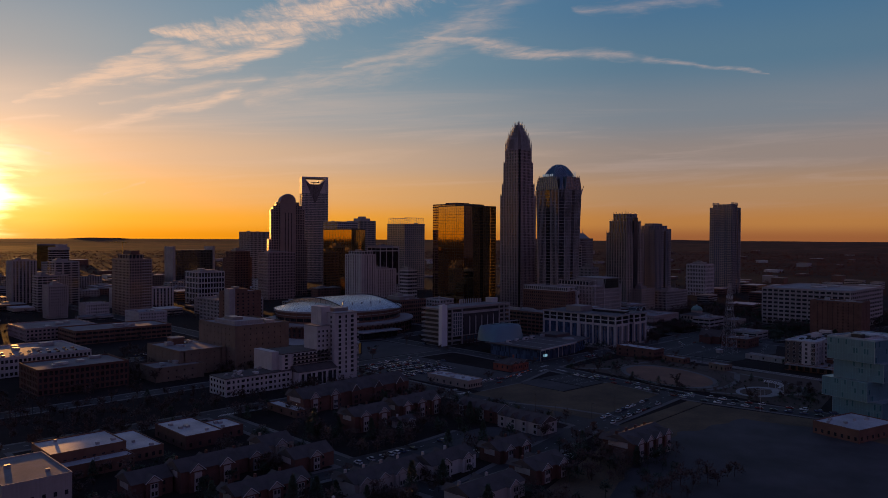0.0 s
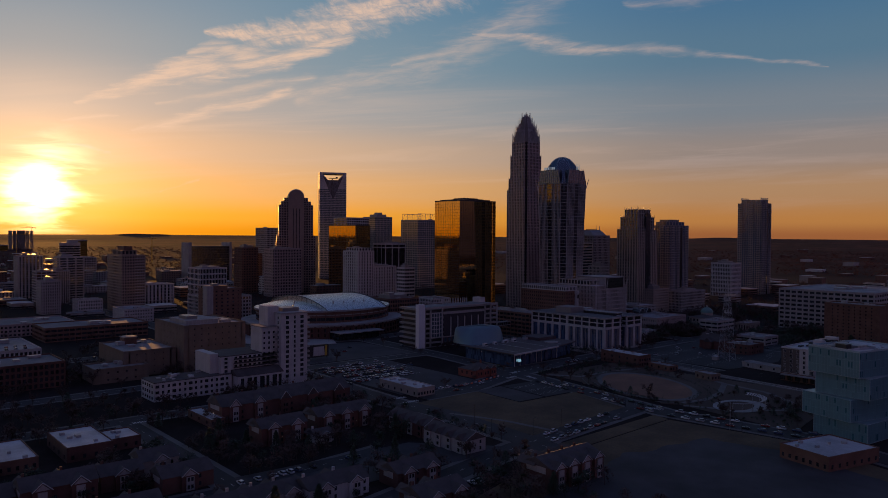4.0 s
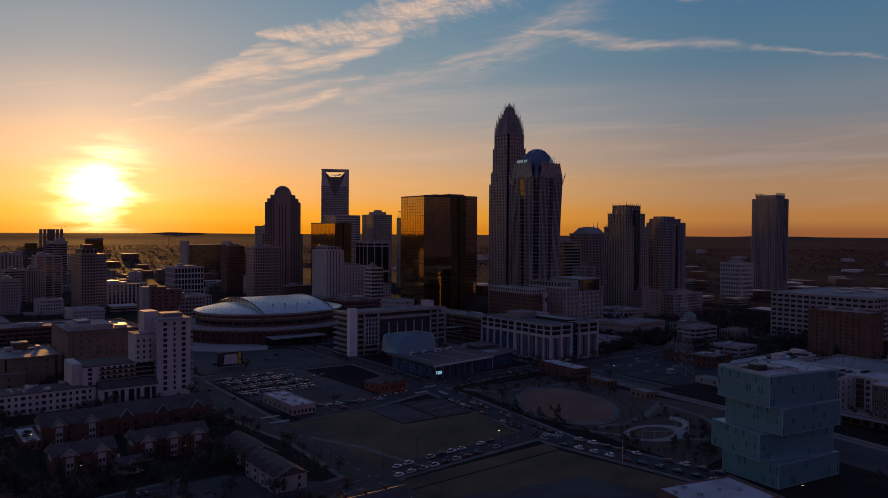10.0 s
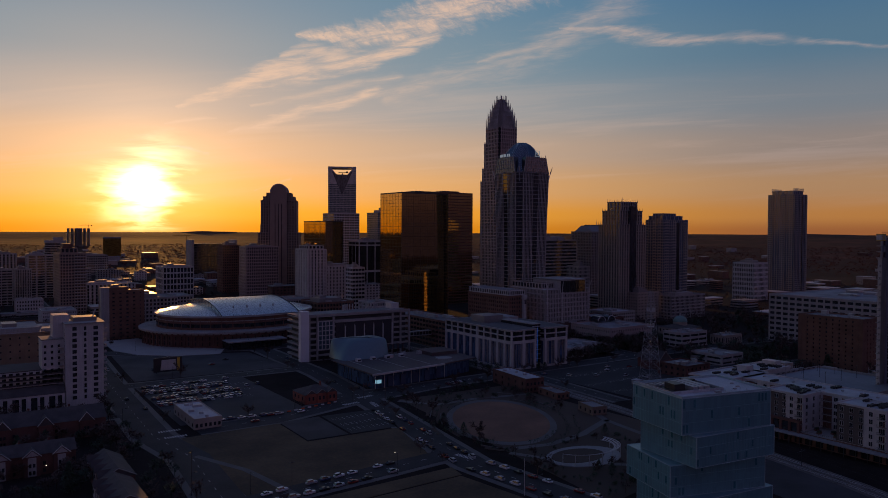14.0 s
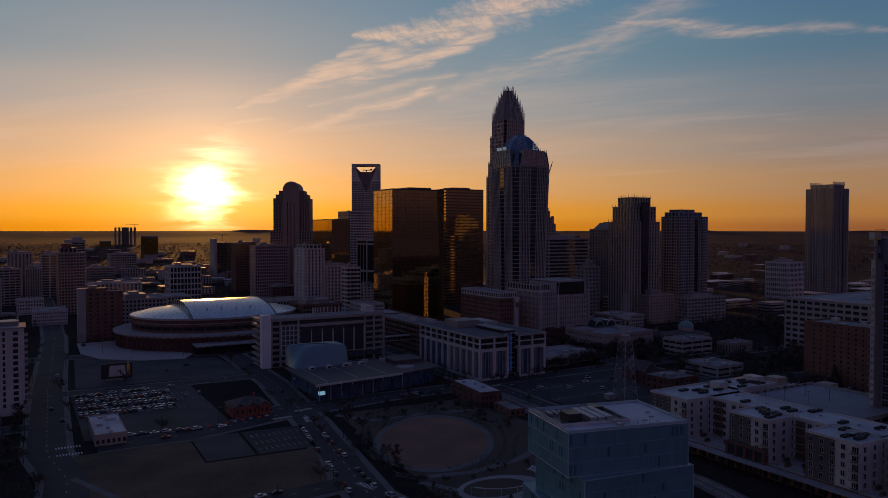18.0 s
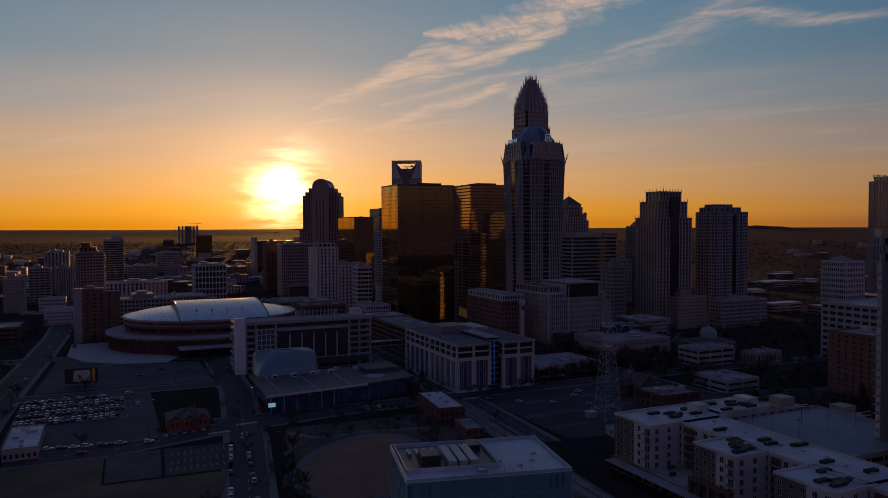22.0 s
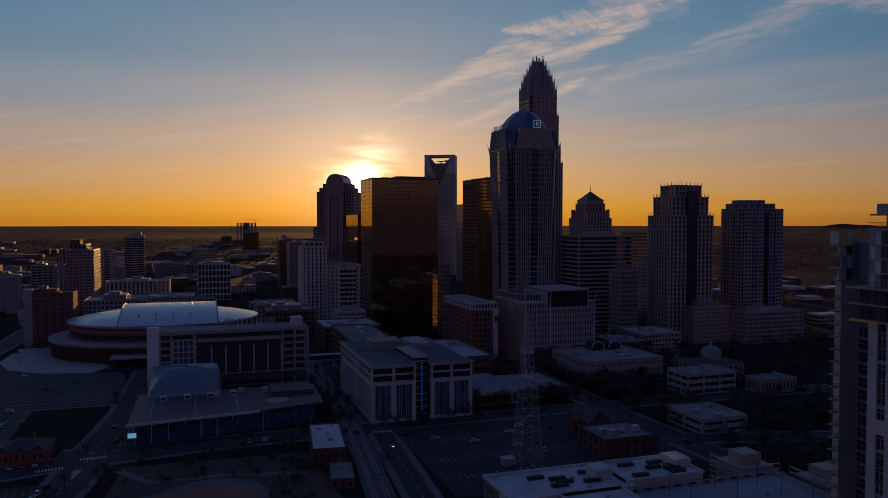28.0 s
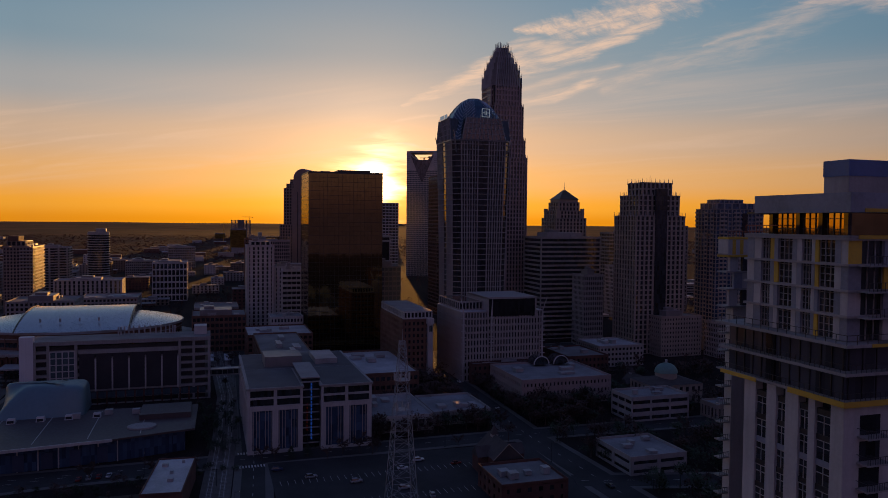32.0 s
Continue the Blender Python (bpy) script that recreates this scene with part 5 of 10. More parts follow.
    ("office_block", "grey block with tall ground floor columns", 262, 300, 770, 815, 22, 5, 8, 10, CONCRETE, GLASS, 0.35, 0.4),
    ("office_block", "small white block with an open lit end", 320, 345, 668, 696, 25, 6, 7, 7, WHITE, GLASS, 0.4, 0.4),
    ("office_block", "grey office block with a flat roof", 108, 162, 800, 850, 28, 7, 10, 10, CONCRETE, GLASS, 0.4, 0.4),
    ("office_block", "low pale building with a flat roof", 150, 205, 900, 950, 20, 5, 10, 10, PALE, GLASS, 0.4, 0.4),
]
WHITE_ROOFS = ("white", "pale", "large white roof", "hall", "museum")
for s in SLABS:
    name, label, x0, x1, y0, y1, z, fl, nx, ny, wall, glass, pier, band = s
    if y0 > 430 and 0.25 <= pier <= 0.6:
        nx, ny = int(nx * 1.5), int(ny * 1.5)
    building(name, label, x0, x1, y0, y1, z, fl, nx, ny, wall, glass, ROOFW if "white roof" in label else ROOFM if any(w in label for w in WHITE_ROOFS) else ROOFG, pier, band,
             units=4 if z < 60 else 2, joined=y0 > 430 or nx + ny > 22, depth=0.1 if glass in (MIRROR, BLACKG) else 0.4, category=name.replace("_", " "))
    # roof houses, screens and aerials that break the roofline
    if 25 < z < 90 and y0 > 500:
        rnd = random.Random(int(x0 * 3 + y0))
        t = max((o for o in scene.objects if o.type == "EMPTY" and o.name.startswith(name)), key=lambda o: -math.hypot(o.location.x - (x0 + x1) / 2, o.location.y - (y0 + y1) / 2))
        w, d = x1 - x0, y1 - y0
        a, b = rnd.uniform(0.12, 0.3), rnd.uniform(0.55, 0.85)
        h = rnd.uniform(2.6, 5.0)
        part("roof_house", Mesh().box(x0 + w * a, x0 + w * b, y0 + d * 0.2, y0 + d * 0.75, z, z + h), rnd.choice((wall, GRANITE, CONCRETE)), t)
        part("lift_head", Mesh().box(x0 + w * (a + 0.08), x0 + w * (a + 0.26), y0 + d * 0.35, y0 + d * 0.6, z + h, z + h + 2.2), GRANITE, t)
        if rnd.random() < 0.5:
            part("aerial", Mesh().tube((x0 + w * b, y0 + d * 0.5, z + h), (x0 + w * b, y0 + d * 0.5, z + h + 6), 0.16, 0.05, 4), STEEL, t)



def extras():
    """Roof shapes that set single blocks apart."""
    def find(x0, y0):
        return min((o for o in scene.objects if o.type == "EMPTY"), key=lambda o: math.hypot(o.location.x - x0, o.location.y - y0))
    t = find(646, 1095)
    m = Mesh()
    for y in (1072, 1118):
        for i in range(9):
            x = 623 + i * 5.9
            m.tube((x, y, 124), (x, y, 136), 0.35, k=4)
            if i:
                m.tube((x - 5.9, y, 125), (x, y, 136), 0.25, k=4)
        m.tube((623, y, 136), (670, y, 136), 0.45, k=4)
    part("roof_truss", m, WHITE, t, "open white steel truss")
    t = find(376, 676)
    part("plant_room", Mesh().box(372, 398, 668, 690, 137.8, 141.2), DARK, t)
    t = find(537, 852)
    part("plant_room", Mesh().box(525, 552, 840, 865, 150, 153.5), BROWN, t)
    t = find(321.5, 820)
    facade(t, 312, 331, 806, 834, 77, 81, 4, 5, 1, WHITE, GLASS, 0.3, 0.3, 0.3)
    t = find(84, 986)
    facade(t, 72, 90, 965, 1000, 71, 77, 4, 7, 1, ROSEBROWN, GLASS, 0.3, 0.3, 0.3)
    part("stair_top", Mesh().box(74, 84, 962, 985, 77, 82), BROWN, t)
    t = find(93, 730)
    part("pale_stair", Mesh().box(74.5, 81, 718, 728, 0, 47), CONCRETE, t)
    t = find(401, 566)
    facade(t, 391.5, 410.5, 534.5, 597.5, 39.2, 44, 8, 22, 1, WHITE, GLASS, 0.35, 0.35, 0.3)
    part("upper_roof", Mesh().box(391.6, 410.4, 534.6, 597.4, 43.8, 44.2), ROOFM, t)
    t = find(661, 1251)
    part("roof_house", Mesh().box(650, 674, 1238, 1262, 132, 138).box(657, 668, 1244, 1256, 138, 142), PALE, t)
    t = find(457, 936)
    part("top_band", Mesh().box(437.4, 476.6, 919.4, 952.6, 77.5, 79.3), WHITE, t, "white band below the roof")
    t = find(734, 766)
    part("mansard_roof", Mesh().prism(ring_of(717, 752, 750, 784), 98.5, 107.5, ring_of(721, 748, 760, 774)), GRANITE, t, "steep ribbed metal mansard roof")
    for x in (740, 748.5):
        part("spire", Mesh().tube((x, 762, 98.5), (x, 762, 109), 0.9, 0.7, 6).tube((x, 762, 109), (x, 762, 116), 0.6, 0.05, 6), STEEL, t)
    part("roof_ridge", Mesh().box(721, 748, 766.4, 767.6, 107.5, 108.6), DARK, t)


extras()


def lit_balconies():
    """Balcony slabs and rails on the towers at the edge of town, facing the sun and the arena."""
    for x0, x1, y0, y1, z, fl in ((70, 98, 958, 1014, 70, 20), (58, 92, 1199, 1235, 61, 17), (8, 33, 1103, 1127, 46, 13)):
        t = min((o for o in scene.objects if o.type == "EMPTY"), key=lambda o: math.hypot(o.location.x - (x0 + x1) / 2, o.location.y - (y0 + y1) / 2))
        fh = z / fl
        for i in range(2, fl):
            for a, b in ((0.06, 0.3), (0.40, 0.62), (0.72, 0.95)):
                ya, yb = y0 + (y1 - y0) * a, y0 + (y1 - y0) * b
                part("balcony", Mesh().box(x1, x1 + 1.6, ya, yb, i * fh, i * fh + 0.25).box(x1 + 1.5, x1 + 1.6, ya, yb, i * fh + 0.25, i * fh + 1.2), PALE, t)
            xa = x0 + (x1 - x0) * 0.55
            part("balcony", Mesh().box(xa, x1, y0 - 1.5, y0, i * fh, i * fh + 0.25).box(xa, x1, y0 - 1.5, y0 - 1.4, i * fh + 0.25, i * fh + 1.2), PALE, t)


lit_balconies()


def horned_block():
    t = thing("office_tower", (410, 1500, 0), "dark glass block held between two pale end walls", "office tower")
    facade(t, 369, 450, 1484, 1520, 0, 71, 12, 6, 14, DARK, GLASS, 0.15, 0.3, 0.4)
    for x in (364, 450):
        part("end_wall", Mesh().box(x, x + 5, 1482, 1522, 0, 79), CONCRETE, t)
    part("roof", Mesh().box(369, 450, 1484, 1520, 71, 71.6), ROOFG, t)


horned_block()


def round_hotel():
    t = thing("hotel_tower", (111, 1353, 0), "round hotel tower with stacked pale balconies", "hotel tower")
    part("glazing", Mesh().prism(oval(111, 1353, 15.3, 15.3, 32), 0, 76), GLASS, t)
    for i in range(20):
        part("balcony_ring", Mesh().prism(oval(111, 1353, 16.3, 16.3, 32), i * 3.8, i * 3.8 + 1.3), PALE, t)
    part("parapet", Mesh().prism(oval(111, 1353, 16.0, 16.0, 32), 76, 80.5), PALE, t)
    part("roof", Mesh().prism(oval(111, 1353, 15, 15, 32), 80.5, 81), CONCRETE, t)
    part("roof_house", Mesh().box(108, 122, 1346, 1360, 81, 86), PALE, t)


round_hotel()


def unfinished_tower(x, y, w, z0, floors, label):
    t = thing("unfinished_tower", (x, y, z0), label, "construction site")
    for i in range(floors + 1):
        part("floor_slab", Mesh().box(x - w / 2, x + w / 2, y - w / 3, y + w / 3, z0 + i * 4.0, z0 + i * 4.0 + 1.5), CONCRETE, t)
    for i in range(6):
        for j in range(4):
            cx, cy = x - w / 2 + 1 + (w - 2) * i / 5, y - w / 3 + 1 + (w * 2 / 3 - 2) * j / 3
            part("column", Mesh().box(cx - 1.3, cx + 1.3, cy - 1.0, cy + 1.0, z0, z0 + floors * 4.0 + 2.5), CONCRETE, t)
    part("core", Mesh().box(x - w / 6, x + w / 6, y - w / 8, y + w / 8, z0, z0 + floors * 4 + 3), CONCRETE, t)


def netted_tower(x, y, w, d, z, label):
    """A shell of a tower in added thin sheets, orange for its sunlit look, that let the low sun through."""
    z0 = land(x, y) - 1
    t = thing("netted_tower", (x, y, z0), label, "construction site")
    a, b, c, e = x - w / 2, x + w / 2, y - d / 2, y + d / 2
    for i in range(4):
        for q in (c, e):
            cx = a + 0.6 + (w - 1.2) * i / 3
            part("column", Mesh().box(cx - 0.5, cx + 0.5, q - 0.5, q + 0.5, z0, z), CONCRETE, t)
    for x0, x1, y0, y1 in ((a - 1, b + 1, c - 1.05, c - 1), (a - 1, b + 1, e + 1, e + 1.05), (a - 1.05, a - 1, c, e), (b + 1, b + 1.05, c, e)):
        part("netting", Mesh().box(x0, x1, y0, y1, z0 + 2, z - 4), SUNLIT_SHEET, t)
    part("roof_frame", Mesh().box(a - 1.2, b + 1.2, c - 1.2, c + 1, z - 4, z).box(a - 1.2, b + 1.2, e - 1, e + 1.2, z - 4, z).box(a - 1.2, a + 1, c + 1, e - 1, z - 4, z).box(b - 1, b + 1.2, c + 1, e - 1, z - 4, z), CONCRETE, t)


def tower_crane(x, y, z0, h, reach, ang, label):
    t = thing("tower_crane", (x, y, z0), label, "crane")
    a = radians(ang)
    dx, dy = math.cos(a), math.sin(a)
    m = Mesh()
    for s in ((-0.8, -0.8), (0.8, -0.8), (0.8, 0.8), (-0.8, 0.8)):
        m.tube((x + s[0], y + s[1], z0), (x + s[0], y + s[1], z0 + h), 0.22, k=4)
    for i in range(int(h / 3)):
        m.tube((x - 0.8, y - 0.8, z0 + i * 3), (x + 0.8, y - 0.8, z0 + i * 3 + 3), 0.14, k=4)
    part("mast", m, YELLOW, t)
    part("jib", Mesh().tube((x, y, z0 + h), (x + dx * reach, y + dy * reach, z0 + h), 0.6, 0.35, 4).tube((x, y, z0 + h + 5), (x + dx * reach * 0.8, y + dy * reach * 0.8, z0 + h), 0.14, k=4), YELLOW, t)
    part("counter_jib", Mesh().tube((x, y, z0 + h), (x - dx * reach * 0.3, y - dy * reach * 0.3, z0 + h), 0.6, k=4).box(x - dx * reach * 0.3 - 1.5, x - dx * reach * 0.3 + 1.5, y - dy * reach * 0.3 - 1.5, y - dy * reach * 0.3 + 1.5, z0 + h - 3, z0 + h), YELLOW, t)
    part("cab", Mesh().box(x + 0.8, x + 2.4, y - 1, y + 1, z0 + h - 2.5, z0 + h - 0.3), GLASS, t)
    part("apex", Mesh().tube((x, y, z0 + h), (x, y, z0 + h + 5), 0.35, 0.15, 4), YELLOW, t)


gz = land(403, 3200)
unfinished_tower(403, 3200, 74, gz, int((101 - gz) / 4), "bare concrete frame of an unfinished tower")
tower_crane(436, 3180, gz, 114 - gz, 40, 170, "yellow tower crane over the unfinished frame")
netted_tower(356, 2250, 40, 26, 77, "tower shell in added orange sheets coloured like low sunlight")
netted_tower(320, 3100, 36, 24, 50, "lower building shell in added orange sheets coloured like low sunlight")
tower_crane(330, 2900, land(330, 2900), 88 - land(330, 2900), 45, 20, "slender tower crane far off")
tower_crane(560, 2250, land(560, 2250), 72, 40, 190, "slender tower crane far off")

# ---- arena, decks, library, bank ----
def arena():
    cx, cy = 184, 682
    t = thing("arena", (cx, cy, 0), "oval arena with a brick drum and a vaulted silver roof", "arena")
    part("brick_drum", Mesh().prism(oval(cx, cy, 82, 68, 64), 0, 12), RED, t)
    part("terrace_lip", Mesh().prism(oval(cx, cy, 85, 71, 64), 12, 13.6), CONCRETE, t)
    part("upper_drum", Mesh().prism(oval(cx, cy, 70, 57, 64), 13.6, 24), BROWN, t)
    part("drum_glazing", Mesh().prism(oval(cx, cy, 70.3, 57.3, 64), 15.5, 18.5), GLASS, t)
    part("roof_lip", Mesh().prism(oval(cx, cy, 72, 59, 64), 24, 25.6), STEEL, t)
    # shallow shell in rings
    m = Mesh()
    k = 64
    rings = [(71, 58, 25.6), (60, 49, 28.2), (45, 37, 30.4), (25, 20, 31.8), (1, 1, 32.2)]
    for a, b, z in rings:
        m.v += [(x, y, z) for x, y in oval(cx, cy, a, b, k)]
    for j in range(len(rings) - 1):
        m.f += [(j * k + i, j * k + (i + 1) % k, (j + 1) * k + (i + 1) % k, (j + 1) * k + i) for i in range(k)]
    part("roof_shell", m, SILVER, t, "pale standing seam roof shell", smooth=True)
    # raised barrel vault across the middle
    k = 24
    m = Mesh()
    prof = [(cy - 57 + 114 * i / k, 25.8 + 10.2 * math.sin(math.pi * i / k) ** 0.8) for i in range(k + 1)]
    for x in (cx - 31, cx + 38):
        m.v += [(x, y, z) for y, z in prof]
    m.f = [(i, k + 1 + i, k + 2 + i, i + 1) for i in range(k)] + [tuple(range(k + 1)), tuple(range(2 * k + 1, k, -1))]
    vault = part("roof_vault", m, SILVER, t, "raised silver barrel vault")
    for x in (cx - 31.3, cx + 38.3):
        tr = Mesh()
        for i in range(k):
            tr.tube((x, prof[i][0], prof[i][1] + 0.3), (x, prof[i + 1][0], prof[i + 1][1] + 0.3), 0.45, k=4)
            if i % 2 == 0:
                tr.tube((x, prof[i][0], prof[i][1]), (x, prof[i][0], 25.8), 0.2, k=4)
        part("vault_truss", tr, DARK, vault)
    for i in range(1, 19):
        x = cx - 31 + 69 * i / 19
        s = Mesh()
        for j in range(0, k, 2):
            s.tube((x, prof[j][0], prof[j][1] + 0.05), (x, prof[j + 2][0], prof[j + 2][1] + 0.05), 0.09, k=4)
        part("roof_seam", s, STEEL, vault)
    for i in range(44):
        a = math.pi * (1.0 + i / 43 * 1.05)
        x, y = cx + 82.4 * math.cos(a), cy + 68.4 * math.sin(a)
        part("drum_pier", Mesh().box(x - 0.6, x + 0.6, y - 0.6, y + 0.6, 0, 12, rot=math.degrees(a)), RED, t)
        x, y = cx + 82.2 * math.cos(a + 0.036), cy + 68.2 * math.sin(a + 0.036)
        part("drum_window", Mesh().box(x - 0.2, x + 0.2, y - 1.7, y + 1.7, 2, 5).box(x - 0.2, x + 0.2, y - 1.7, y + 1.7, 6.5, 9.5), GLASS, t)
    for i in range(24):
        a = math.pi * (1.02 + i / 23 * 0.98)
        x, y = cx + 70.2 * math.cos(a), cy + 57.2 * math.sin(a)
        part("drum_mullion", Mesh().box(x - 0.3, x + 0.3, y - 0.3, y + 0.3, 13.6, 24), BROWN, t)
    for z, a, b in ((10.8, 82.4, 68.4), (20.5, 70.4, 57.4)):
        part("stone_band", Mesh().prism(oval(cx, cy, a, b, 64), z, z + 0.7), CONCRETE, t)
    part("entrance_canopy", Mesh().box(150, 200, 598, 616, 6.5, 7.4), STEEL, t)
    part("entrance_wall", Mesh().box(152, 198, 604, 622, 0, 6.4), GLASS, t)
    for i in range(4):
        part("roof_vent", Mesh().box(166 + i * 12, 167 + i * 12, 636, 637, 31, 33.4), STEEL, t)


arena()


def wall_screen():
    t = thing("video_board", (86, 530, 0), "free-standing white board in a dark frame with a yellow edge", "video board")
    part("board", Mesh().prism([(80.5, 529.6), (91, 529.6), (91, 530.4), (80.5, 530.4)], 2.5, 9.5, [(81.3, 529.6), (90.4, 529.6), (90.4, 530.4), (81.3, 530.4)]), WHITE, t)
    part("dark_frame", Mesh().box(76, 95, 530.4, 531.0, 1.2, 11), DARK, t)
    part("yellow_edge", Mesh().prism([(91.6, 529.9), (93.4, 529.9), (93.4, 530.35), (91.6, 530.35)], 2, 10.4), YELLOW, t)
    for x in (78, 94):
        part("post", Mesh().box(x - 0.3, x + 0.3, 531.0, 531.6, 0, 11), DARK, t)


wall_screen()


def transit_deck():
    """Long parking deck with a white pylon, a gridded window and dark panels."""
    x0, x1, y0, y1, z = 179.5, 275, 520, 548, 34
    t = thing("parking_deck", ((x0 + x1) / 2, (y0 + y1) / 2, 0), "long parking deck with a white pylon and dark panels", "parking deck")
    # dark filler box that stands in for the shade inside the open decks
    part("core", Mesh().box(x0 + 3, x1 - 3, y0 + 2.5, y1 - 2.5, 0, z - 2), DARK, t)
    part("pylon", Mesh().box(x0 - 0.6, x0 + 6, y0 - 0.6, y0 + 4, 0, 38), BRIGHT, t, "blank white pylon")
    fl = 8
    for i in range(fl + 1):
        zz = i * z / fl
        part("deck_edge", Mesh().box(x0, x1, y0 + 0.1, y0 + 0.6, max(0, zz - 1.1), zz).box(x0, x0 + 0.5, y0 + 0.6, y1, max(0, zz - 1.1), zz).box(x1 - 0.5, x1, y0 + 0.6, y1, max(0, zz - 1.1), zz).box(x0, x1, y1 - 0.5, y1, max(0, zz - 1.1), zz) if i else Mesh().box(x0, x1, y0, y0 + 0.4, 0, 0.5), CONCRETE, t)
    for i in range(9):
        part("deck_slab", Mesh().box(x0 + 0.5, x1 - 0.5, y0 + 0.6, y1 - 0.5, i * z / fl, i * z / fl + 0.25), CONCRETE, t)
    for x in (186, 192.5, 206, 258.5, 266, 274.2):
        part("pier", Mesh().box(x - 0.7, x + 0.7, y0 - 0.3, y0 + 0.7, 0, z), CONCRETE, t)
    win = part("window_grid", Mesh().box(193.4, 205.2, y0 - 0.1, y0 + 0.1, 8, 29.5), CURTAIN, t)
    for i in range(5):
        part("mullion", Mesh().box(193.1 + i * 3, 193.7 + i * 3, y0 - 0.35, y0 - 0.1, 8, 29.5), WHITE, win)
    for i in range(7):
        part("transom", Mesh().box(193.2, 205.4, y0 - 0.3, y0 - 0.1, 8 + i * 3.55, 8.55 + i * 3.55), WHITE, win)
    for i in range(6):
        xa = 207.2 + i * 8.4
        part("dark_panel", Mesh().box(xa + 0.4, xa + 8.0, y0 - 0.4, y0, 8.5, 28), surface_once("dark_cladding", (0.035, 0.033, 0.04)), t)
        part("panel_fin", Mesh().box(xa + 8.0, xa + 8.8, y0 - 0.9, y0, 7.5, 25), WHITE, t)
        part("panel_header", Mesh().box(xa, xa + 8.4, y0 - 0.6, y0, 28.0, 28.7), CONCRETE, t)
    for i in range(14):
        xa = 207 + i * 4.7
        part("base_window", Mesh().box(xa + 0.5, xa + 4.2, y0 - 0.35, y0 - 0.05, 3.5, 6.8), CURTAIN, t)
        part("base_pier", Mesh().box(xa - 0.4, xa + 0.4, y0 - 0.5, y0 - 0.02, 0, 7.2), RED, t)
    part("roof", Mesh().box(x0, x1, y0 + 0.5, y1, z - 0.2, z + 0.3), ROOFG, t)
    part("roof_rail", Mesh().box(x0, x1, y0, y0 + 0.3, z, z + 1.1), CONCRETE, t)
    part("stair_tower", Mesh().box(266, 273, 535, 545, z, 39), WHITE, t)
    for i in range(14):
        a = math.pi * (0.1 + i / 13 * 0.8)
        px, py = 240 + 16 * math.cos(a), 540 + 6 * math.sin(a)
        part("pergola_post", Mesh().box(px - 0.4, px + 0.4, py - 0.4, py + 0.4, z, z + 5), STEEL, t)


def surface_once(name, color, **k):
    return MATS.get(name) or surface(name, color, **k)


transit_deck()


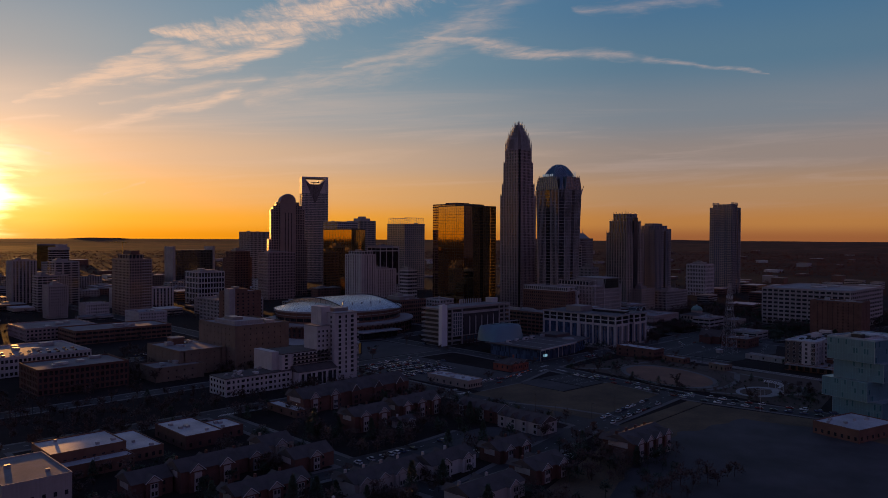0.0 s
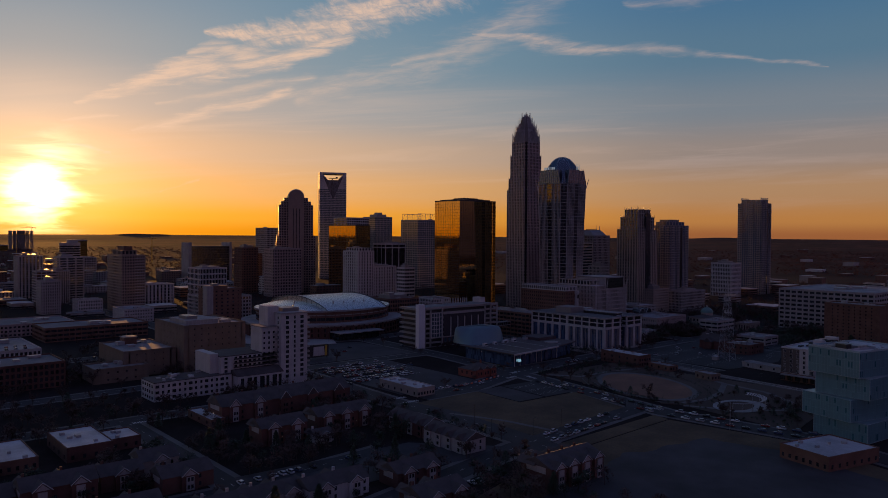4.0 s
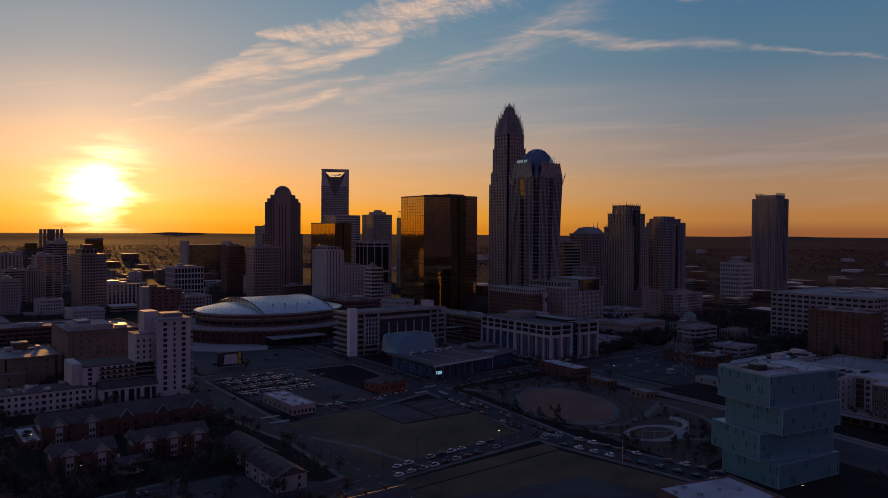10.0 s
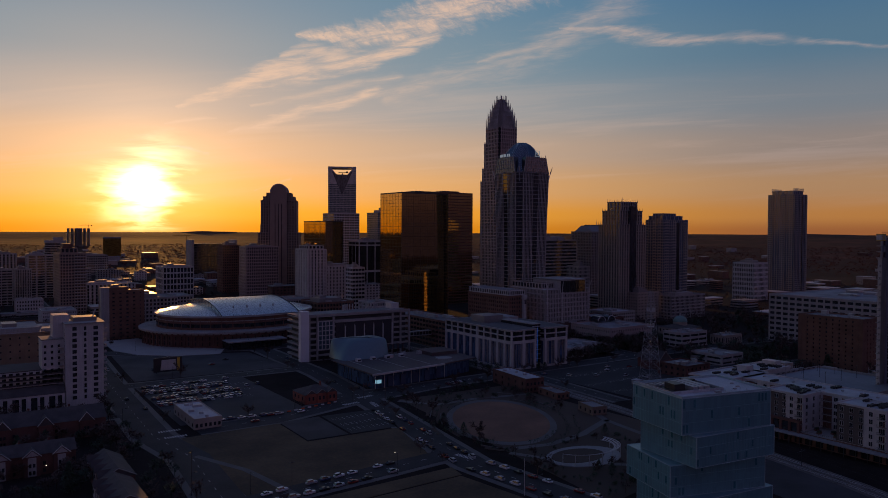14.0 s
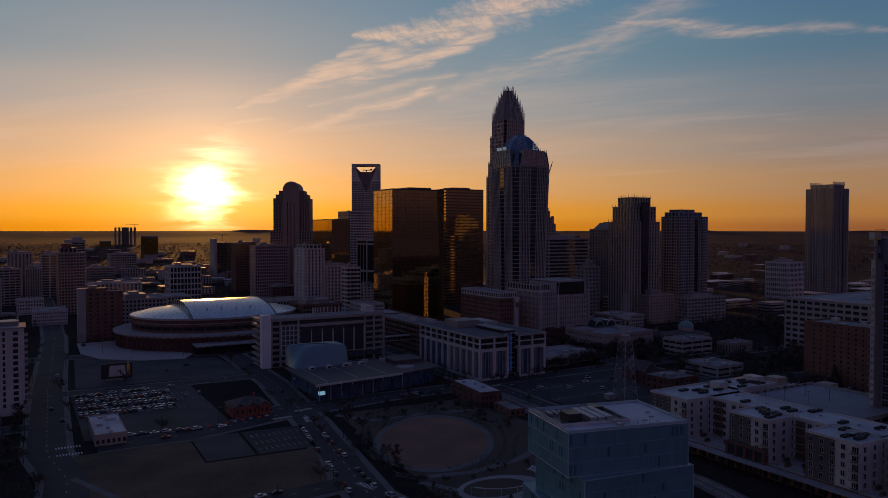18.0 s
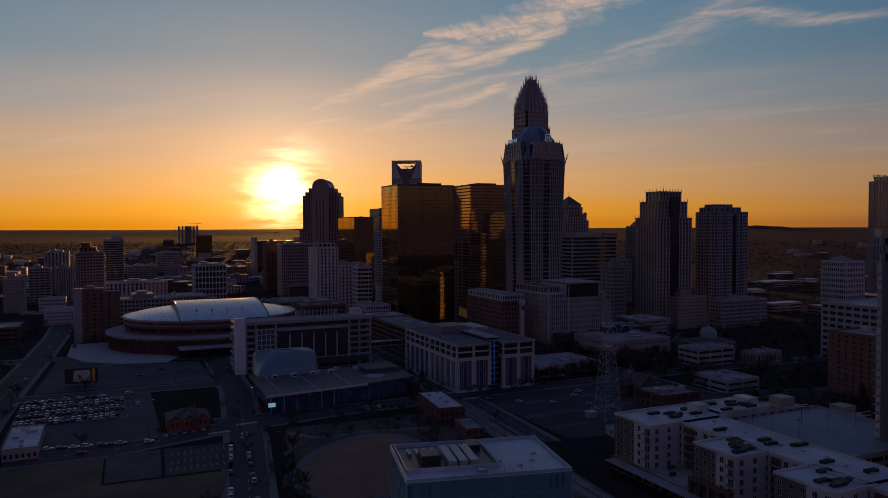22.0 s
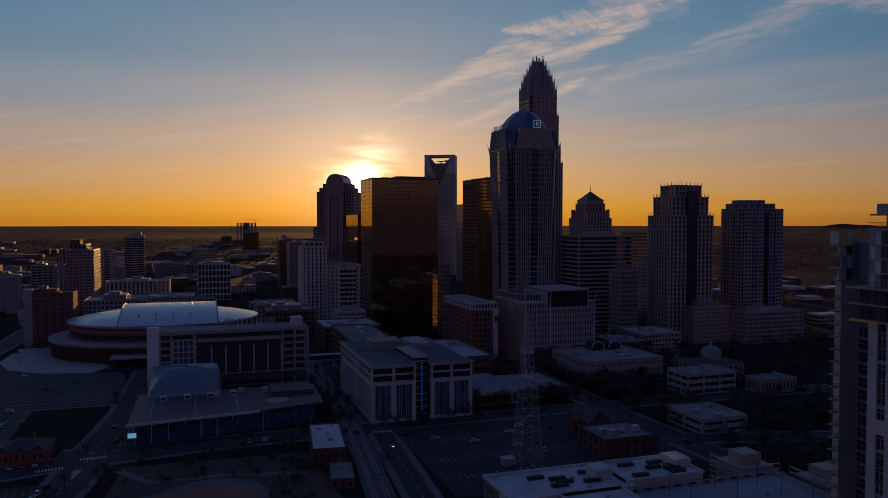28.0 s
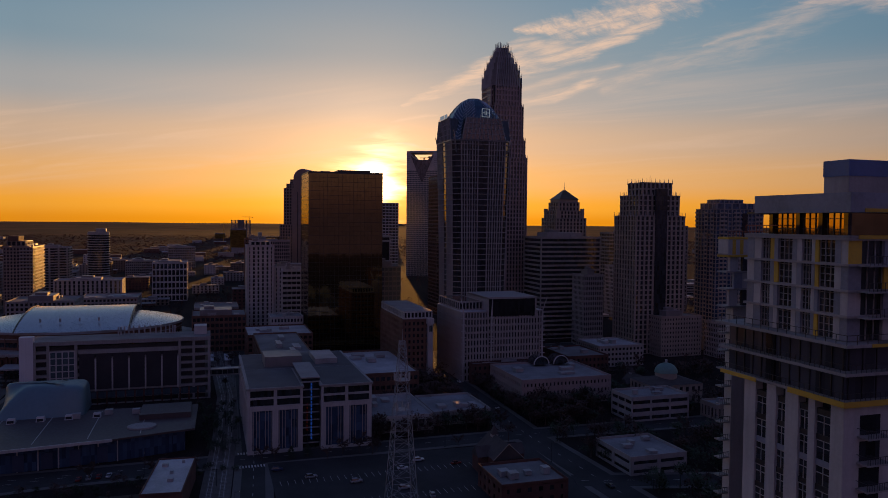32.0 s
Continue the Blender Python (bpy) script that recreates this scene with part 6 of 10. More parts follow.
def library():
    """Low library with a broad sloping roof and a curved theatre shell."""
    t = thing("library", (220, 432, 0), "glazed library under a broad flat roof with skylights", "library")
    ring = [(177, 404), (236, 412), (268, 420), (269, 464), (178, 466)]
    inner = [(180, 408), (235, 415), (264, 423), (265, 460), (181, 462)]
    part("glass_wall", Mesh().prism(inner, 0, 9.2), GLASSB, t)
    part("roof_slab", Mesh().prism(ring, 9.4, 10.2), surface_once("grey_metal_roof", (0.075, 0.058, 0.060), rough=0.6, scale=0.2), t)
    part("roof_edge", Mesh().prism([(176.6, 403.6), (236, 411.5), (236, 412.3), (176.6, 404.4)], 9.2, 10.35), WHITE, t)
    for i in range(9):
        x, y = 180 + i * 7.2, 407 + i * 1.0
        part("column", Mesh().tube((x, y, 0), (x, y, 9.3), 0.25, k=8), WHITE, t)
    for i in range(5):
        part("blue_panel", Mesh().box(190 + i * 10, 194 + i * 10, 408.2 + i * 1.3, 408.6 + i * 1.3, 0.5, 7), surface_once("blue_panel", (0.04, 0.055, 0.10)), t)
    # theatre: a leaning shell, steep at one end
    m = Mesh()
    k = 40
    prof = [(10.0, 1.0), (14, 1.0), (18, 0.997), (20.6, 0.988), (22.0, 0.965), (22.8, 0.92), (23.4, 0.7), (23.8, 0.05)]
    for z, s in prof:
        x0, x1 = 182, 219.5 - (z - 10) * 0.05
        y0, y1 = 455 + (z - 10) * 0.25, 481 - (z - 10) * 0.2
        for i in range(k):
            a = 2 * math.pi * i / k
            px, py = math.cos(a), math.sin(a)
            e = (abs(px) ** 9.0 + abs(py) ** 9.0) ** (-1 / 9.0)
            lean = 11 * ((z - 10) / 13.8) ** 1.3 * max(0.0, -(px + py) / 1.414) ** 1.5
            m.v.append(((x0 + x1) / 2 + (x1 - x0) / 2 * px * e * s + lean, (y0 + y1) / 2 + (y1 - y0) / 2 * py * e * s + lean * 0.55, z))
    for j in range(len(prof) - 1):
        m.f += [(j * k + i, j * k + (i + 1) % k, (j + 1) * k + (i + 1) % k, (j + 1) * k + i) for i in range(k)]
    m.f.append(tuple((len(prof) - 1) * k + i for i in range(k)))
    part("theatre_shell", m, surface_once("zinc_shell", (0.14, 0.215, 0.245), rough=0.45, metal=0.4, scale=0.15, vary=0.12), t, "curved zinc clad theatre shell", smooth=True)
    for i in range(4):
        x, y = 189 + i * 11.5, 448 + i * 0.5
        sk = part("skylight", Mesh().prism(ring_of(x, x + 3.5, y, y + 3.5), 10.2, 12.2, ring_of(x + 0.2, x + 3.3, y + 1.2, y + 3.3)), WHITE, t)
        part("skylight_pane", Mesh().box(x + 0.5, x + 3.0, y + 0.1, y + 0.5, 10.5, 11.6), GLASS, sk)
    part("round_drum", Mesh().prism(oval(246, 428, 6, 5, 24), 0, 10.9), CONCRETE, t)
    for x, y in ((215, 450), (228, 454), (240, 452)):
        part("roof_unit", Mesh().box(x, x + 3.4, y, y + 3, 10.2, 12.4), STEEL, t)
    part("upper_roof", Mesh().prism([(244, 440), (266, 440), (266, 460), (244, 460)], 10.2, 12.6), surface_once("grey_metal_roof", (0.15, 0.155, 0.165)), t)
    ln = Mesh()
    for i in range(4):
        ln.box(186 + i * 20, 186.3 + i * 20, 410 + i * 2.6, 462, 10.2, 10.32)
    part("roof_seam", ln, WHITE, t)


library()


def street_display():
    t = thing("street_display", (179.5, 402, 0), "lit white and blue display box on a steel post", "display")
    part("post", Mesh().tube((179.5, 402, 0), (179.5, 402, 4.6), 0.2, k=8), DARK, t)
    part("housing", Mesh().box(177.6, 181.4, 401.4, 402.8, 4.6, 7.2), DARK, t)
    part("lit_face", Mesh().box(177.8, 181.2, 401.3, 401.39, 4.8, 7.0), glow("display_face", (0.35, 0.7, 0.9, 1), 0.5), t, "glowing pale blue face")
    part("lit_side", Mesh().box(177.5, 177.59, 401.6, 402.6, 4.8, 7.0), MATS["display_face"], t)


street_display()


def bank_block():
    """Seven-storey block with tall paired windows, a glazed notch and vertical coloured light strips."""
    t = thing("office_block", (316, 447, 0), "pale pillared block with tall blue windows and light strips", "office block")
    for xa, xb in ((289.6, 313), (321, 343.6)):
        facade(t, xa, xb, 407, 448, 0, 20.5, 2, 5, 1, WHITE, GLASSB, 0.22, 0.16, 1.0, joined=False)
        facade(t, xa, xb, 407, 448, 20.5, 28, 2, 5, 2, WHITE, GLASS, 0.12, 0.22, 1.0, joined=False)
        part("roof", Mesh().box(xa - 0.5, xb + 0.5, 406.5, 448, 28, 28.9), CONCRETE, t)
    facade(t, 289.6, 343.6, 448, 490, 0, 20.5, 6, 5, 1, WHITE, GLASSB, 0.22, 0.16, 1.0, joined=False)
    facade(t, 289.6, 343.6, 448, 490, 20.5, 28, 6, 5, 2, WHITE, GLASS, 0.12, 0.22, 1.0, joined=False)
    part("roof", Mesh().box(289.1, 344.1, 448, 490.4, 28, 28.9), CONCRETE, t)
    deck = surface_once("dark_gravel_deck", (0.11, 0.11, 0.115), rough=0.9, scale=0.3, vary=0.3)
    for x0, x1, y0, y1 in ((290.4, 312.2, 407.6, 447.6), (321.8, 342.8, 407.6, 447.6), (290.4, 342.8, 448.4, 489.2)):
        part("roof_deck", Mesh().box(x0, x1, y0, y1, 28.9, 28.97), deck, t, "dark gravel roof deck")
    part("notch_glass", Mesh().box(313, 321, 412, 448, 0, 31), BLACKG, t, "dark glazed notch")
    part("notch_roof", Mesh().box(312.8, 321.2, 411.6, 448, 31, 31.5), CONCRETE, t)
    for i in range(9):
        part("notch_band", Mesh().box(312.8, 321.2, 411.4, 412, 2 + i * 3.4, 2.5 + i * 3.4), STEEL, t)
    # thin window bars
    for xa in (292, 297, 303, 308, 323, 328.5, 334, 339.5):
        for j in range(3):
            part("window_bar", Mesh().box(xa + j * 1.2, xa + j * 1.2 + 0.25, 407.6, 408.05, 2, 18.6), SIDING, t)
    for k in range(5):
        for j in range(3):
            y = 409.6 + k * 8.1 + j * 1.7
            part("window_bar", Mesh().box(290.2, 290.62, y, y + 0.25, 2, 18.6), SIDING, t)
    part("plant_room", Mesh().box(300, 318, 452, 470, 28.9, 34), GRANITE, t)
    part("plant_room", Mesh().box(325, 336, 455, 480, 28.9, 31.5), STEEL, t)
    m = Mesh()
    for i in range(16):
        m.box(316.9, 317.5, 410.6, 411.0, 4 + i * 1.6, 5.1 + i * 1.6)
    part("blue_light_strip", m, glow("blue_light", (0.05, 0.2, 1.0, 1), 0.13), t, "vertical blue light strip")
    m = Mesh()
    for i in range(8):
        m.box(315.2, 315.5, 410.9, 411.2, 8 + i * 1.6, 8.7 + i * 1.6)
    part("red_light_strip", m, glow("red_light", (1.0, 0.1, 0.05, 1), 0.05), t, "vertical red light strip")


bank_block()


def church(cx, cy, label, s=1.0):
    t = thing("church", (cx, cy, 0), label, "church")
    part("nave_wall", Mesh().box(cx - 6 * s, cx + 6 * s, cy - 10 * s, cy + 10 * s, 0, 7 * s), RED, t)
    part("nave_roof", Mesh().gable(cx - 6 * s, cx + 6 * s, cy - 10 * s, cy + 10 * s, 7 * s, 13 * s, "y"), SHINGLE, t)
    gab = Mesh()
    gab.tube((cx - 6.6 * s, cy - 10.6 * s, 7 * s), (cx, cy - 10.6 * s, 13.2 * s), 0.14, k=4).tube((cx + 6.6 * s, cy - 10.6 * s, 7 * s), (cx, cy - 10.6 * s, 13.2 * s), 0.14, k=4)
    part("gable_trim", gab, BEIGE, t)
    part("transept", Mesh().box(cx - 10 * s, cx + 10 * s, cy - 3 * s, cy + 4 * s, 0, 6.4 * s), RED, t)
    part("transept_roof", Mesh().gable(cx - 10 * s, cx + 10 * s, cy - 3 * s, cy + 4 * s, 6.4 * s, 10 * s, "x"), SHINGLE, t)
    for i in (-1, 0, 1):
        part("arched_window", Mesh().prism([(cx + i * 3.2 * s - 0.7, cy - 10 * s - 0.12), (cx + i * 3.2 * s + 0.7, cy - 10 * s - 0.12), (cx + i * 3.2 * s + 0.7, cy - 10 * s + 0.1), (cx + i * 3.2 * s - 0.7, cy - 10 * s + 0.1)], 2 * s, 5.4 * s), GLASS, t)
    part("belfry", Mesh().box(cx - 1.3, cx + 1.3, cy + 4, cy + 6.6, 10 * s, 13 * s), SIDING, t)
    part("steeple", Mesh().prism(ring_of(cx - 1.5, cx + 1.5, cy + 3.8, cy + 6.8), 13 * s, 17 * s, ring_of(cx - 0.05, cx + 0.05, cy + 5.2, cy + 5.4)), SHINGLE, t)


church(387, 362, "brick church with steep gables and a small belfry")
church(520, 470, "brick church with a pitched roof among trees", 0.8)


def bell_tower():
    t = thing("clock_tower", (408.5, 549.5, 0), "slender white clock tower with dark openings", "clock tower")
    part("shaft", Mesh().box(406.8, 410.2, 531.6, 535, 0, 36), WHITE, t)
    part("cap", Mesh().box(406.3, 410.7, 531.1, 535.5, 36, 39.5), WHITE, t)
    for i in range(2):
        part("opening", Mesh().box(407.6 + i * 1.2, 408.3 + i * 1.2, 531.0, 531.3, 31, 35), GLASS, t)


bell_tower()


def domed_hall():
    t = thing("domed_church", (522, 440, 0), "pale church with a green copper dome", "church")
    facade(t, 508, 540, 434, 458, 0, 11, 8, 6, 2, BEIGE, GLASS, 0.5, 0.5, 0.4)
    part("roof", Mesh().hip(508, 540, 434, 458, 11.05, 14.5), SHINGLE, t)
    part("drum", Mesh().prism(oval(524, 446, 6.2, 6.2, 24), 11, 16), BEIGE, t)
    m = Mesh()
    k = 24
    rings = [(6.6, 16), (6.2, 17.6), (5.1, 19.4), (3.3, 20.7), (0.9, 21.4)]
    for r, z in rings:
        m.v += [(x, y, z) for x, y in oval(524, 446, r, r, k)]
    for j in range(4):
        m.f += [(j * k + i, j * k + (i + 1) % k, (j + 1) * k + (i + 1) % k, (j + 1) * k + i) for i in range(k)]
    m.f.append(tuple(4 * k + i for i in range(k)))
    part("dome", m, COPPER, t, "green copper dome", smooth=True)
    part("lantern", Mesh().prism(oval(524, 446, 0.7, 0.7, 10), 21.3, 23.2), WHITE, t)


domed_hall()


def hall_arches():
    t = thing("glazed_vault", (474, 495, 14), "glazed vault with two white arches on a roof", "roof vault")
    for x in (466, 479):
        m = Mesh()
        for i in range(14):
            a, b = math.pi * i / 14, math.pi * (i + 1) / 14
            m.tube((x + 5 * math.cos(a), 489, 15 + 5 * math.sin(a)), (x + 5 * math.cos(b), 489, 15 + 5 * math.sin(b)), 0.35, k=5)
        part("arch", m, WHITE, t)
        v = Mesh()
        for y in (489.3, 499):
            v.v += [(x + 4.8 * math.cos(math.pi * i / 14), y, 15 + 4.8 * math.sin(math.pi * i / 14)) for i in range(15)]
        v.f = [(i, i + 15, i + 16, i + 1) for i in range(14)] + [tuple(range(14, -1, -1)), tuple(range(15, 30))]
        part("vault_glass", v, GLASS, t)


hall_arches()


def lattice_mast():
    """Radio mast of steel angle, four legs tapering, with dishes."""
    x, y = 335.5, 322
    t = thing("lattice_mast", (x, y, 0), "tapering steel lattice radio mast with antennas", "radio mast")
    H = 61

    def leg(sx, sy, z):
        w = 4.2 * (1 - z / H) + 0.9
        return (x + sx * w, y + sy * w, z)
    levels = [0]
    while levels[-1] < H:
        levels.append(min(H, levels[-1] + 5.6 * (1 - levels[-1] / H * 0.55)))
    C = ((-1, -1), (1, -1), (1, 1), (-1, 1))
    for c in C:
        part("leg", Mesh().tube(leg(*c, 0), leg(*c, H), 0.15, 0.11, 5), STEEL, t)
    for a, b in zip(levels, levels[1:]):
        m = Mesh()
        for c, d in zip(C, C[1:] + C[:1]):
            m.tube(leg(*c, a), leg(*d, b), 0.065, k=4).tube(leg(*d, a), leg(*c, b), 0.065, k=4).tube(leg(*c, b), leg(*d, b), 0.065, k=4)
        part("bracing", m, STEEL, t, kind="stuff")
    for z, r, n in ((48, 2.6, 9), (38, 2.2, 5)):
        m = Mesh()
        for i in range(n):
            a = 2 * math.pi * i / n
            m.box(x + r * math.cos(a) - 0.2, x + r * math.cos(a) + 0.2, y + r * math.sin(a) - 0.2, y + r * math.sin(a) + 0.2, z, z + 2.2)
        m.prism(oval(x, y, r + 0.2, r + 0.2, 12), z - 0.15, z)
        part("antenna_ring", m, WHITE, t)
    part("top_aerial", Mesh().tube((x, y, H), (x, y, H + 4), 0.1, 0.03, 5), STEEL, t)
    h = thing("equipment_hut", (331, 326, 0), "small grey equipment hut beside the mast", "hut")
    part("hut_wall", Mesh().box(327, 332, 326, 330, 0, 3), CONCRETE, h)
    part("hut_roof", Mesh().box(326.7, 332.3, 325.7, 330.3, 3, 3.3), ROOFW, h)


lattice_mast()



def skybridge():
    t = thing("skybridge", (289, 532, 0), "enclosed footbridge across the railway between two buildings", "footbridge")
    part("deck", Mesh().box(275, 303, 530, 535, 10.5, 11.2), CONCRETE, t)
    part("glazing", Mesh().box(275, 303, 530.2, 534.8, 11.2, 13.8), GLASS, t)
    part("roof", Mesh().box(275, 303, 529.8, 535.2, 13.8, 14.3), STEEL, t)
    for k in range(10):
        part("mullion", Mesh().box(275.5 + k * 3, 275.7 + k * 3, 530.05, 530.2, 11.2, 13.8), SIDING, t)


skybridge()


def rail_stop(x, y):
    """Two platform roofs beside the tracks."""
    t = thing("rail_platform", (x, y, 0), "railway platform with two white canopy roofs", "platform")
    part("platform_slab", Mesh().box(x - 7.5, x - 4, y - 24, y + 24, 0, 0.7), CONCRETE, t)
    part("platform_slab", Mesh().box(x + 4, x + 7.5, y - 24, y + 24, 0, 0.7), CONCRETE, t)
    for s in (-1, 1):
        r = part("canopy_roof", Mesh().prism([(x + s * 5.8 - 2.2, y - 13), (x + s * 5.8 + 2.2, y - 13), (x + s * 5.8 + 2.2, y + 13), (x + s * 5.8 - 2.2, y + 13)], 4.0, 4.3), ROOFW, t)
        for k in range(4):
            part("post", Mesh().tube((x + s * 5.8, y - 11 + k * 7, 0.7), (x + s * 5.8, y - 11 + k * 7, 4.0), 0.14, k=6), STEEL, r)


rail_stop(281, 625)


def catenary():
    for i, ((ax, ay), (bx, by)) in enumerate(zip(RAIL, RAIL[1:])):
        n = max(1, int(math.hypot(bx - ax, by - ay) / 38))
        for k in range(n):
            x, y = ax + (bx - ax) * (k + 0.5) / n, ay + (by - ay) * (k + 0.5) / n
            t = thing("catenary_pole", (x, y, 0), "slim steel pole carrying the railway wires", "pole", "catenary poles")
            part("shaft", Mesh().tube((x, y, 0), (x, y, 7.4), 0.13, 0.1, 6), DARK, t)
            part("arm", Mesh().box(x - 3.2, x + 3.2, y - 0.06, y + 0.06, 6.6, 6.75), DARK, t)
    m = Mesh()
    for (ax, ay), (bx, by) in zip(RAIL, RAIL[1:]):
        for o in (-2.3, 2.3):
            m.tube((ax + o, ay, 6.2), (bx + o, by, 6.2), 0.03, k=3)
    setting("contact_wire", m, DARK, "thin contact wires over the railway tracks", "railway", "stuff")


catenary()
# ---- near buildings ----
def glass_block():
    """Eleven storeys of teal glass in four boxes that slide and turn against one another."""
    c = (182.5, 170.5)
    base = -12.5
    t = thing("office_building", (c[0], c[1], 0), "teal blue glass office building of four shifted boxes", "office building")

    def w(u, v, turn=0.0):
        a = radians(base + turn)
        return (c[0] + u * math.cos(a) - v * math.sin(a), c[1] + u * math.sin(a) + v * math.cos(a))

    # z0, z1, turn, u0, u1, v0, v1, storeys
    boxes = [(0, 9.5, 5, -19.3, 19.3, -15.4, 11.0, 2), (9.5, 20.4, -4, -21.0, 17.8, -12.4, 14.4, 3), (20.5, 31.0, 5, -17.3, 19.9, -15.2, 11.5, 3), (31.0, 43.5, 0, -19.3, 19.3, -13.4, 13.4, 3)]
    frame_mat = surface_once("pale_teal_frame", (0.30, 0.42, 0.45), rough=0.5)
    joint_mat = surface_once("teal_joint", (0.16, 0.34, 0.38), rough=0.4)
    sash = surface_once("dark_sash", (0.06, 0.17, 0.20), rough=0.2)
    rnd = random.Random(3)
    for z0, z1, turn, u0, u1, v0, v1, n in boxes:
        ring = [w(u0, v0, turn), w(u1, v0, turn), w(u1, v1, turn), w(u0, v1, turn)]
        b = part("glass_box", Mesh().prism(ring, z0 + 0.05, z1), TEAL, t, "teal glazed storeys")
        corners = ring + ring[:1]
        for p in ring:
            part("corner_trim", Mesh().box(p[0] - 0.12, p[0] + 0.12, p[1] - 0.12, p[1] + 0.12, z0 + 0.05, z1 + 0.08, rot=base + turn), frame_mat, b)
        e = Mesh()
        for p, q in zip(corners, corners[1:]):
            e.tube((p[0], p[1], z1), (q[0], q[1], z1), 0.13, k=4).tube((p[0], p[1], z0 + 0.2), (q[0], q[1], z0 + 0.2), 0.09, k=4)
        part("box_edge", e, frame_mat, b)
        fh = (z1 - z0) / n
        for k in range(1, n):
            m = Mesh()
            for p, q in zip(corners[:2] + corners[3:4], (corners[1], corners[2], corners[4])):
                m.tube((p[0], p[1], z0 + fh * k), (q[0], q[1], z0 + fh * k), 0.06, k=4)
            part("floor_line", m, joint_mat, b)
        for (ua, va), (ub, vb), nn, nrm in (((u0, v0), (u1, v0), 26, (0, -1)), ((u0, v1), (u0, v0), 18, (-1, 0)), ((u1, v0), (u1, v1), 18, (1, 0))):
            j = Mesh()
            for i in range(1, nn):
                x, y = w(ua + (ub - ua) * i / nn, va + (vb - va) * i / nn, turn)
                j.box(x - 0.04, x + 0.04, y - 0.06, y + 0.06, z0 + 0.2, z1 - 0.1, rot=base + turn)
            part("joint_grid", j, joint_mat, b, kind="stuff")
            for k in range(n):
                for i in range(nn):
                    if rnd.random() < 0.12:
                        a, d = (i + 0.15) / nn, (i + 0.72) / nn
                        p = w(ua + (ub - ua) * a + nrm[0] * 0.07, va + (vb - va) * a + nrm[1] * 0.07, turn)
                        q = w(ua + (ub - ua) * d + nrm[0] * 0.07, va + (vb - va) * d + nrm[1] * 0.07, turn)
                        h0 = z0 + fh * k + 0.8
                        h1 = h0 + fh * 0.66
                        part("window", Mesh().poly([(p[0], p[1], h0), (q[0], q[1], h0), (q[0], q[1], h1), (p[0], p[1], h1)]), sash, b)
    z = 43.5
    u0, u1, v0, v1 = boxes[3][3:7]
    part("roof", Mesh().prism([w(u0 + 0.4, v0 + 0.4), w(u1 - 0.4, v0 + 0.4), w(u1 - 0.4, v1 - 0.4), w(u0 + 0.4, v1 - 0.4)], z - 0.3, z + 0.05), ROOFW, t)

    def unit(name, ua, ub, va, vb, za, zb, mat):
        part(name, Mesh().prism([w(ua, va), w(ub, va), w(ub, vb), w(ua, vb)], za, zb), mat, t)
    for a in ((u0, u1, v0, v0 + 0.3), (u0, u1, v1 - 0.3, v1), (u0, u0 + 0.3, v0 + 0.3, v1 - 0.3), (u1 - 0.3, u1, v0 + 0.3, v1 - 0.3)):
        unit("parapet", *a, z, z + 0.8, frame_mat)
    unit("plant_well", -18.2, 3.5, -7, 12, z + 0.05, z + 0.2, DARK)
    unit("well_wall", -18.5, -18.2, -7, 12, z + 0.05, z + 1.0, ROOFW)
    unit("well_wall", -18.5, 3.5, -7.3, -7, z + 0.05, z + 1.0, ROOFW)
    unit("cooling_unit", -14, -9.5, -3, 2.5, z + 0.2, z + 2.4, DARK)
    for i in range(3):
        unit("louvre_bank", -8 + i * 2.6, -6 + i * 2.6, -5.4, 7.4, z + 0.2, z + 1.6, STEEL)
    for i in range(8):
        unit("duct", -16 + i * 2, -15.2 + i * 2, 4.5, 8.5, z + 0.2, z + 0.9, STEEL)
    unit("well_wall", 3.5, 3.8, -7.3, 12, z + 0.05, z + 0.9, STEEL)
    unit("cooling_unit", -1.5, 2.5, 6, 10, z + 0.2, z + 1.5, DARK)
    unit("roof_hatch", -2, 0, -10.5, -9, z + 0.05, z + 0.7, STEEL)
    for u, v in ((8, -8), (12, -5), (4, -4), (14, 0)):
        unit("roof_drain", u, u + 1.2, v, v + 0.8, z + 0.05, z + 0.4, PALE)
    for i in range(7):
        x, y = w(-3 + i * 2.2, -11.5 + (i % 3) * 0.4)
        part("vent_pipe", Mesh().tube((x, y, z), (x, y, z + 1.1 + (i % 2) * 0.5), 0.08, k=6), STEEL, t)


glass_block()


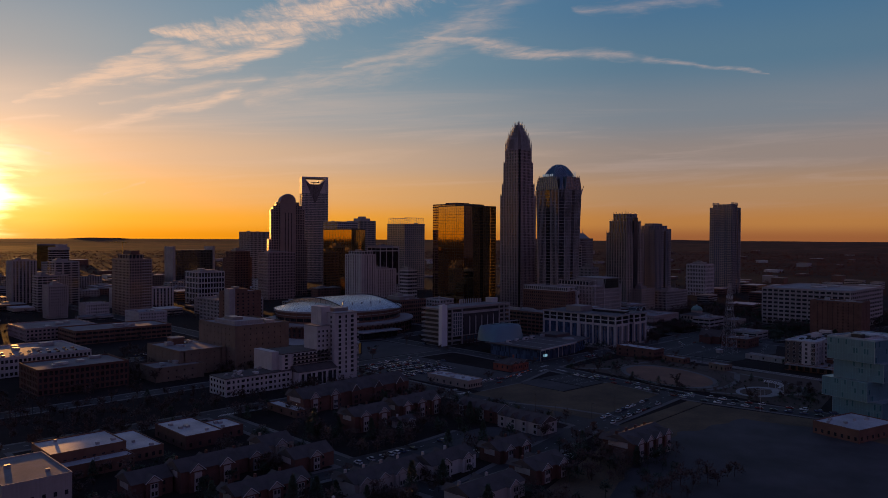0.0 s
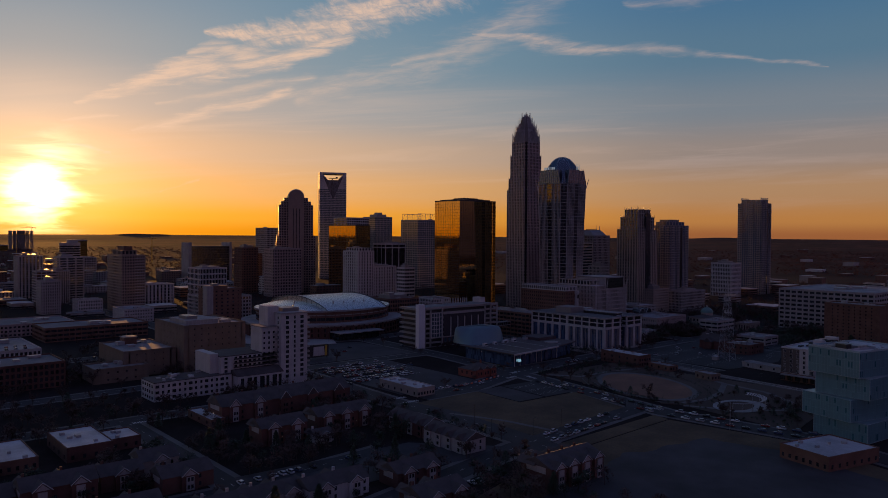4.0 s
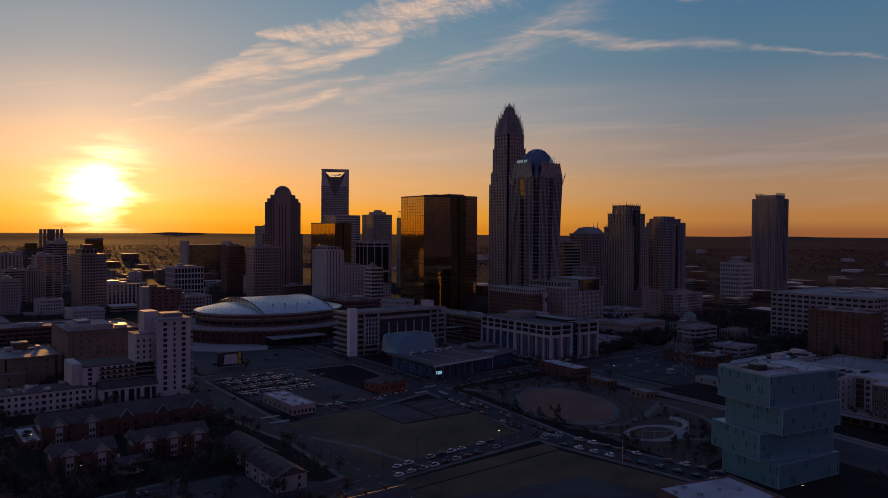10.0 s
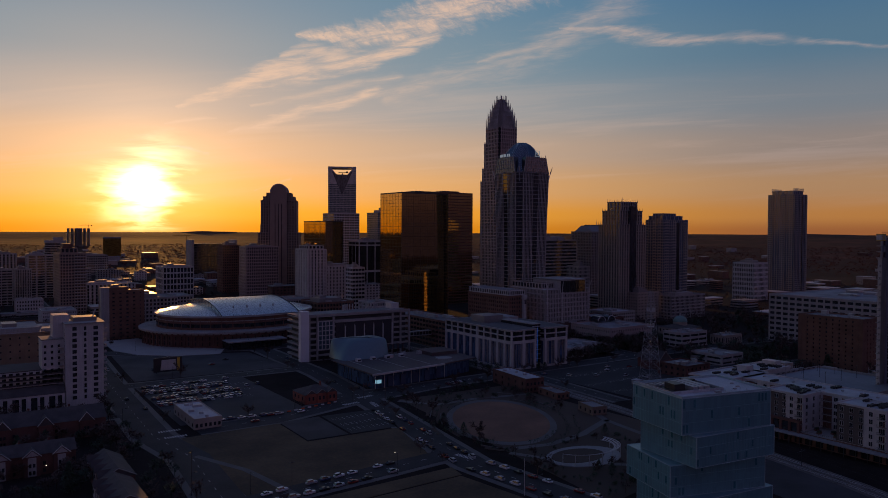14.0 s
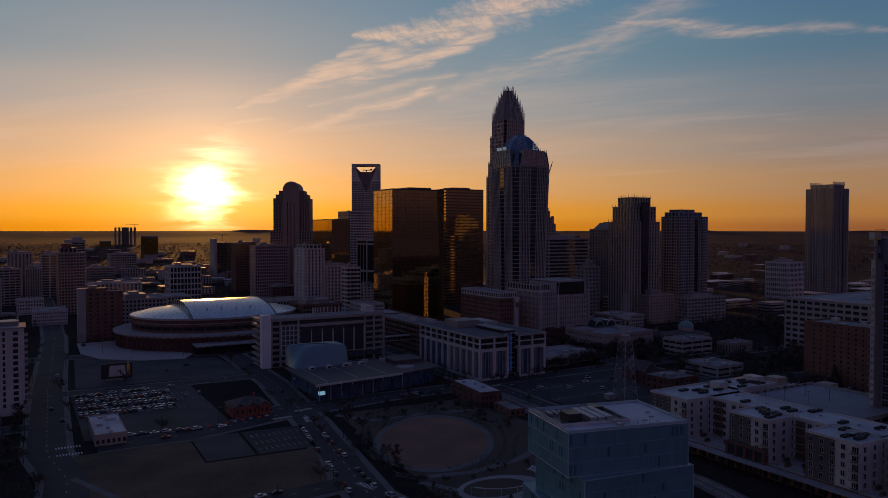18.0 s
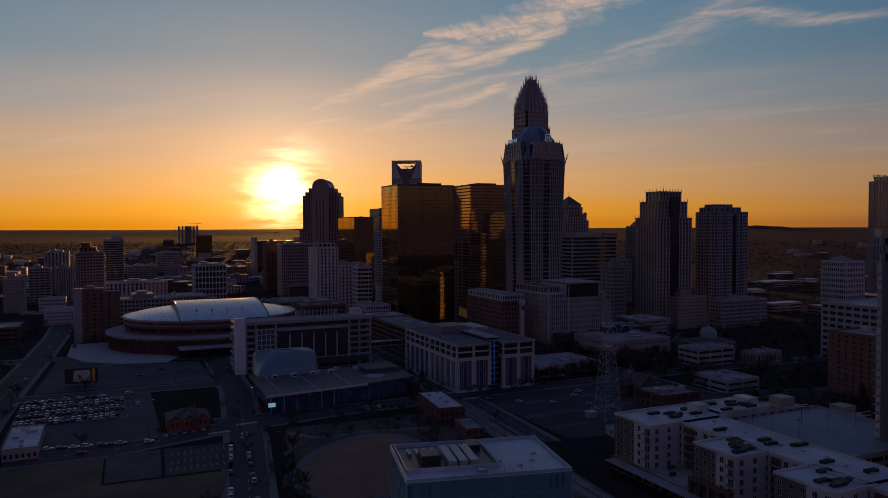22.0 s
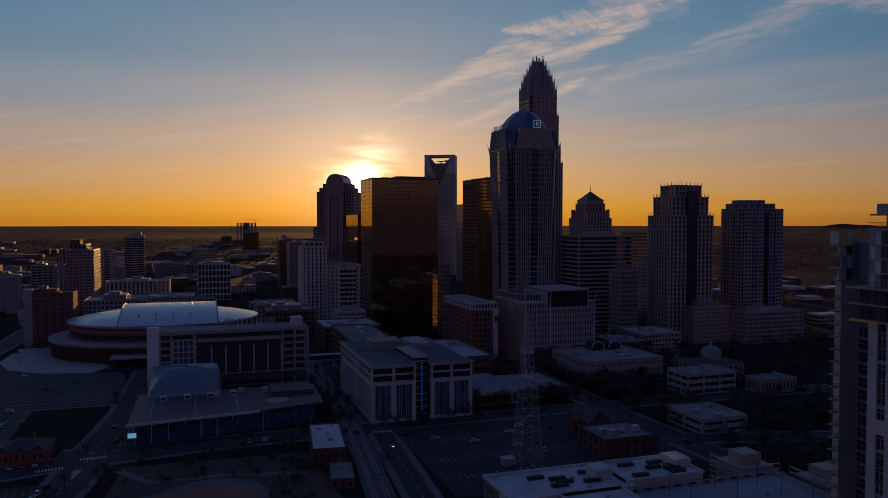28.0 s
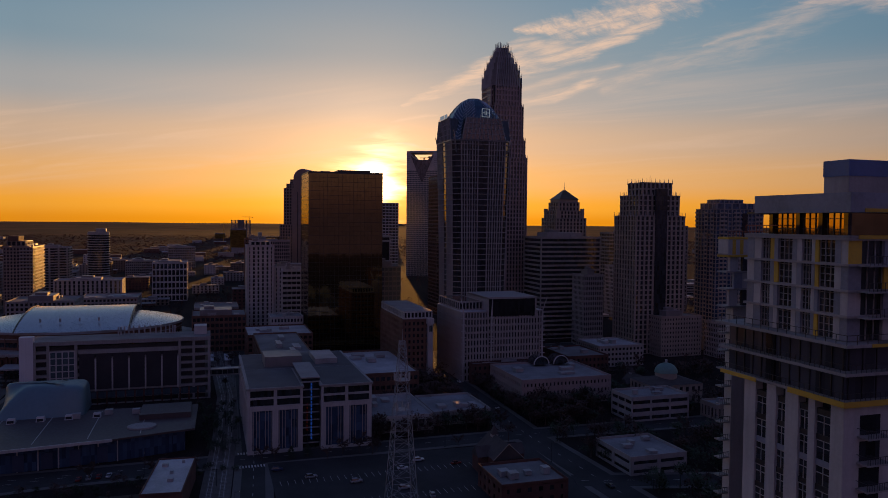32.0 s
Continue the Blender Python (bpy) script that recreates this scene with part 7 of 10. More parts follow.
def window_on(parent, x, y, z, w, h, face, frame=None, rows=2):
    """A framed window with panes on a wall that looks along face: -x, +x or -y."""
    frame = frame or WHITE
    f, g = Mesh(), Mesh()
    d = 0.1
    if face == "-y":
        f.box(x - w / 2 - 0.1, x + w / 2 + 0.1, y - d, y + 0.02, z - 0.1, z).box(x - w / 2 - 0.1, x + w / 2 + 0.1, y - d, y + 0.02, z + h, z + h + 0.1)
        f.box(x - w / 2 - 0.1, x - w / 2, y - d, y + 0.02, z, z + h).box(x + w / 2, x + w / 2 + 0.1, y - d, y + 0.02, z, z + h)
        f.box(x - 0.05, x + 0.05, y - d, y + 0.02, z, z + h)
        g.box(x - w / 2, x + w / 2, y - 0.05, y + 0.01, z, z + h)
    else:
        s = -1 if face == "-x" else 1
        a, b = sorted((x + s * d, x - s * 0.02))
        f.box(a, b, y - w / 2 - 0.1, y + w / 2 + 0.1, z - 0.1, z).box(a, b, y - w / 2 - 0.1, y + w / 2 + 0.1, z + h, z + h + 0.1)
        f.box(a, b, y - w / 2 - 0.1, y - w / 2, z, z + h).box(a, b, y + w / 2, y + w / 2 + 0.1, z, z + h)
        f.box(a, b, y - 0.05, y + 0.05, z, z + h)
        a, b = sorted((x + s * 0.05, x - s * 0.01))
        g.box(a, b, y - w / 2, y + w / 2, z, z + h)
    if y > 300 or parent.name.startswith("town"):
        part("window", g, GLASS, parent)
    else:
        pane = part("window", g, GLASS, parent)
        part("window_frame", f, frame, pane)


def apartments():
    """Five-storey apartment block: wings toward the railway, courts between them, a deck behind."""
    t = thing("apartment_block", (320, 210, 0), "white and taupe apartment block with courts and flat roofs", "apartment block")
    Z = 22
    TAUPE = surface_once("taupe_siding", (0.10, 0.085, 0.078), rough=0.8, scale=0.8)
    bodies = [(291, 330, 236, 258), (330, 358, 240, 258), (291, 309, 194, 213), (306, 326, 158, 236), (291, 309, 157, 178), (291, 309, 118, 140), (306, 326, 100, 158)]
    for i, (x0, x1, y0, y1) in enumerate(bodies):
        b = part("wing", Mesh().box(x0, x1, y0, y1, 5.2, Z), WHITE, t, "white rendered wing")
        part("parapet", join([Mesh().box(x0 - 0.3, x1 + 0.3, y0 - 0.3, y0 + 0.3, Z, Z + 0.9), Mesh().box(x0 - 0.3, x1 + 0.3, y1 - 0.3, y1 + 0.3, Z, Z + 0.9),
                              Mesh().box(x0 - 0.3, x0 + 0.3, y0 + 0.3, y1 - 0.3, Z, Z + 0.9), Mesh().box(x1 - 0.3, x1 + 0.3, y0 + 0.3, y1 - 0.3, Z, Z + 0.9)]), WHITE, b)
        part("roof", Mesh().box(x0 + 0.3, x1 - 0.3, y0 + 0.3, y1 - 0.3, Z, Z + 0.25 + i * 0.006), ROOFW, b)
        if x0 == 291:
            part("taupe_panel", Mesh().box(x0 - 0.12, x0, y0 + (y1 - y0) * 0.45, y1 + 0.12, 5.4, Z + 0.4), TAUPE, b)
            part("taupe_panel", Mesh().box(x0 - 0.12, x0 + 7, y1, y1 + 0.12, 5.4, Z + 0.4), TAUPE, b)
            for f in range(5):
                zz = 6.2 + f * 3.25
                n = 5
                for k in range(n):
                    window_on(b, x0 - 0.12, y0 + (y1 - y0) * (k + 0.5) / n, zz, 1.5, 1.9, "-x")
                for k in range(3):
                    window_on(b, x0 + (x1 - x0 if x1 < 315 else 18) * (k + 0.5) / 3, y0, zz, 1.5, 1.9, "-y")
                # corner balcony with rail
                by = y0 + 1.2
                bal = part("balcony", Mesh().box(x0 - 1.4, x0 + 0.1, by - 1.4, by + 2.2, zz - 0.7, zz - 0.5), CONCRETE, b)
                rail = Mesh().box(x0 - 1.4, x0 - 1.34, by - 1.4, by + 2.2, zz + 0.45, zz + 0.52)
                for q in range(8):
                    rail.box(x0 - 1.4, x0 - 1.35, by - 1.4 + q * 0.5, by - 1.35 + q * 0.5, zz - 0.5, zz + 0.45)
                part("railing", rail, DARK, bal)
                part("balcony_recess", Mesh().box(x0 - 0.06, x0 + 0.02, by - 0.6, by + 1.8, zz - 0.5, zz + 2.0), RED if f % 2 else GLASS, b)
        else:
            for f in range(5):
                zz = 6.2 + f * 3.25
                if x0 == 306:
                    for k in range(int((y1 - y0) / 5.2)):
                        yy = y0 + 2.5 + k * 5.2
                        if all(not (q[2] - 1 < yy < q[3] + 1) for q in bodies if q[0] == 291):
                            window_on(b, x0, yy, zz, 1.8, 1.9, "-x")
        # rows of condensers on the roof
        rnd = random.Random(i)
        for k in range(7):
            cx, cy = rnd.uniform(x0 + 3, x1 - 5), rnd.uniform(y0 + 3, y1 - 3)
            row = Mesh()
            for q in range(5):
                for e in range(2):
                    ux, uy = cx + q * 1.1, cy - 0.9 + e * 1.15
                    row.box(ux, ux + 0.75, uy, uy + 0.75, Z + 0.4, Z + 1.2)
                    row.prism(oval(ux + 0.375, uy + 0.375, 0.3, 0.3, 8), Z + 1.2, Z + 1.3)
            row.box(cx - 0.2, cx + 5.3, cy - 0.7, cy - 0.5, Z + 0.25, Z + 0.4).box(cx - 0.2, cx + 5.3, cy + 0.5, cy + 0.7, Z + 0.25, Z + 0.4)
            part("condenser_bank", row, DARK, b, "dark bank of roof condensers")
    part("stair_head", Mesh().box(322, 328, 244, 250, Z, Z + 3.6), WHITE, t)
    part("lift_head", Mesh().box(352, 358, 246, 254, Z, Z + 3.0), WHITE, t)
    # street level base with a canopy
    part("base", Mesh().box(289.5, 330, 100, 258, 0, 5.2), BROWN, t)
    part("canopy", Mesh().box(284.6, 289.5, 104, 256, 4.4, 4.9), ROOFM, t, "long pale grey canopy roof")
    for k in range(30):
        y = 106 + k * 5.1
        part("canopy_post", Mesh().box(285.8, 286.1, y - 0.15, y + 0.15, 0, 4.4), DARK, t)
        part("shop_window", Mesh().box(289.3, 289.48, y + 0.8, y + 4.2, 0.5, 3.8), GLASS, t)
    # brick portals, court paving and planters between the wings
    for ya, yb in ((178, 194), (213, 236), (140, 157)):
        part("court_paving", Mesh().box(290, 306, ya + 0.1, yb - 0.1, 5.2, 5.35), PALE, t)
        for k in range(4):
            y = ya + 2 + k * (yb - ya - 4) / 3
            part("planter", Mesh().box(293 + (k % 2) * 5, 296 + (k % 2) * 5, y - 0.6, y + 0.6, 5.35, 6.1), BROWN, t)
            part("hedge", Mesh().box(293.2 + (k % 2) * 5, 295.8 + (k % 2) * 5, y - 0.45, y + 0.45, 6.1, 6.8), NEEDLE, t)
        part("court_rail", join([Mesh().box(290.1, 290.16, ya, yb, 6.3, 6.37)] + [Mesh().box(290.1, 290.15, ya + q, ya + q + 0.05, 5.35, 6.3) for q in range(int(yb - ya))]), DARK, t)
    for k in range(5):
        y = 195 + k * 4.4
        part("brick_portal", Mesh().box(288.6, 291, y - 0.6, y + 0.6, 0, 9.6), RED, t)
    part("portal_beam", Mesh().box(288.6, 291, 194.4, 213.2, 9.6, 10.6), RED, t)
    for k in range(4):
        part("portal_glazing", Mesh().box(289.2, 289.5, 195.7 + k * 4.4, 198.7 + k * 4.4, 5.2, 9.6), GLASS, t)
    for ya, yb in ((178, 194), (213, 236), (140, 157)):
        for yy in (ya + (yb - ya) * 0.22, ya + (yb - ya) * 0.78):
            part("balcony_bay", Mesh().box(305.9, 306.05, yy - 2.1, yy + 2.1, 5.4, 21.4), BROWN, t, "dark recessed balcony bay")
            for f in range(5):
                zz = 6.0 + f * 3.25
                b = part("balcony", Mesh().box(304.4, 306, yy - 2.1, yy + 2.1, zz - 0.3, zz - 0.1), CONCRETE, t)
                part("railing", join([Mesh().box(304.4, 304.46, yy - 2.1, yy + 2.1, zz + 0.85, zz + 0.92)] + [Mesh().box(304.4, 304.45, yy - 2.1 + q * 0.6, yy - 2.05 + q * 0.6, zz - 0.1, zz + 0.85) for q in range(8)]), DARK, b)
    for k in range(18):
        y = 105 + k * 8.4
        part("roof_hatch", Mesh().box(318 - (k % 3), 319.2 - (k % 3), y, y + 0.9, Z + 0.2, Z + 0.8), PALE, t)
    # parking deck behind
    d = thing("parking_deck", (355, 200, 0), "open-topped concrete parking deck with lamp posts", "parking deck")
    facade(d, 328, 384, 182, 238, 0, 19.5, 8, 10, 6, CONCRETE, GLASS, 0.1, 0.45, 0.4, joined=False)
    part("top_deck", Mesh().box(328.2, 383.8, 182.2, 237.8, 19.2, 19.6), surface_once("deck_surface", (0.24, 0.25, 0.27), rough=0.8, scale=0.1), d)
    part("edge_wall", join([Mesh().box(328, 384, 182, 182.4, 19.6, 20.8), Mesh().box(328, 384, 237.6, 238, 19.6, 20.8), Mesh().box(383.6, 384, 182.4, 237.6, 19.6, 20.8)]), CONCRETE, d)
    for x in (340, 356, 372):
        for y in (210, 222, 232):
            part("deck_lamp", Mesh().tube((x, y, 19.6), (x, y, 26), 0.09, k=6).box(x - 0.7, x + 0.7, y - 0.15, y + 0.15, 26, 26.2), DARK, d)
    for k in range(10):
        part("wall_opening", Mesh().box(330 + k * 5.2, 332.5 + k * 5.2, 237.45, 237.58, 20.0, 20.6), DARK, d)


apartments()


def yellow_tower():
    """Apartment tower with its cladding unfinished: white piers, dark middle storeys, yellow sheathing on top."""
    t = thing("apartment_tower", (366, 165, 0), "unfinished white apartment tower with yellow sheathing at the top", "apartment tower")
    x0, x1, y0, y1 = 347.5, 386, 154, 171.6
    y2 = 175.5
    FH = 3.25
    GREYB = surface_once("grey_blue_panel", (0.24, 0.26, 0.31), rough=0.6, scale=0.5)
    low, mid, top = 79, 86.3, 99.3
    part("core", Mesh().box(x0 + 1.2, x1, y0 + 1.2, y1 - 0.4, 0, top - 0.4), GLASS, t)

    def on(face, a, b, out0, out1, z0, z1):
        """A box on the left (-x) or front (-y) face: a..b along it, out0..out1 outward."""
        if face == "x":
            return Mesh().box(x0 - out1, x0 - out0, a, b, z0, z1)
        return Mesh().box(a, b, y0 - out1, y0 - out0, z0, z1)

    def column(face, a, b, z0, z1, tall=7):
        """Upright run of framed windows between solid bands."""
        f = 0
        z = z0
        while z + FH <= z1 + 0.1:
            if f % tall == 1:
                part("solid_band", on(face, a, b, -1.2, 0.05, z, z + FH), WHITE, t)
            else:
                wv = part("window", on(face, a, b, -0.5, -0.3, z, z + 2.5), GLASS, t)
                fr = on(face, (a + b) / 2 - 0.05, (a + b) / 2 + 0.05, -0.3, -0.2, z, z + 2.5)
                fr = join([fr, on(face, a, b, -0.3, -0.2, z + 1.5, z + 1.6), on(face, a, a + 0.1, -0.3, -0.18, z, z + 2.5), on(face, b - 0.1, b, -0.3, -0.18, z, z + 2.5), on(face, a, b, -0.3, -0.19, z + 2.4, z + 2.5)])
                part("window_frame", fr, SIDING, wv)
                part("spandrel", on(face, a, b, -1.2, -0.25, z + 2.5, z + FH), GREYB if f % 3 == 1 else DARK, t)
            z += FH
            f += 1
        if z < z1:
            part("solid_band", on(face, a, b, -1.2, 0.05, z, z1), WHITE, t)

    # lower shaft: white wall with four columns of windows toward the city, more toward the railway
    sides = [("x", y0 + 0.06, y1, [(156.0, 158.5), (159.6, 161.3), (163.6, 165.3), (167.1, 169.3)]), ("y", x0, x1, [(355.0, 357.2), (361.5, 363.8), (368, 370.2), (374, 376.2), (380, 382.2)])]
    for face, a, b, cols in sides:
        prev = a
        for c, d in cols:
            part("white_pier", on(face, prev, c, -1.2, 0.05 if face == "x" else 0.0, 0, low), WHITE, t)
            prev = d
            column(face, c, d, 6, low - 1.5)
        part("white_pier", on(face, prev, b, -1.2, 0.0, 0, low), WHITE, t)
    # recessed balconies close to the corner
    for f in range(2, 24):
        z = f * FH
        b = part("balcony", Mesh().box(349.6, 353.6, y0 - 1.7, y0, z, z + 0.22), CONCRETE, t)
        r = Mesh().box(349.6, 353.6, y0 - 1.7, y0 - 1.64, z + 1.1, z + 1.17).box(349.6, 349.66, y0 - 1.7, y0, z + 1.1, z + 1.17)
        for q in range(11):
            r.box(349.6 + q * 0.39, 349.65 + q * 0.39, y0 - 1.7, y0 - 1.65, z + 0.22, z + 1.1)
        part("railing", r, DARK, b)
        part("balcony_door", Mesh().box(350, 353.2, y0 - 0.06, y0 + 0.02, z + 0.25, z + 2.7), GLASS, t)
    # dark open storeys with glazing and rails
    part("dark_glazing", Mesh().box(x0 + 0.4, x1, y0 + 0.4, y2, low, mid - 0.1), SMOKE, t)
    for i, (z, o) in enumerate(((low, 0.7), (low + 3.6, 1.2), (mid - 0.1, 1.9))):
        part("storey_slab", Mesh().box(x0 - o, x1, y0 - o, y2 + 0.4, z, z + 0.4), CONCRETE, t)
        if i < 2:
            part("slab_rail", join([Mesh().box(x0 - o, x0 - o + 0.06, y0 - o, y2, z + 1.35, z + 1.42), Mesh().box(x0 - o, x1, y0 - o, y0 - o + 0.06, z + 1.35, z + 1.42)]
                                   + [Mesh().box(x0 - o, x0 - o + 0.05, y0 - o + q * 0.8, y0 - o + q * 0.8 + 0.05, z + 0.4, z + 1.35) for q in range(28)]
                                   + [Mesh().box(x0 - o + q * 0.8, x0 - o + q * 0.8 + 0.05, y0 - o, y0 - o + 0.05, z + 0.4, z + 1.35) for q in range(40)]), DARK, t)
    o = 1.9
    part("terrace_rail", join([Mesh().box(x0 - o, x0 - o + 0.06, y0 - o, y2, mid + 1.4, mid + 1.48), Mesh().box(x0 - o, x1, y0 - o, y0 - o + 0.06, mid + 1.4, mid + 1.48)]
                              + [Mesh().box(x0 - o, x0 - o + 0.06, y0 - o + q * 1.6, y0 - o + q * 1.6 + 0.06, mid + 0.3, mid + 1.4) for q in range(15)]
                              + [Mesh().box(x0 - o + q * 1.6, x0 - o + q * 1.6 + 0.06, y0 - o, y0 - o + 0.06, mid + 0.3, mid + 1.4) for q in range(20)]), DARK, t)
    for k in range(12):
        y = y0 + 0.6 + k * 1.75
        part("amenity_mullion", Mesh().box(x0 + 0.25, x0 + 0.4, y, y + 0.14, low + 0.4, mid - 0.1), DARK, t)
        x = x0 + 0.8 + k * 2.2
        part("amenity_mullion", Mesh().box(x, x + 0.14, y0 + 0.25, y0 + 0.4, low + 0.4, mid - 0.1), DARK, t)
    part("dark_pillar", Mesh().box(x0 + 0.1, x0 + 0.5, 166, 167.6, low + 0.4, mid - 0.1), BLACKG, t)
    part("yellow_edge", Mesh().box(x0 - 0.75, x0 - 0.65, y2 - 7, y2 + 0.5, low - 0.25, low + 0.3), YELLOW, t)
    part("yellow_edge", Mesh().box(x0 - 0.78, x0 - 0.66, y0 - 0.7, y0 + 8.5, low - 0.3, low + 0.42), YELLOW, t)
    part("yellow_edge", Mesh().box(x0 - 0.7, x1, y0 - 0.78, y0 - 0.66, low - 0.3, low + 0.42), YELLOW, t)
    part("yellow_edge", Mesh().box(x0 + 2, x1, y0 - 1.98, y0 - 1.86, mid - 0.1, mid + 0.3), YELLOW, t)
    # upper storeys: window columns, white and grey strips that step aside from floor to floor, loose yellow boards
    cols = [(156.1, 158.6), (159.8, 161.4), (163.1, 165.6), (167.1, 168.8)]
    rnd = random.Random(8)
    up = (top - mid - 0.4) / 4
    for f in range(4):
        z = mid + 0.4 + f * up
        part("storey_slab", Mesh().box(x0 - 0.35, x1, y0 - 0.35, y1 + 0.3, z + up - 0.3, z + up), SIDING, t)
        prev = y0 + 0.06
        for k, (c, d) in enumerate(cols + [(y1, y1)]):
            half = (prev + c) / 2
            w = rnd.choice((0, 0, 1, 1, 2))
            for i, (a, b) in enumerate(((prev, half), (half, c))):
                mat = YELLOW if w == i + 1 and 0.3 < b - a < 0.8 else (WHITE if (i + k + f) % 2 else GREYB)
                part("wall_panel", on("x", a + 0.02, b - 0.02, -1.2, 0.02, z, z + up - 0.3), mat, t)
            prev = d
            if c < y1:
                wv = part("window", on("x", c, d, -0.5, -0.35, z, z + up - 0.3), GLASS, t)
                fr = [on("x", c + (d - c) * q / 3 - 0.05, c + (d - c) * q / 3 + 0.05, -0.35, -0.2, z, z + up - 0.3) for q in range(4)]
                fr += [on("x", c, d, -0.35, -0.2, z + q * 0.85, z + q * 0.85 + 0.07) for q in range(4)]
                part("window_frame", join(fr), SIDING, wv)
        for k in range(6):
            a = x0 + 2.6 + k * 5.6
            part("wall_panel", on("y", a - 2.6, a - 0.6, -1.2, 0.02, z, z + up - 0.3), YELLOW if (k + f) % 7 == 3 else WHITE if (k + f) % 2 else GREYB, t)
            wv = part("window", on("y", a - 0.6, a + 3.0, -0.5, -0.35, z, z + up - 0.3), GLASS, t)
            part("window_frame", join([on("y", a - 0.6 + q * 1.2 - 0.05, a - 0.6 + q * 1.2 + 0.05, -0.35, -0.2, z, z + up - 0.3) for q in range(4)]), SIDING, wv)
            if k < 3 and f > 0:
                b = part("balcony", Mesh().box(a - 1.6, a + 3.4, y0 - 2.2, y0 - 0.36, z - 0.28, z - 0.06), CONCRETE, t)
                part("railing", join([Mesh().box(a - 1.6, a + 3.4, y0 - 2.2, y0 - 2.14, z + 0.95, z + 1.02)] + [Mesh().box(a - 1.6 + q * 0.6, a - 1.55 + q * 0.6, y0 - 2.2, y0 - 2.15, z - 0.06, z + 0.95) for q in range(9)]), DARK, b)
    part("roof", Mesh().box(x0 - 0.4, x1, y0 - 0.4, y1 + 0.3, top, top + 0.3), CONCRETE, t)
    # penthouse: glass behind posts, deep grey roof, blue wrapped plant screen
    p = part("penthouse_glass", Mesh().box(x0 + 1.2, x1, y0 + 1.2, y1 - 3.5, top + 0.3, top + 3.1), MIRROR, t, "penthouse glass that mirrors the sunset")
    for y in (y0 + 1.2, y0 + 5.2, y0 + 9, y1 - 3.7):
        part("penthouse_post", Mesh().box(x0 + 0.7, x0 + 1.25, y - 0.3, y + 0.35, top + 0.3, top + 3.1), BLACKG, p)
    for k in range(12):
        y = y0 + 1.5 + k * 0.98
        part("penthouse_mullion", Mesh().box(x0 + 1.08, x0 + 1.2, y, y + 0.08, top + 0.3, top + 3.1), DARK, p)
    for z in (top + 1.0, top + 2.3):
        part("penthouse_transom", Mesh().box(x0 + 1.06, x0 + 1.2, y0 + 1.2, y1 - 3.5, z, z + 0.1), DARK, p)
    part("penthouse_roof", Mesh().box(x0 - 1.2, x1, y0 - 1.2, y1 - 2.6, top + 3.1, top + 5.5), GREYB, t, "deep grey roof band")
    part("yellow_edge", Mesh().box(x0 + 1, x1, y0 - 1.32, y0 - 1.2, top + 3.15, top + 3.6), YELLOW, t)
    part("yellow_edge", Mesh().box(x0 + 1, x1, y0 - 0.52, y0 - 0.42, top - 0.1, top + 0.35), YELLOW, t)
    part("roof_canopy", Mesh().box(x0 - 0.6, x0 + 3, y1 - 2.6, y1 - 0.4, top + 3.0, top + 3.3), DARK, t)
    part("plant_screen", Mesh().box(x0 + 0.5, x1 - 2, y0 + 0.8, y0 + 4.6, top + 5.5, top + 9.3), SIDING, t, "grey plant screen")
    part("blue_wrap", Mesh().box(x0 + 0.42, x1 - 2, y0 + 0.72, y0 + 4.7, top + 7.6, top + 9.6), surface_once("blue_film", (0.08, 0.14, 0.30), rough=0.5), t, "blue film wrapped round the screen")
    # rear wing, set back
    rx, ry = 363.5, 194
    part("rear_wall", Mesh().box(rx, rx + 5.2, ry, ry + 1.9, 0, 86), WHITE, t, "plain white rear wall")
    part("rear_core", Mesh().box(rx + 5.2, rx + 22, ry - 17.5, ry + 2, 0, 96), GREYB, t)
    part("rear_side", Mesh().box(rx + 3, rx + 5.2, ry - 0.1, ry + 2, 86, 97), GREYB, t)
    part("recess_wall", Mesh().box(rx + 4.9, rx + 5.2, ry - 12, ry - 6.5, 0, 84), TAN, t, "tan sheathed recess")
    for f in range(2, 26):
        z = f * FH
        wv = part("window", Mesh().box(rx + 5.0, rx + 5.19, ry - 3.6, ry - 1.2, z + 0.3, z + 2.7), GLASS, t)
        part("window_frame", Mesh().box(rx + 4.94, rx + 5.0, ry - 2.45, ry - 2.35, z + 0.3, z + 2.7).box(rx + 4.94, rx + 5.0, ry - 3.6, ry - 1.2, z + 1.6, z + 1.7), SIDING, wv)
        part("side_balcony", Mesh().box(rx + 3.4, rx + 4.9, ry - 11, ry - 7.5, z, z + 0.22).box(rx + 3.4, rx + 3.46, ry - 11, ry - 7.5, z + 1.05, z + 1.12), DARK, t)
        b = part("balcony", Mesh().box(rx - 2.0, rx, ry + 0.2, ry + 1.8, z, z + 0.22), CONCRETE, t)
        r = Mesh().box(rx - 2.0, rx, ry + 0.2, ry + 0.26, z + 1.1, z + 1.18).box(rx - 2.0, rx - 1.94, ry + 0.26, ry + 1.8, z + 1.1, z + 1.18)
        for q in range(6):
            r.box(rx - 2.0 + q * 0.39, rx - 1.95 + q * 0.39, ry + 0.2, ry + 0.25, z + 0.22, z + 1.1)
        part("railing", r, DARK, b)
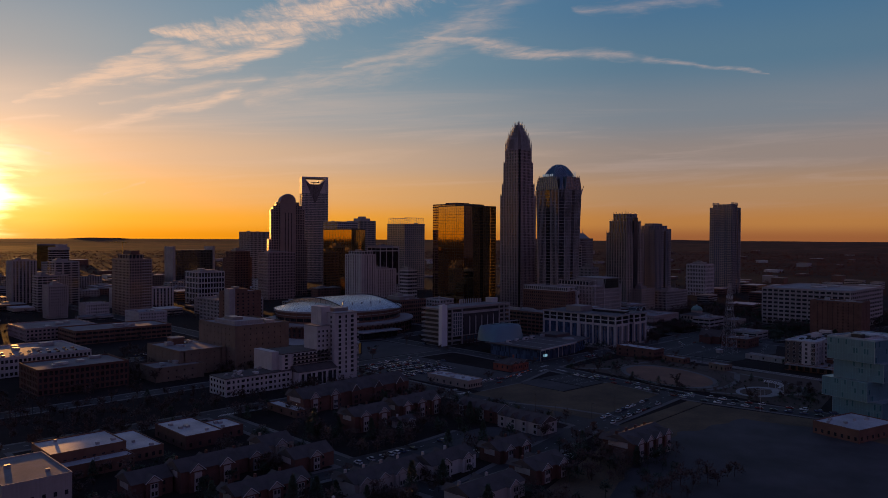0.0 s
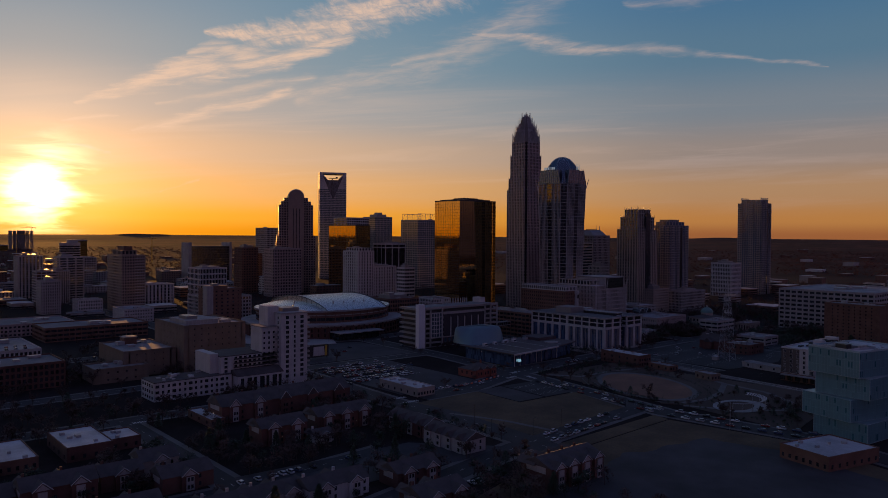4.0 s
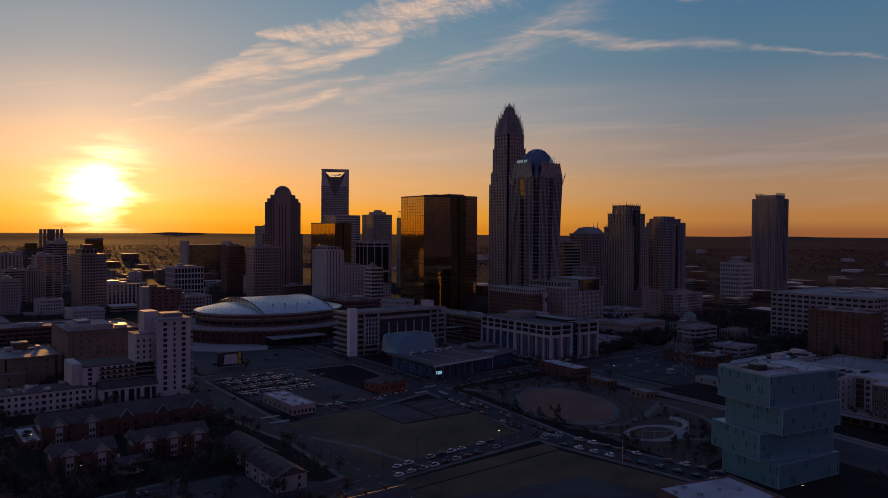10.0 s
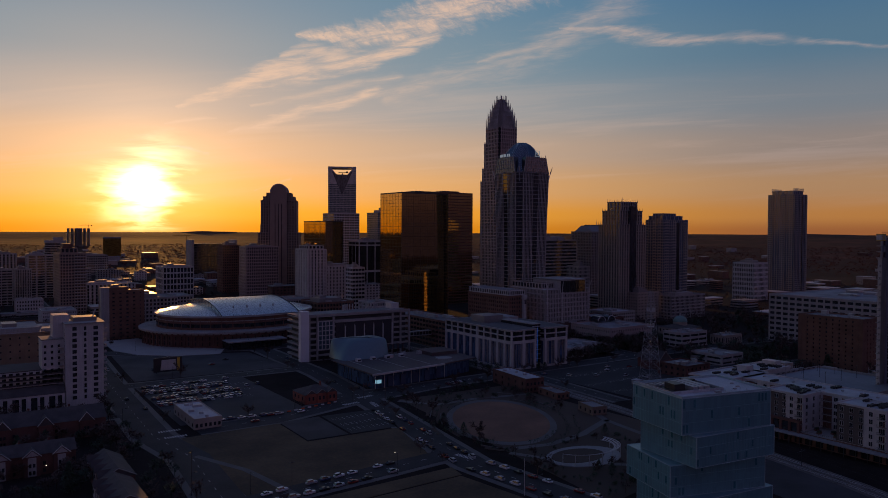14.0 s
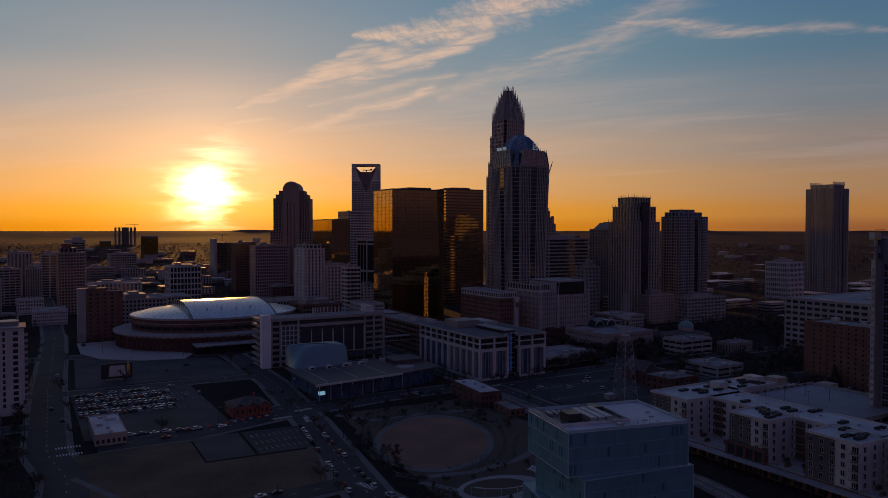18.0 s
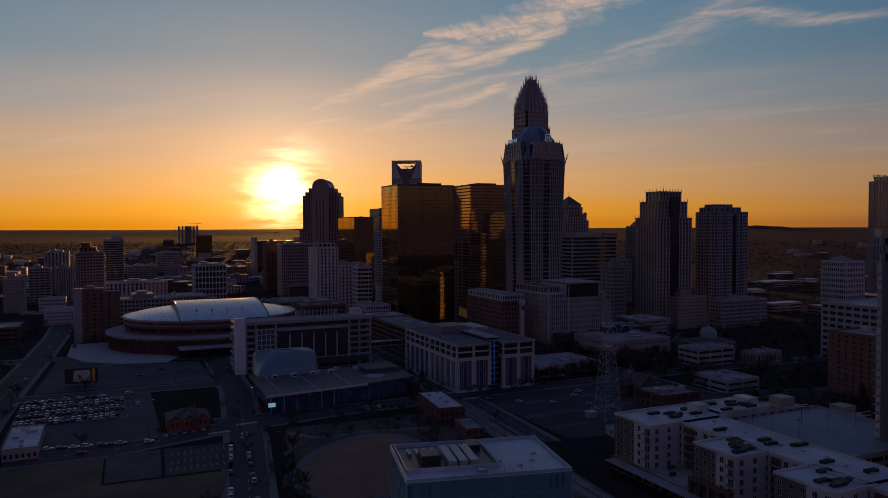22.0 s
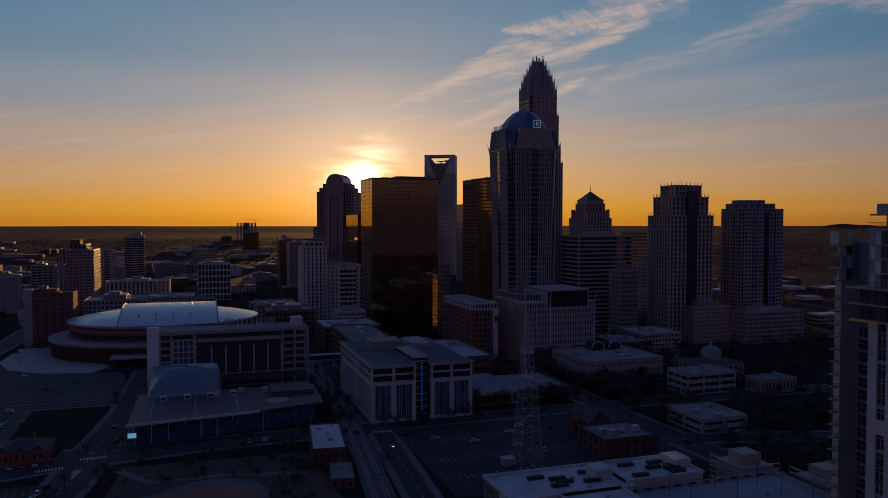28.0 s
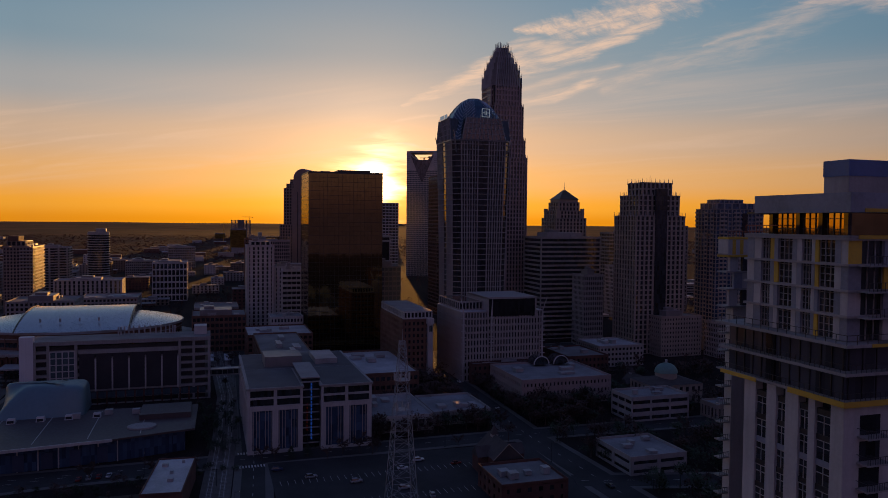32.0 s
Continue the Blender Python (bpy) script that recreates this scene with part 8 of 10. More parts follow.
    for f in range(4):
        z = 86 + f * 3.1
        part("storey_slab", Mesh().box(rx - 2.0, rx + 6, ry - 0.6, ry + 2, z, z + 0.3), CONCRETE, t)
        part("rear_panel", Mesh().box(rx - 1.2 + (f % 2), rx + 0.6 + (f % 2), ry - 0.3, ry + 0.2, z + 0.3, z + 3.1), GREYB if f % 2 else WHITE, t)
        part("rear_panel", Mesh().box(rx + 1.6, rx + 3.0, ry - 0.3, ry + 0.2, z + 0.3, z + 3.1), WHITE if f % 2 else GLASS, t)
    part("corner_box", Mesh().box(rx - 1.9, rx + 2.5, ry - 0.7, ry + 2, 95.4, 98.2), WHITE, t)
    for x in (rx - 1.0, rx + 0.6):
        part("yellow_board", Mesh().box(x, x + 0.7, ry - 0.76, ry - 0.7, 95.5, 98.1), YELLOW, t)
    part("yellow_edge", Mesh().box(rx - 2.0, rx + 2.6, ry - 0.8, ry + 2.1, 95.0, 95.4), YELLOW, t)
    part("yellow_edge", Mesh().box(rx - 2.0, rx + 2.6, ry - 0.8, ry + 2.1, 98.2, 98.6), YELLOW, t)
    m = Mesh()
    for k in range(26):
        m.box(x0 - 0.3 + k * 0.6, x0 - 0.25 + k * 0.6, y1 + 0.1, y1 + 0.15, top + 0.3, top + 1.4)
    m.box(x0 - 0.32, x0 + 16, y1 + 0.1, y1 + 0.16, top + 1.4, top + 1.5).box(x0 - 0.32, x0 - 0.26, y1 - 6, y1 + 0.16, top + 1.4, top + 1.5)
    for k in range(14):
        m.box(rx - 2.0 + k * 0.6, rx - 1.95 + k * 0.6, ry - 0.7, ry - 0.65, 98.6, 99.7)
    m.box(rx - 2.0, rx + 6, ry - 0.7, ry - 0.64, 99.6, 99.7)
    part("roof_railing", m, surface_once("orange_rail", (0.40, 0.12, 0.05)), t)


yellow_tower()


def white_slab():
    """White residential tower with a lower wing, a colonnade and a long low block."""
    t = thing("apartment_tower", (12, 468, 0), "white apartment tower with balconies up one edge", "apartment tower")
    x0, x1, y0, y1, z = 13, 32.5, 457, 478, 46.5
    part("wall", Mesh().box(x0, x1, y0, y1, 0, z), WHITE, t)
    for f in range(13):
        zz = 4.5 + f * 3.2
        for k, w in ((0, 2.2), (1, 1.2), (2, 2.4)):
            window_on(t, x0 + 4.6 + k * 5.4, y0, zz, w, 2.0, "-y", STEEL)
        for k in range(3):
            window_on(t, x0, y0 + 4 + k * 6, zz, 1.4, 1.7, "-x", STEEL)
        b = part("balcony", Mesh().box(x1, x1 + 1.6, y0 - 0.6, y0 + 5, zz - 0.6, zz - 0.35), PALE, t)
        part("railing", Mesh().box(x1 + 1.5, x1 + 1.58, y0 - 0.6, y0 + 5, zz - 0.35, zz + 0.6).box(x1, x1 + 1.58, y0 - 0.6, y0 - 0.52, zz - 0.35, zz + 0.6), PALE, b)
    part("roof", Mesh().box(x0 - 0.4, x1 + 0.8, y0 - 0.8, y1 + 0.4, z, z + 0.6), CONCRETE, t)
    part("stair_head", Mesh().box(8, 16, 466, 478, 0, 51), WHITE, t)
    part("side_block", Mesh().box(2, 13, 462, 478, 0, 38), WHITE, t)
    for f in range(10):
        for k in range(3):
            window_on(t, 3.6 + k * 3.4, 462, 4 + f * 3.3, 1.2, 1.5, "-y", STEEL)
        part("balcony", Mesh().box(10, 13, 460.6, 462, 3.4 + f * 3.3, 3.7 + f * 3.3), PALE, t)
    part("roof", Mesh().box(1.6, 13, 461.6, 478, 38, 38.5), ROOFG, t)
    part("penthouse", Mesh().box(18, 30, 464, 475, z + 0.6, z + 3), GRANITE, t)
    part("antenna", Mesh().tube((29, 470, z + 3), (30.5, 470, z + 7), 0.4, 0.4, 5), STEEL, t)
    w = thing("apartment_wing", (-10, 465, 0), "white mid-rise wing with balconies over a tall colonnade", "apartment block")
    part("wall", Mesh().box(-26, 12.5, 462, 489, 0, 21.5), WHITE, w)
    part("end_block", Mesh().box(-31, -26, 466, 489, 0, 23.5), WHITE, w)
    part("roof", Mesh().box(-26, 12.5, 462.2, 489, 21.5, 22.1), surface_once("dark_tar_roof", (0.07, 0.06, 0.06), rough=0.9), w)
    for f in range(4):
        zz = 11.5 + f * 2.6
        b = part("gallery", Mesh().box(-18, 12, 460.6, 462, zz - 0.3, zz), PALE, w)
        part("railing", Mesh().box(-18, 12, 460.6, 460.7, zz, zz + 0.9), DARK, b)
        for k in range(9):
            window_on(w, -16 + k * 3.2, 462, zz + 0.2, 1.8, 1.6, "-y", STEEL)
        window_on(w, -22.5, 462, zz + 0.2, 2, 1.6, "-y", STEEL)
    part("base", Mesh().box(-19, 12, 452, 462, 0, 10), WHITE, w)
    part("sloped_roof", Mesh().prism([(-19.4, 451.6), (12.4, 451.6), (12.4, 462), (-19.4, 462)], 10, 13.2, [(-19.4, 459), (12.4, 459), (12.4, 462), (-19.4, 462)]), SHINGLE, w)
    for k in range(7):
        part("tall_opening", Mesh().box(-17.2 + k * 4.3, -15.2 + k * 4.3 + (k % 2), 451.8, 452.05, 0.8, 8.8), GLASS, w)
    b = thing("apartment_block", (-45, 475, 0), "low white apartment block with a cluttered dark roof", "apartment block")
    part("wall", Mesh().box(-68, -20, 459, 480, 0, 11), WHITE, b)
    part("roof", Mesh().box(-68.2, -19.8, 458.8, 480.2, 11, 11.4), surface_once("dark_tar_roof", (0.07, 0.06, 0.06)), b)
    for f in range(3):
        for k in range(14):
            window_on(b, -66 + k * 3.3, 459, 1.2 + f * 3.4, 1.3 if k % 3 else 2.2, 1.7, "-y", STEEL)
        for k in range(5):
            window_on(b, -68, 462 + k * 3.8, 1.2 + f * 3.4, 1.8, 1.7, "-x", STEEL)
    rnd = random.Random(4)
    for k in range(16):
        x, y = rnd.uniform(-66, -23), rnd.uniform(461, 477)
        part("roof_unit", Mesh().box(x, x + rnd.uniform(1, 3), y, y + rnd.uniform(1, 2), 11.4, 11.4 + rnd.uniform(0.6, 1.6)), STEEL if k % 2 else WHITE, b)
    ch = thing("chimney_block", (-41, 586, 0), "square brown brick chimney block", "chimney")
    part("shaft", Mesh().box(-46, -37, 582, 591, 0, 22), BROWN, ch)
    part("cap", Mesh().box(-46.4, -36.6, 581.6, 591.4, 22, 22.7), BEIGE, ch)
    part("glass_slot", Mesh().box(-36.9, -33, 584, 586, 0, 18), CURTAIN, ch)


white_slab()


def small_block(name, label, x0, x1, y0, y1, z, wall, roof, rot=0.0, nwin=6, units=4, seed=0, cat="building"):
    t = thing(name, ((x0 + x1) / 2, (y0 + y1) / 2, 0), label, cat)
    c = ((x0 + x1) / 2, (y0 + y1) / 2)
    part("wall", Mesh().box(x0, x1, y0, y1, 0, z, rot=rot, c=c), wall, t)
    part("roof", Mesh().box(x0 + 0.3, x1 - 0.3, y0 + 0.3, y1 - 0.3, z, z + 0.12, rot=rot, c=c), roof, t)
    for a in ((x0 - 0.1, x1 + 0.1, y0 - 0.1, y0 + 0.3), (x0 - 0.1, x1 + 0.1, y1 - 0.3, y1 + 0.1), (x0 - 0.1, x0 + 0.3, y0 + 0.3, y1 - 0.3), (x1 - 0.3, x1 + 0.1, y0 + 0.3, y1 - 0.3)):
        part("parapet", Mesh().box(*a, z, z + 0.6, rot=rot, c=c), wall, t)
    for i in range(nwin):
        x = x0 + (x1 - x0) * (i + 0.5) / nwin
        for zz in ([1.2, 4.6] if z > 6.5 else [1.2]):
            part("window", Mesh().box(x - 0.6, x + 0.6, y0 - 0.06, y0 + 0.02, zz, zz + 1.7, rot=rot, c=c), GLASS, t)
        y = y0 + (y1 - y0) * (i + 0.5) / nwin
        for zz in ([1.2, 4.6] if z > 6.5 else [1.2]):
            part("window", Mesh().box(x0 - 0.06, x0 + 0.02, y - 0.6, y + 0.6, zz, zz + 1.7, rot=rot, c=c), GLASS, t)
    rnd = random.Random(seed)
    for i in range(units):
        ux, uy = rnd.uniform(x0 + 2, x1 - 4), rnd.uniform(y0 + 2, y1 - 4)
        uw = rnd.uniform(1, 2.6)
        part("roof_unit", Mesh().box(ux, ux + uw, uy, uy + uw * 0.8, z + 0.12, z + 1.2, rot=rot, c=c), STEEL, t)
    return t


small_block("brick_building", "two-storey red brick building with a white roof", 253.5, 267, 346, 384, 8.3, RED, ROOFW, -6, 5, 4, 2)
small_block("brick_building", "low brown brick building with a white roof", 106, 140, 148, 172, 6, BROWN, ROOFW, -14, 7, 5, 3)
small_block("store", "small store with a glazed front and white roof", 59.5, 73, 373, 412, 5, BEIGE, ROOFW, 0, 6, 7, 5, "store")
small_block("pump_house", "small tan brick service building", 256, 265, 322, 342, 3.6, BROWN, ROOFG, -8, 3, 1, 6)
small_block("pavilion", "small yellow brick pavilion with a pale roof", 247, 256, 284, 298, 4.2, TAN, ROOFM, -12, 3, 0, 7, "pavilion")
small_block("school_building", "long brick school hall with a white roof", -195, -164, 369, 394, 9, BROWN, ROOFW, 0, 8, 3, 8, "school")
small_block("school_building", "low brick school wing with a white roof", -163.5, -148, 367, 401, 5, BROWN, ROOFW, 0, 5, 2, 9, "school")
small_block("school_building", "low brick school front with a white roof", -196, -164, 360, 368.6, 5.2, BROWN, ROOFW, 0, 8, 1, 10, "school")
small_block("brick_building", "low brick building with a white roof and dark units", -137, -118, 368, 402, 6, RED, ROOFW, 0, 4, 5, 11)
small_block("brick_building", "low brick annexe with a white roof", -117.5, -104, 374, 392, 5, RED, ROOFW, 0, 3, 3, 12)
small_block("apartment_block", "pale four-storey block with a hipped corner", -222, -199, 330, 366, 12, PALE, ROOFG, 0, 6, 2, 13, "apartment block")
small_block("annexe", "low annexe with a white roof beside the brick house", -66, -58.5, 384, 414, 3.6, BROWN, ROOFW, 0, 3, 1, 15)
small_block("hut", "long low concrete railway shed", 316, 326, 268, 300, 3.5, CONCRETE, ROOFG, -8, 3, 0, 14)


def depot_house():
    """Small dark red brick house with three gables."""
    t = thing("brick_house", (143, 404, 0), "old dark red brick house with three small gables", "house")
    part("wall", Mesh().box(127, 147, 393, 411, 0, 5.2), surface_once("fresh_red_brick", (0.24, 0.075, 0.05), rough=0.85, scale=0.8, vary=0.25), t)
    part("roof", Mesh().hip(127, 147, 393, 411, 5.22, 9), SHINGLE, t)
    for x in (130.5, 137, 143.5):
        part("gable", Mesh().box(x - 2.6, x + 2.6, 392.4, 394, 0, 5.8), surface_once("fresh_red_brick", (0.24, 0.075, 0.05), rough=0.85, scale=0.8, vary=0.25), t)
        part("gable_roof", Mesh().gable(x - 2.6, x + 2.6, 392.4, 398, 5.8, 8, "y", 0.3), SHINGLE, t)
        tr = Mesh().tube((x - 2.9, 392.0, 5.8), (x, 392.0, 8.05), 0.12, k=4).tube((x + 2.9, 392.0, 5.8), (x, 392.0, 8.05), 0.12, k=4)
        part("gable_trim", tr, BEIGE, t)
        for dx in (-1.2, 1.2):
            window_on(t, x + dx, 392.4, 2.0, 1.0, 2.0, "-y", PALE)
    for y in (397, 402, 407):
        window_on(t, 127, y, 2.0, 1.2, 2.0, "-x", PALE)
    part("chimney", Mesh().box(140, 141, 402, 403, 7, 10.5), surface_once("fresh_red_brick", (0.24, 0.075, 0.05), rough=0.85, scale=0.8, vary=0.25), t)


depot_house()


def gable_house(x0, x1, y0, y1, eave, ridge, label, gables=2, wall=None, along="x", group="town houses"):
    """Town house row: brick and white siding, projecting white-trimmed gables, shingle roof."""
    t = thing("town_house", ((x0 + x1) / 2, (y0 + y1) / 2, 0), label, "house", group)
    wall = wall or RED
    part("wall", Mesh().box(x0, x1, y0, y1, 0, eave), wall, t)
    part("roof", Mesh().gable(x0, x1, y0, y1, eave + 0.02, ridge, along), SHINGLE, t)
    if along == "x":
        for s in (-1, 1):
            x = x0 if s < 0 else x1
            part("end_gable", Mesh().box(x - 0.1, x + 0.1, y0 + 3, y1 - 3, eave - 2.6, eave), SIDING, t)
        for i in range(gables):
            x = x0 + (x1 - x0) * (i + 0.15) / gables
            part("chimney", Mesh().box(x - 0.45, x + 0.45, (y0 + y1) / 2 + 1, (y0 + y1) / 2 + 1.9, eave, ridge + 0.9), wall, t)
            part("rear_gable_roof", Mesh().gable(x - 2.6, x + 2.6, (y0 + y1) / 2, y1 + 0.9, eave - 0.1, eave + (ridge - eave) * 0.7, "y", 0.3), SHINGLE, t)
    g = gables
    for i in range(g):
        if along == "x":
            x = x0 + (x1 - x0) * (i + 0.5) / g
            w = min(3.0, (x1 - x0) / g * 0.36)
            plain = x1 - x0 > 38
            part("gable_front", Mesh().box(x - w, x + w, y0 - 1.4, y0 + 1, 0, eave - 0.2), wall, t)
            part("gable_roof", Mesh().gable(x - w, x + w, y0 - 1.4, (y0 + y1) / 2, eave - 0.2, eave + (ridge - eave) * 0.75, "y", 0.35), SHINGLE, t)
            if not plain:
                tri = Mesh().poly([(x - w * 0.8, y0 - 1.78, eave - 0.1), (x + w * 0.8, y0 - 1.78, eave - 0.1), (x, y0 - 1.78, eave + (ridge - eave) * 0.58)])
                part("gable_panel", tri, SIDING, t)
                part("window_bay", Mesh().box(x - 1.5, x + 1.5, y0 - 1.9, y0 - 1.4, 0.3, eave - 0.7), SIDING, t)
            tr = Mesh().tube((x - w - 0.4, y0 - 1.82, eave - 0.35), (x, y0 - 1.82, eave + (ridge - eave) * 0.75), 0.16, k=4).tube((x + w + 0.4, y0 - 1.82, eave - 0.35), (x, y0 - 1.82, eave + (ridge - eave) * 0.75), 0.16, k=4)
            part("gable_trim", tr, WHITE, t)
            for zz in [1.0 + 2.9 * k for k in range(max(1, int(eave / 2.9)))]:
                for dx in (-0.7, 0.7):
                    window_on(t, x + dx, y0 - (1.4 if plain else 1.9), zz, 0.9, 1.5, "-y", SIDING)
                if g < 5:
                    window_on(t, x + w + 1.5, y0, zz, 1.0, 1.5, "-y", SIDING)
        else:
            y = y0 + (y1 - y0) * (i + 0.5) / g
            part("dormer", Mesh().gable(x0 - 0.6, (x0 + x1) / 2, y - 1.8, y + 1.8, eave, eave + (ridge - eave) * 0.75, "x", 0.2), SHINGLE, t)
            part("dormer_face", Mesh().box(x0 - 0.55, x0 + 0.5, y - 1.7, y + 1.7, 0, eave), SIDING if i % 2 else wall, t)
            for zz in [1.0 + 2.9 * k for k in range(max(1, int(eave / 2.9)))]:
                window_on(t, x0 - 0.55, y, zz, 1.4, 1.5, "-x", SIDING)
    if along == "y":
        tr = Mesh().tube((x0 - 0.5, y0 - 0.5, eave), ((x0 + x1) / 2, y0 - 0.5, ridge), 0.15, k=4).tube((x1 + 0.5, y0 - 0.5, eave), ((x0 + x1) / 2, y0 - 0.5, ridge), 0.15, k=4)
        part("gable_trim", tr, SIDING, t)
        for k in range(2):
            for zz in (1.0, 3.9):
                window_on(t, x0 + (x1 - x0) * (k + 0.5) / 2, y0, zz, 1.1, 1.5, "-y", SIDING)
    return t


HOUSES = [
    (-58, -30, 389, 406, 8.5, 13.2, "long brick apartment house with white-trimmed gables", 2, RED, "x"),
    (-29.8, 22, 390, 408, 8.5, 13.6, "long brick apartment house with white-trimmed gables", 3, RED, "x"),
    (-62, -38, 337, 350, 8.4, 12, "three-storey town house with white gable fronts", 2, RED, "x"),
    (-30, 2, 340, 353, 8.4, 12, "three-storey town house with white gable fronts", 3, RED, "x"),
    (-40, -30, 326, 334, 4.0, 6.2, "small white community pavilion with columns", 1, WHITE, "x"),
    (5, 17, 300, 330, 6.2, 9.6, "town house row with stepped dormers", 4, RED, "y"),
    (2, 15, 268, 297, 6.2, 9.6, "town house row with stepped dormers", 4, PALE, "y"),
    (-165, -140, 313, 326, 8.4, 12, "three-storey town house with white gable fronts", 2, RED, "x"),
    (-137, -121, 320, 332, 6.2, 9.4, "brick town house with white windows", 1, RED, "x"),
    (-119, -104, 328, 342, 6.4, 9.8, "hipped brick town house beside the road", 1, BEIGE, "x"),
    (-120, -100, 303, 316, 6.2, 9.6, "brick town house with a white gable", 1, RED, "x"),
    (-120, -84, 262, 275, 5.6, 8.6, "long two-storey town house row", 4, PALE, "x"),
    (-84, -58, 257, 270, 6.0, 9.2, "two-storey town house row with white siding", 2, WHITE, "x"),
    (-48, -26, 252, 264, 6.0, 9.2, "two-storey town house row", 2, RED, "x"),
    (-58, -36, 224, 238, 6.0, 9.2, "two-storey brick town house", 2, RED, "x"),
    (-4, 28, 212, 228, 8.6, 11.8, "long three-storey brick apartment house", 4, RED, "x"),
    (-100, -70, 220, 234, 6.0, 9.2, "two-storey town house row", 2, PALE, "x"),
    (-182, -166, 318, 332, 6.2, 9.6, "brick town house with a hipped roof", 1, RED, "x"),
    (-160, -128, 280, 292, 6.2, 9.4, "town house row along the court", 3, RED, "x"),
    (-155, -130, 240, 252, 6.0, 9.2, "town house row along the court", 2, WHITE, "x"),
]
for h in HOUSES:
    gable_house(*h)


def park_canopy():
    t = thing("park_canopy", (188, 238, 0), "curved white pergola over a fountain terrace", "pergola")
    n = 26
    a0, a1 = 200, 380
    ring = Mesh()
    for i in range(n):
        a, b = radians(a0 + (a1 - a0) * i / n), radians(a0 + (a1 - a0) * (i + 1) / n)
        pa, pb = (190 + 15 * math.cos(a), 236 + 11 * math.sin(a)), (190 + 15 * math.cos(b), 236 + 11 * math.sin(b))
        qa, qb = (190 + 18 * math.cos(a), 236 + 13.5 * math.sin(a)), (190 + 18 * math.cos(b), 236 + 13.5 * math.sin(b))
        part("louvre", Mesh().poly([(pa[0], pa[1], 4.4), (qa[0], qa[1], 5.2), (qa[0] * 0.5 + qb[0] * 0.5, qa[1] * 0.5 + qb[1] * 0.5, 5.2), (pa[0] * 0.5 + pb[0] * 0.5, pa[1] * 0.5 + pb[1] * 0.5, 4.4)])
             .poly([(pa[0], pa[1], 4.3), (pa[0] * 0.5 + pb[0] * 0.5, pa[1] * 0.5 + pb[1] * 0.5, 4.3), (qa[0] * 0.5 + qb[0] * 0.5, qa[1] * 0.5 + qb[1] * 0.5, 5.1), (qa[0], qa[1], 5.1)]), WHITE, t)
        ring.tube((*pa, 4.4), (*pb, 4.4), 0.12, k=4).tube((*qa, 5.2), (*qb, 5.2), 0.12, k=4)
        if i % 3 == 0:
            part("post", Mesh().tube((*qa, 0), (*qa, 5.2), 0.13, k=6), WHITE, t)
    part("ring_beam", ring, WHITE, t)
    tr = thing("terrace", (188, 236, 0), "pale oval terrace under the pergola", "terrace")
    part("terrace_slab", Mesh().prism(oval(190, 236, 18.5, 13.6, 36), 0, 0.45), surface_once("pale_terrace", (0.24, 0.24, 0.24), rough=0.7), tr)
    part("planting_bed", Mesh().prism(oval(188, 237.5, 13.5, 9, 28), 0.45, 0.55), EARTH, tr, "dark oval planting bed")


park_canopy()

# wooden-clad shells under scaffolding near the tower
for x, y, z in ((398, 268, 13), (420, 252, 10), (452, 230, 11)):
    t = thing("scaffolded_building", (x, y, 0), "small building wrapped in steel scaffolding", "construction site")
    part("wall", Mesh().box(x - 7, x + 7, y - 7, y + 7, 0, z), BEIGE, t)
    part("upper_wall", Mesh().box(x - 4, x + 4, y - 4, y + 4, z, z + 4), BEIGE, t)
    s = Mesh()
    for i in range(9):
        for zz in range(0, int(z) + 3):
            s.box(x - 8.6 + i * 2.1, x - 8.5 + i * 2.1, y - 8.5, y - 8.4, zz, zz + 1).box(x - 8.5, x - 8.4, y - 8.6 + i * 2.1, y - 8.5 + i * 2.1, zz, zz + 1)
    for zz in range(2, int(z) + 3, 2):
        s.box(x - 8.6, x + 8.6, y - 8.5, y - 7.6, zz, zz + 0.08).box(x - 8.5, x - 7.6, y - 7.6, y + 8.6, zz, zz + 0.08)
    part("scaffolding", s, STEEL, t)

# ---- trees ----
def bare_tree(seed, h, label):
    """Leafless street tree: trunk, limbs, forks and a round haze of fine twigs."""
    rnd = random.Random(seed)
    t = thing("bare_tree", (0, 0, 0), label, "tree")
    trunk = Mesh().tube((0, 0, 0), (0.1, 0.05, h * 0.34), h * 0.024, h * 0.016, 6)
    twigs = Mesh()
    for i in range(8):
        a = 2 * math.pi * i / 8 + rnd.uniform(-0.35, 0.35)
        p0 = Vector((0.1, 0.05, h * rnd.uniform(0.2, 0.36)))
        lean = rnd.uniform(0.16, 0.36)
        p1 = Vector((h * lean * math.cos(a), h * lean * math.sin(a), h * rnd.uniform(0.5, 0.86)))
        trunk.tube(p0, p1, h * 0.011, h * 0.005, 4)
        for j in range(5):
            q0 = p0.lerp(p1, rnd.uniform(0.35, 1.0))
            out = Vector((q0.x, q0.y, 0)) * 0.5 + Vector((rnd.uniform(-1, 1), rnd.uniform(-1, 1), rnd.uniform(-0.1, 0.9))) * h * 0.16
            q1 = q0 + out
            trunk.tube(q0, q1, h * 0.005, h * 0.002, 3)
            for k in range(13):
                p = q0.lerp(q1, rnd.uniform(0.2, 1.0))
                d = Vector((rnd.uniform(-1, 1), rnd.uniform(-1, 1), rnd.uniform(-0.4, 0.9))).normalized() * h * rnd.uniform(0.06, 0.13)
                s = d.cross((rnd.uniform(-1, 1), rnd.uniform(-1, 1), rnd.uniform(-1, 1))).normalized() * h * 0.013
                twigs.poly([p - s, p + s, p + d])
    part("trunk", trunk, BARK, t)
    part("crown", twigs, TWIG, t)
    return t


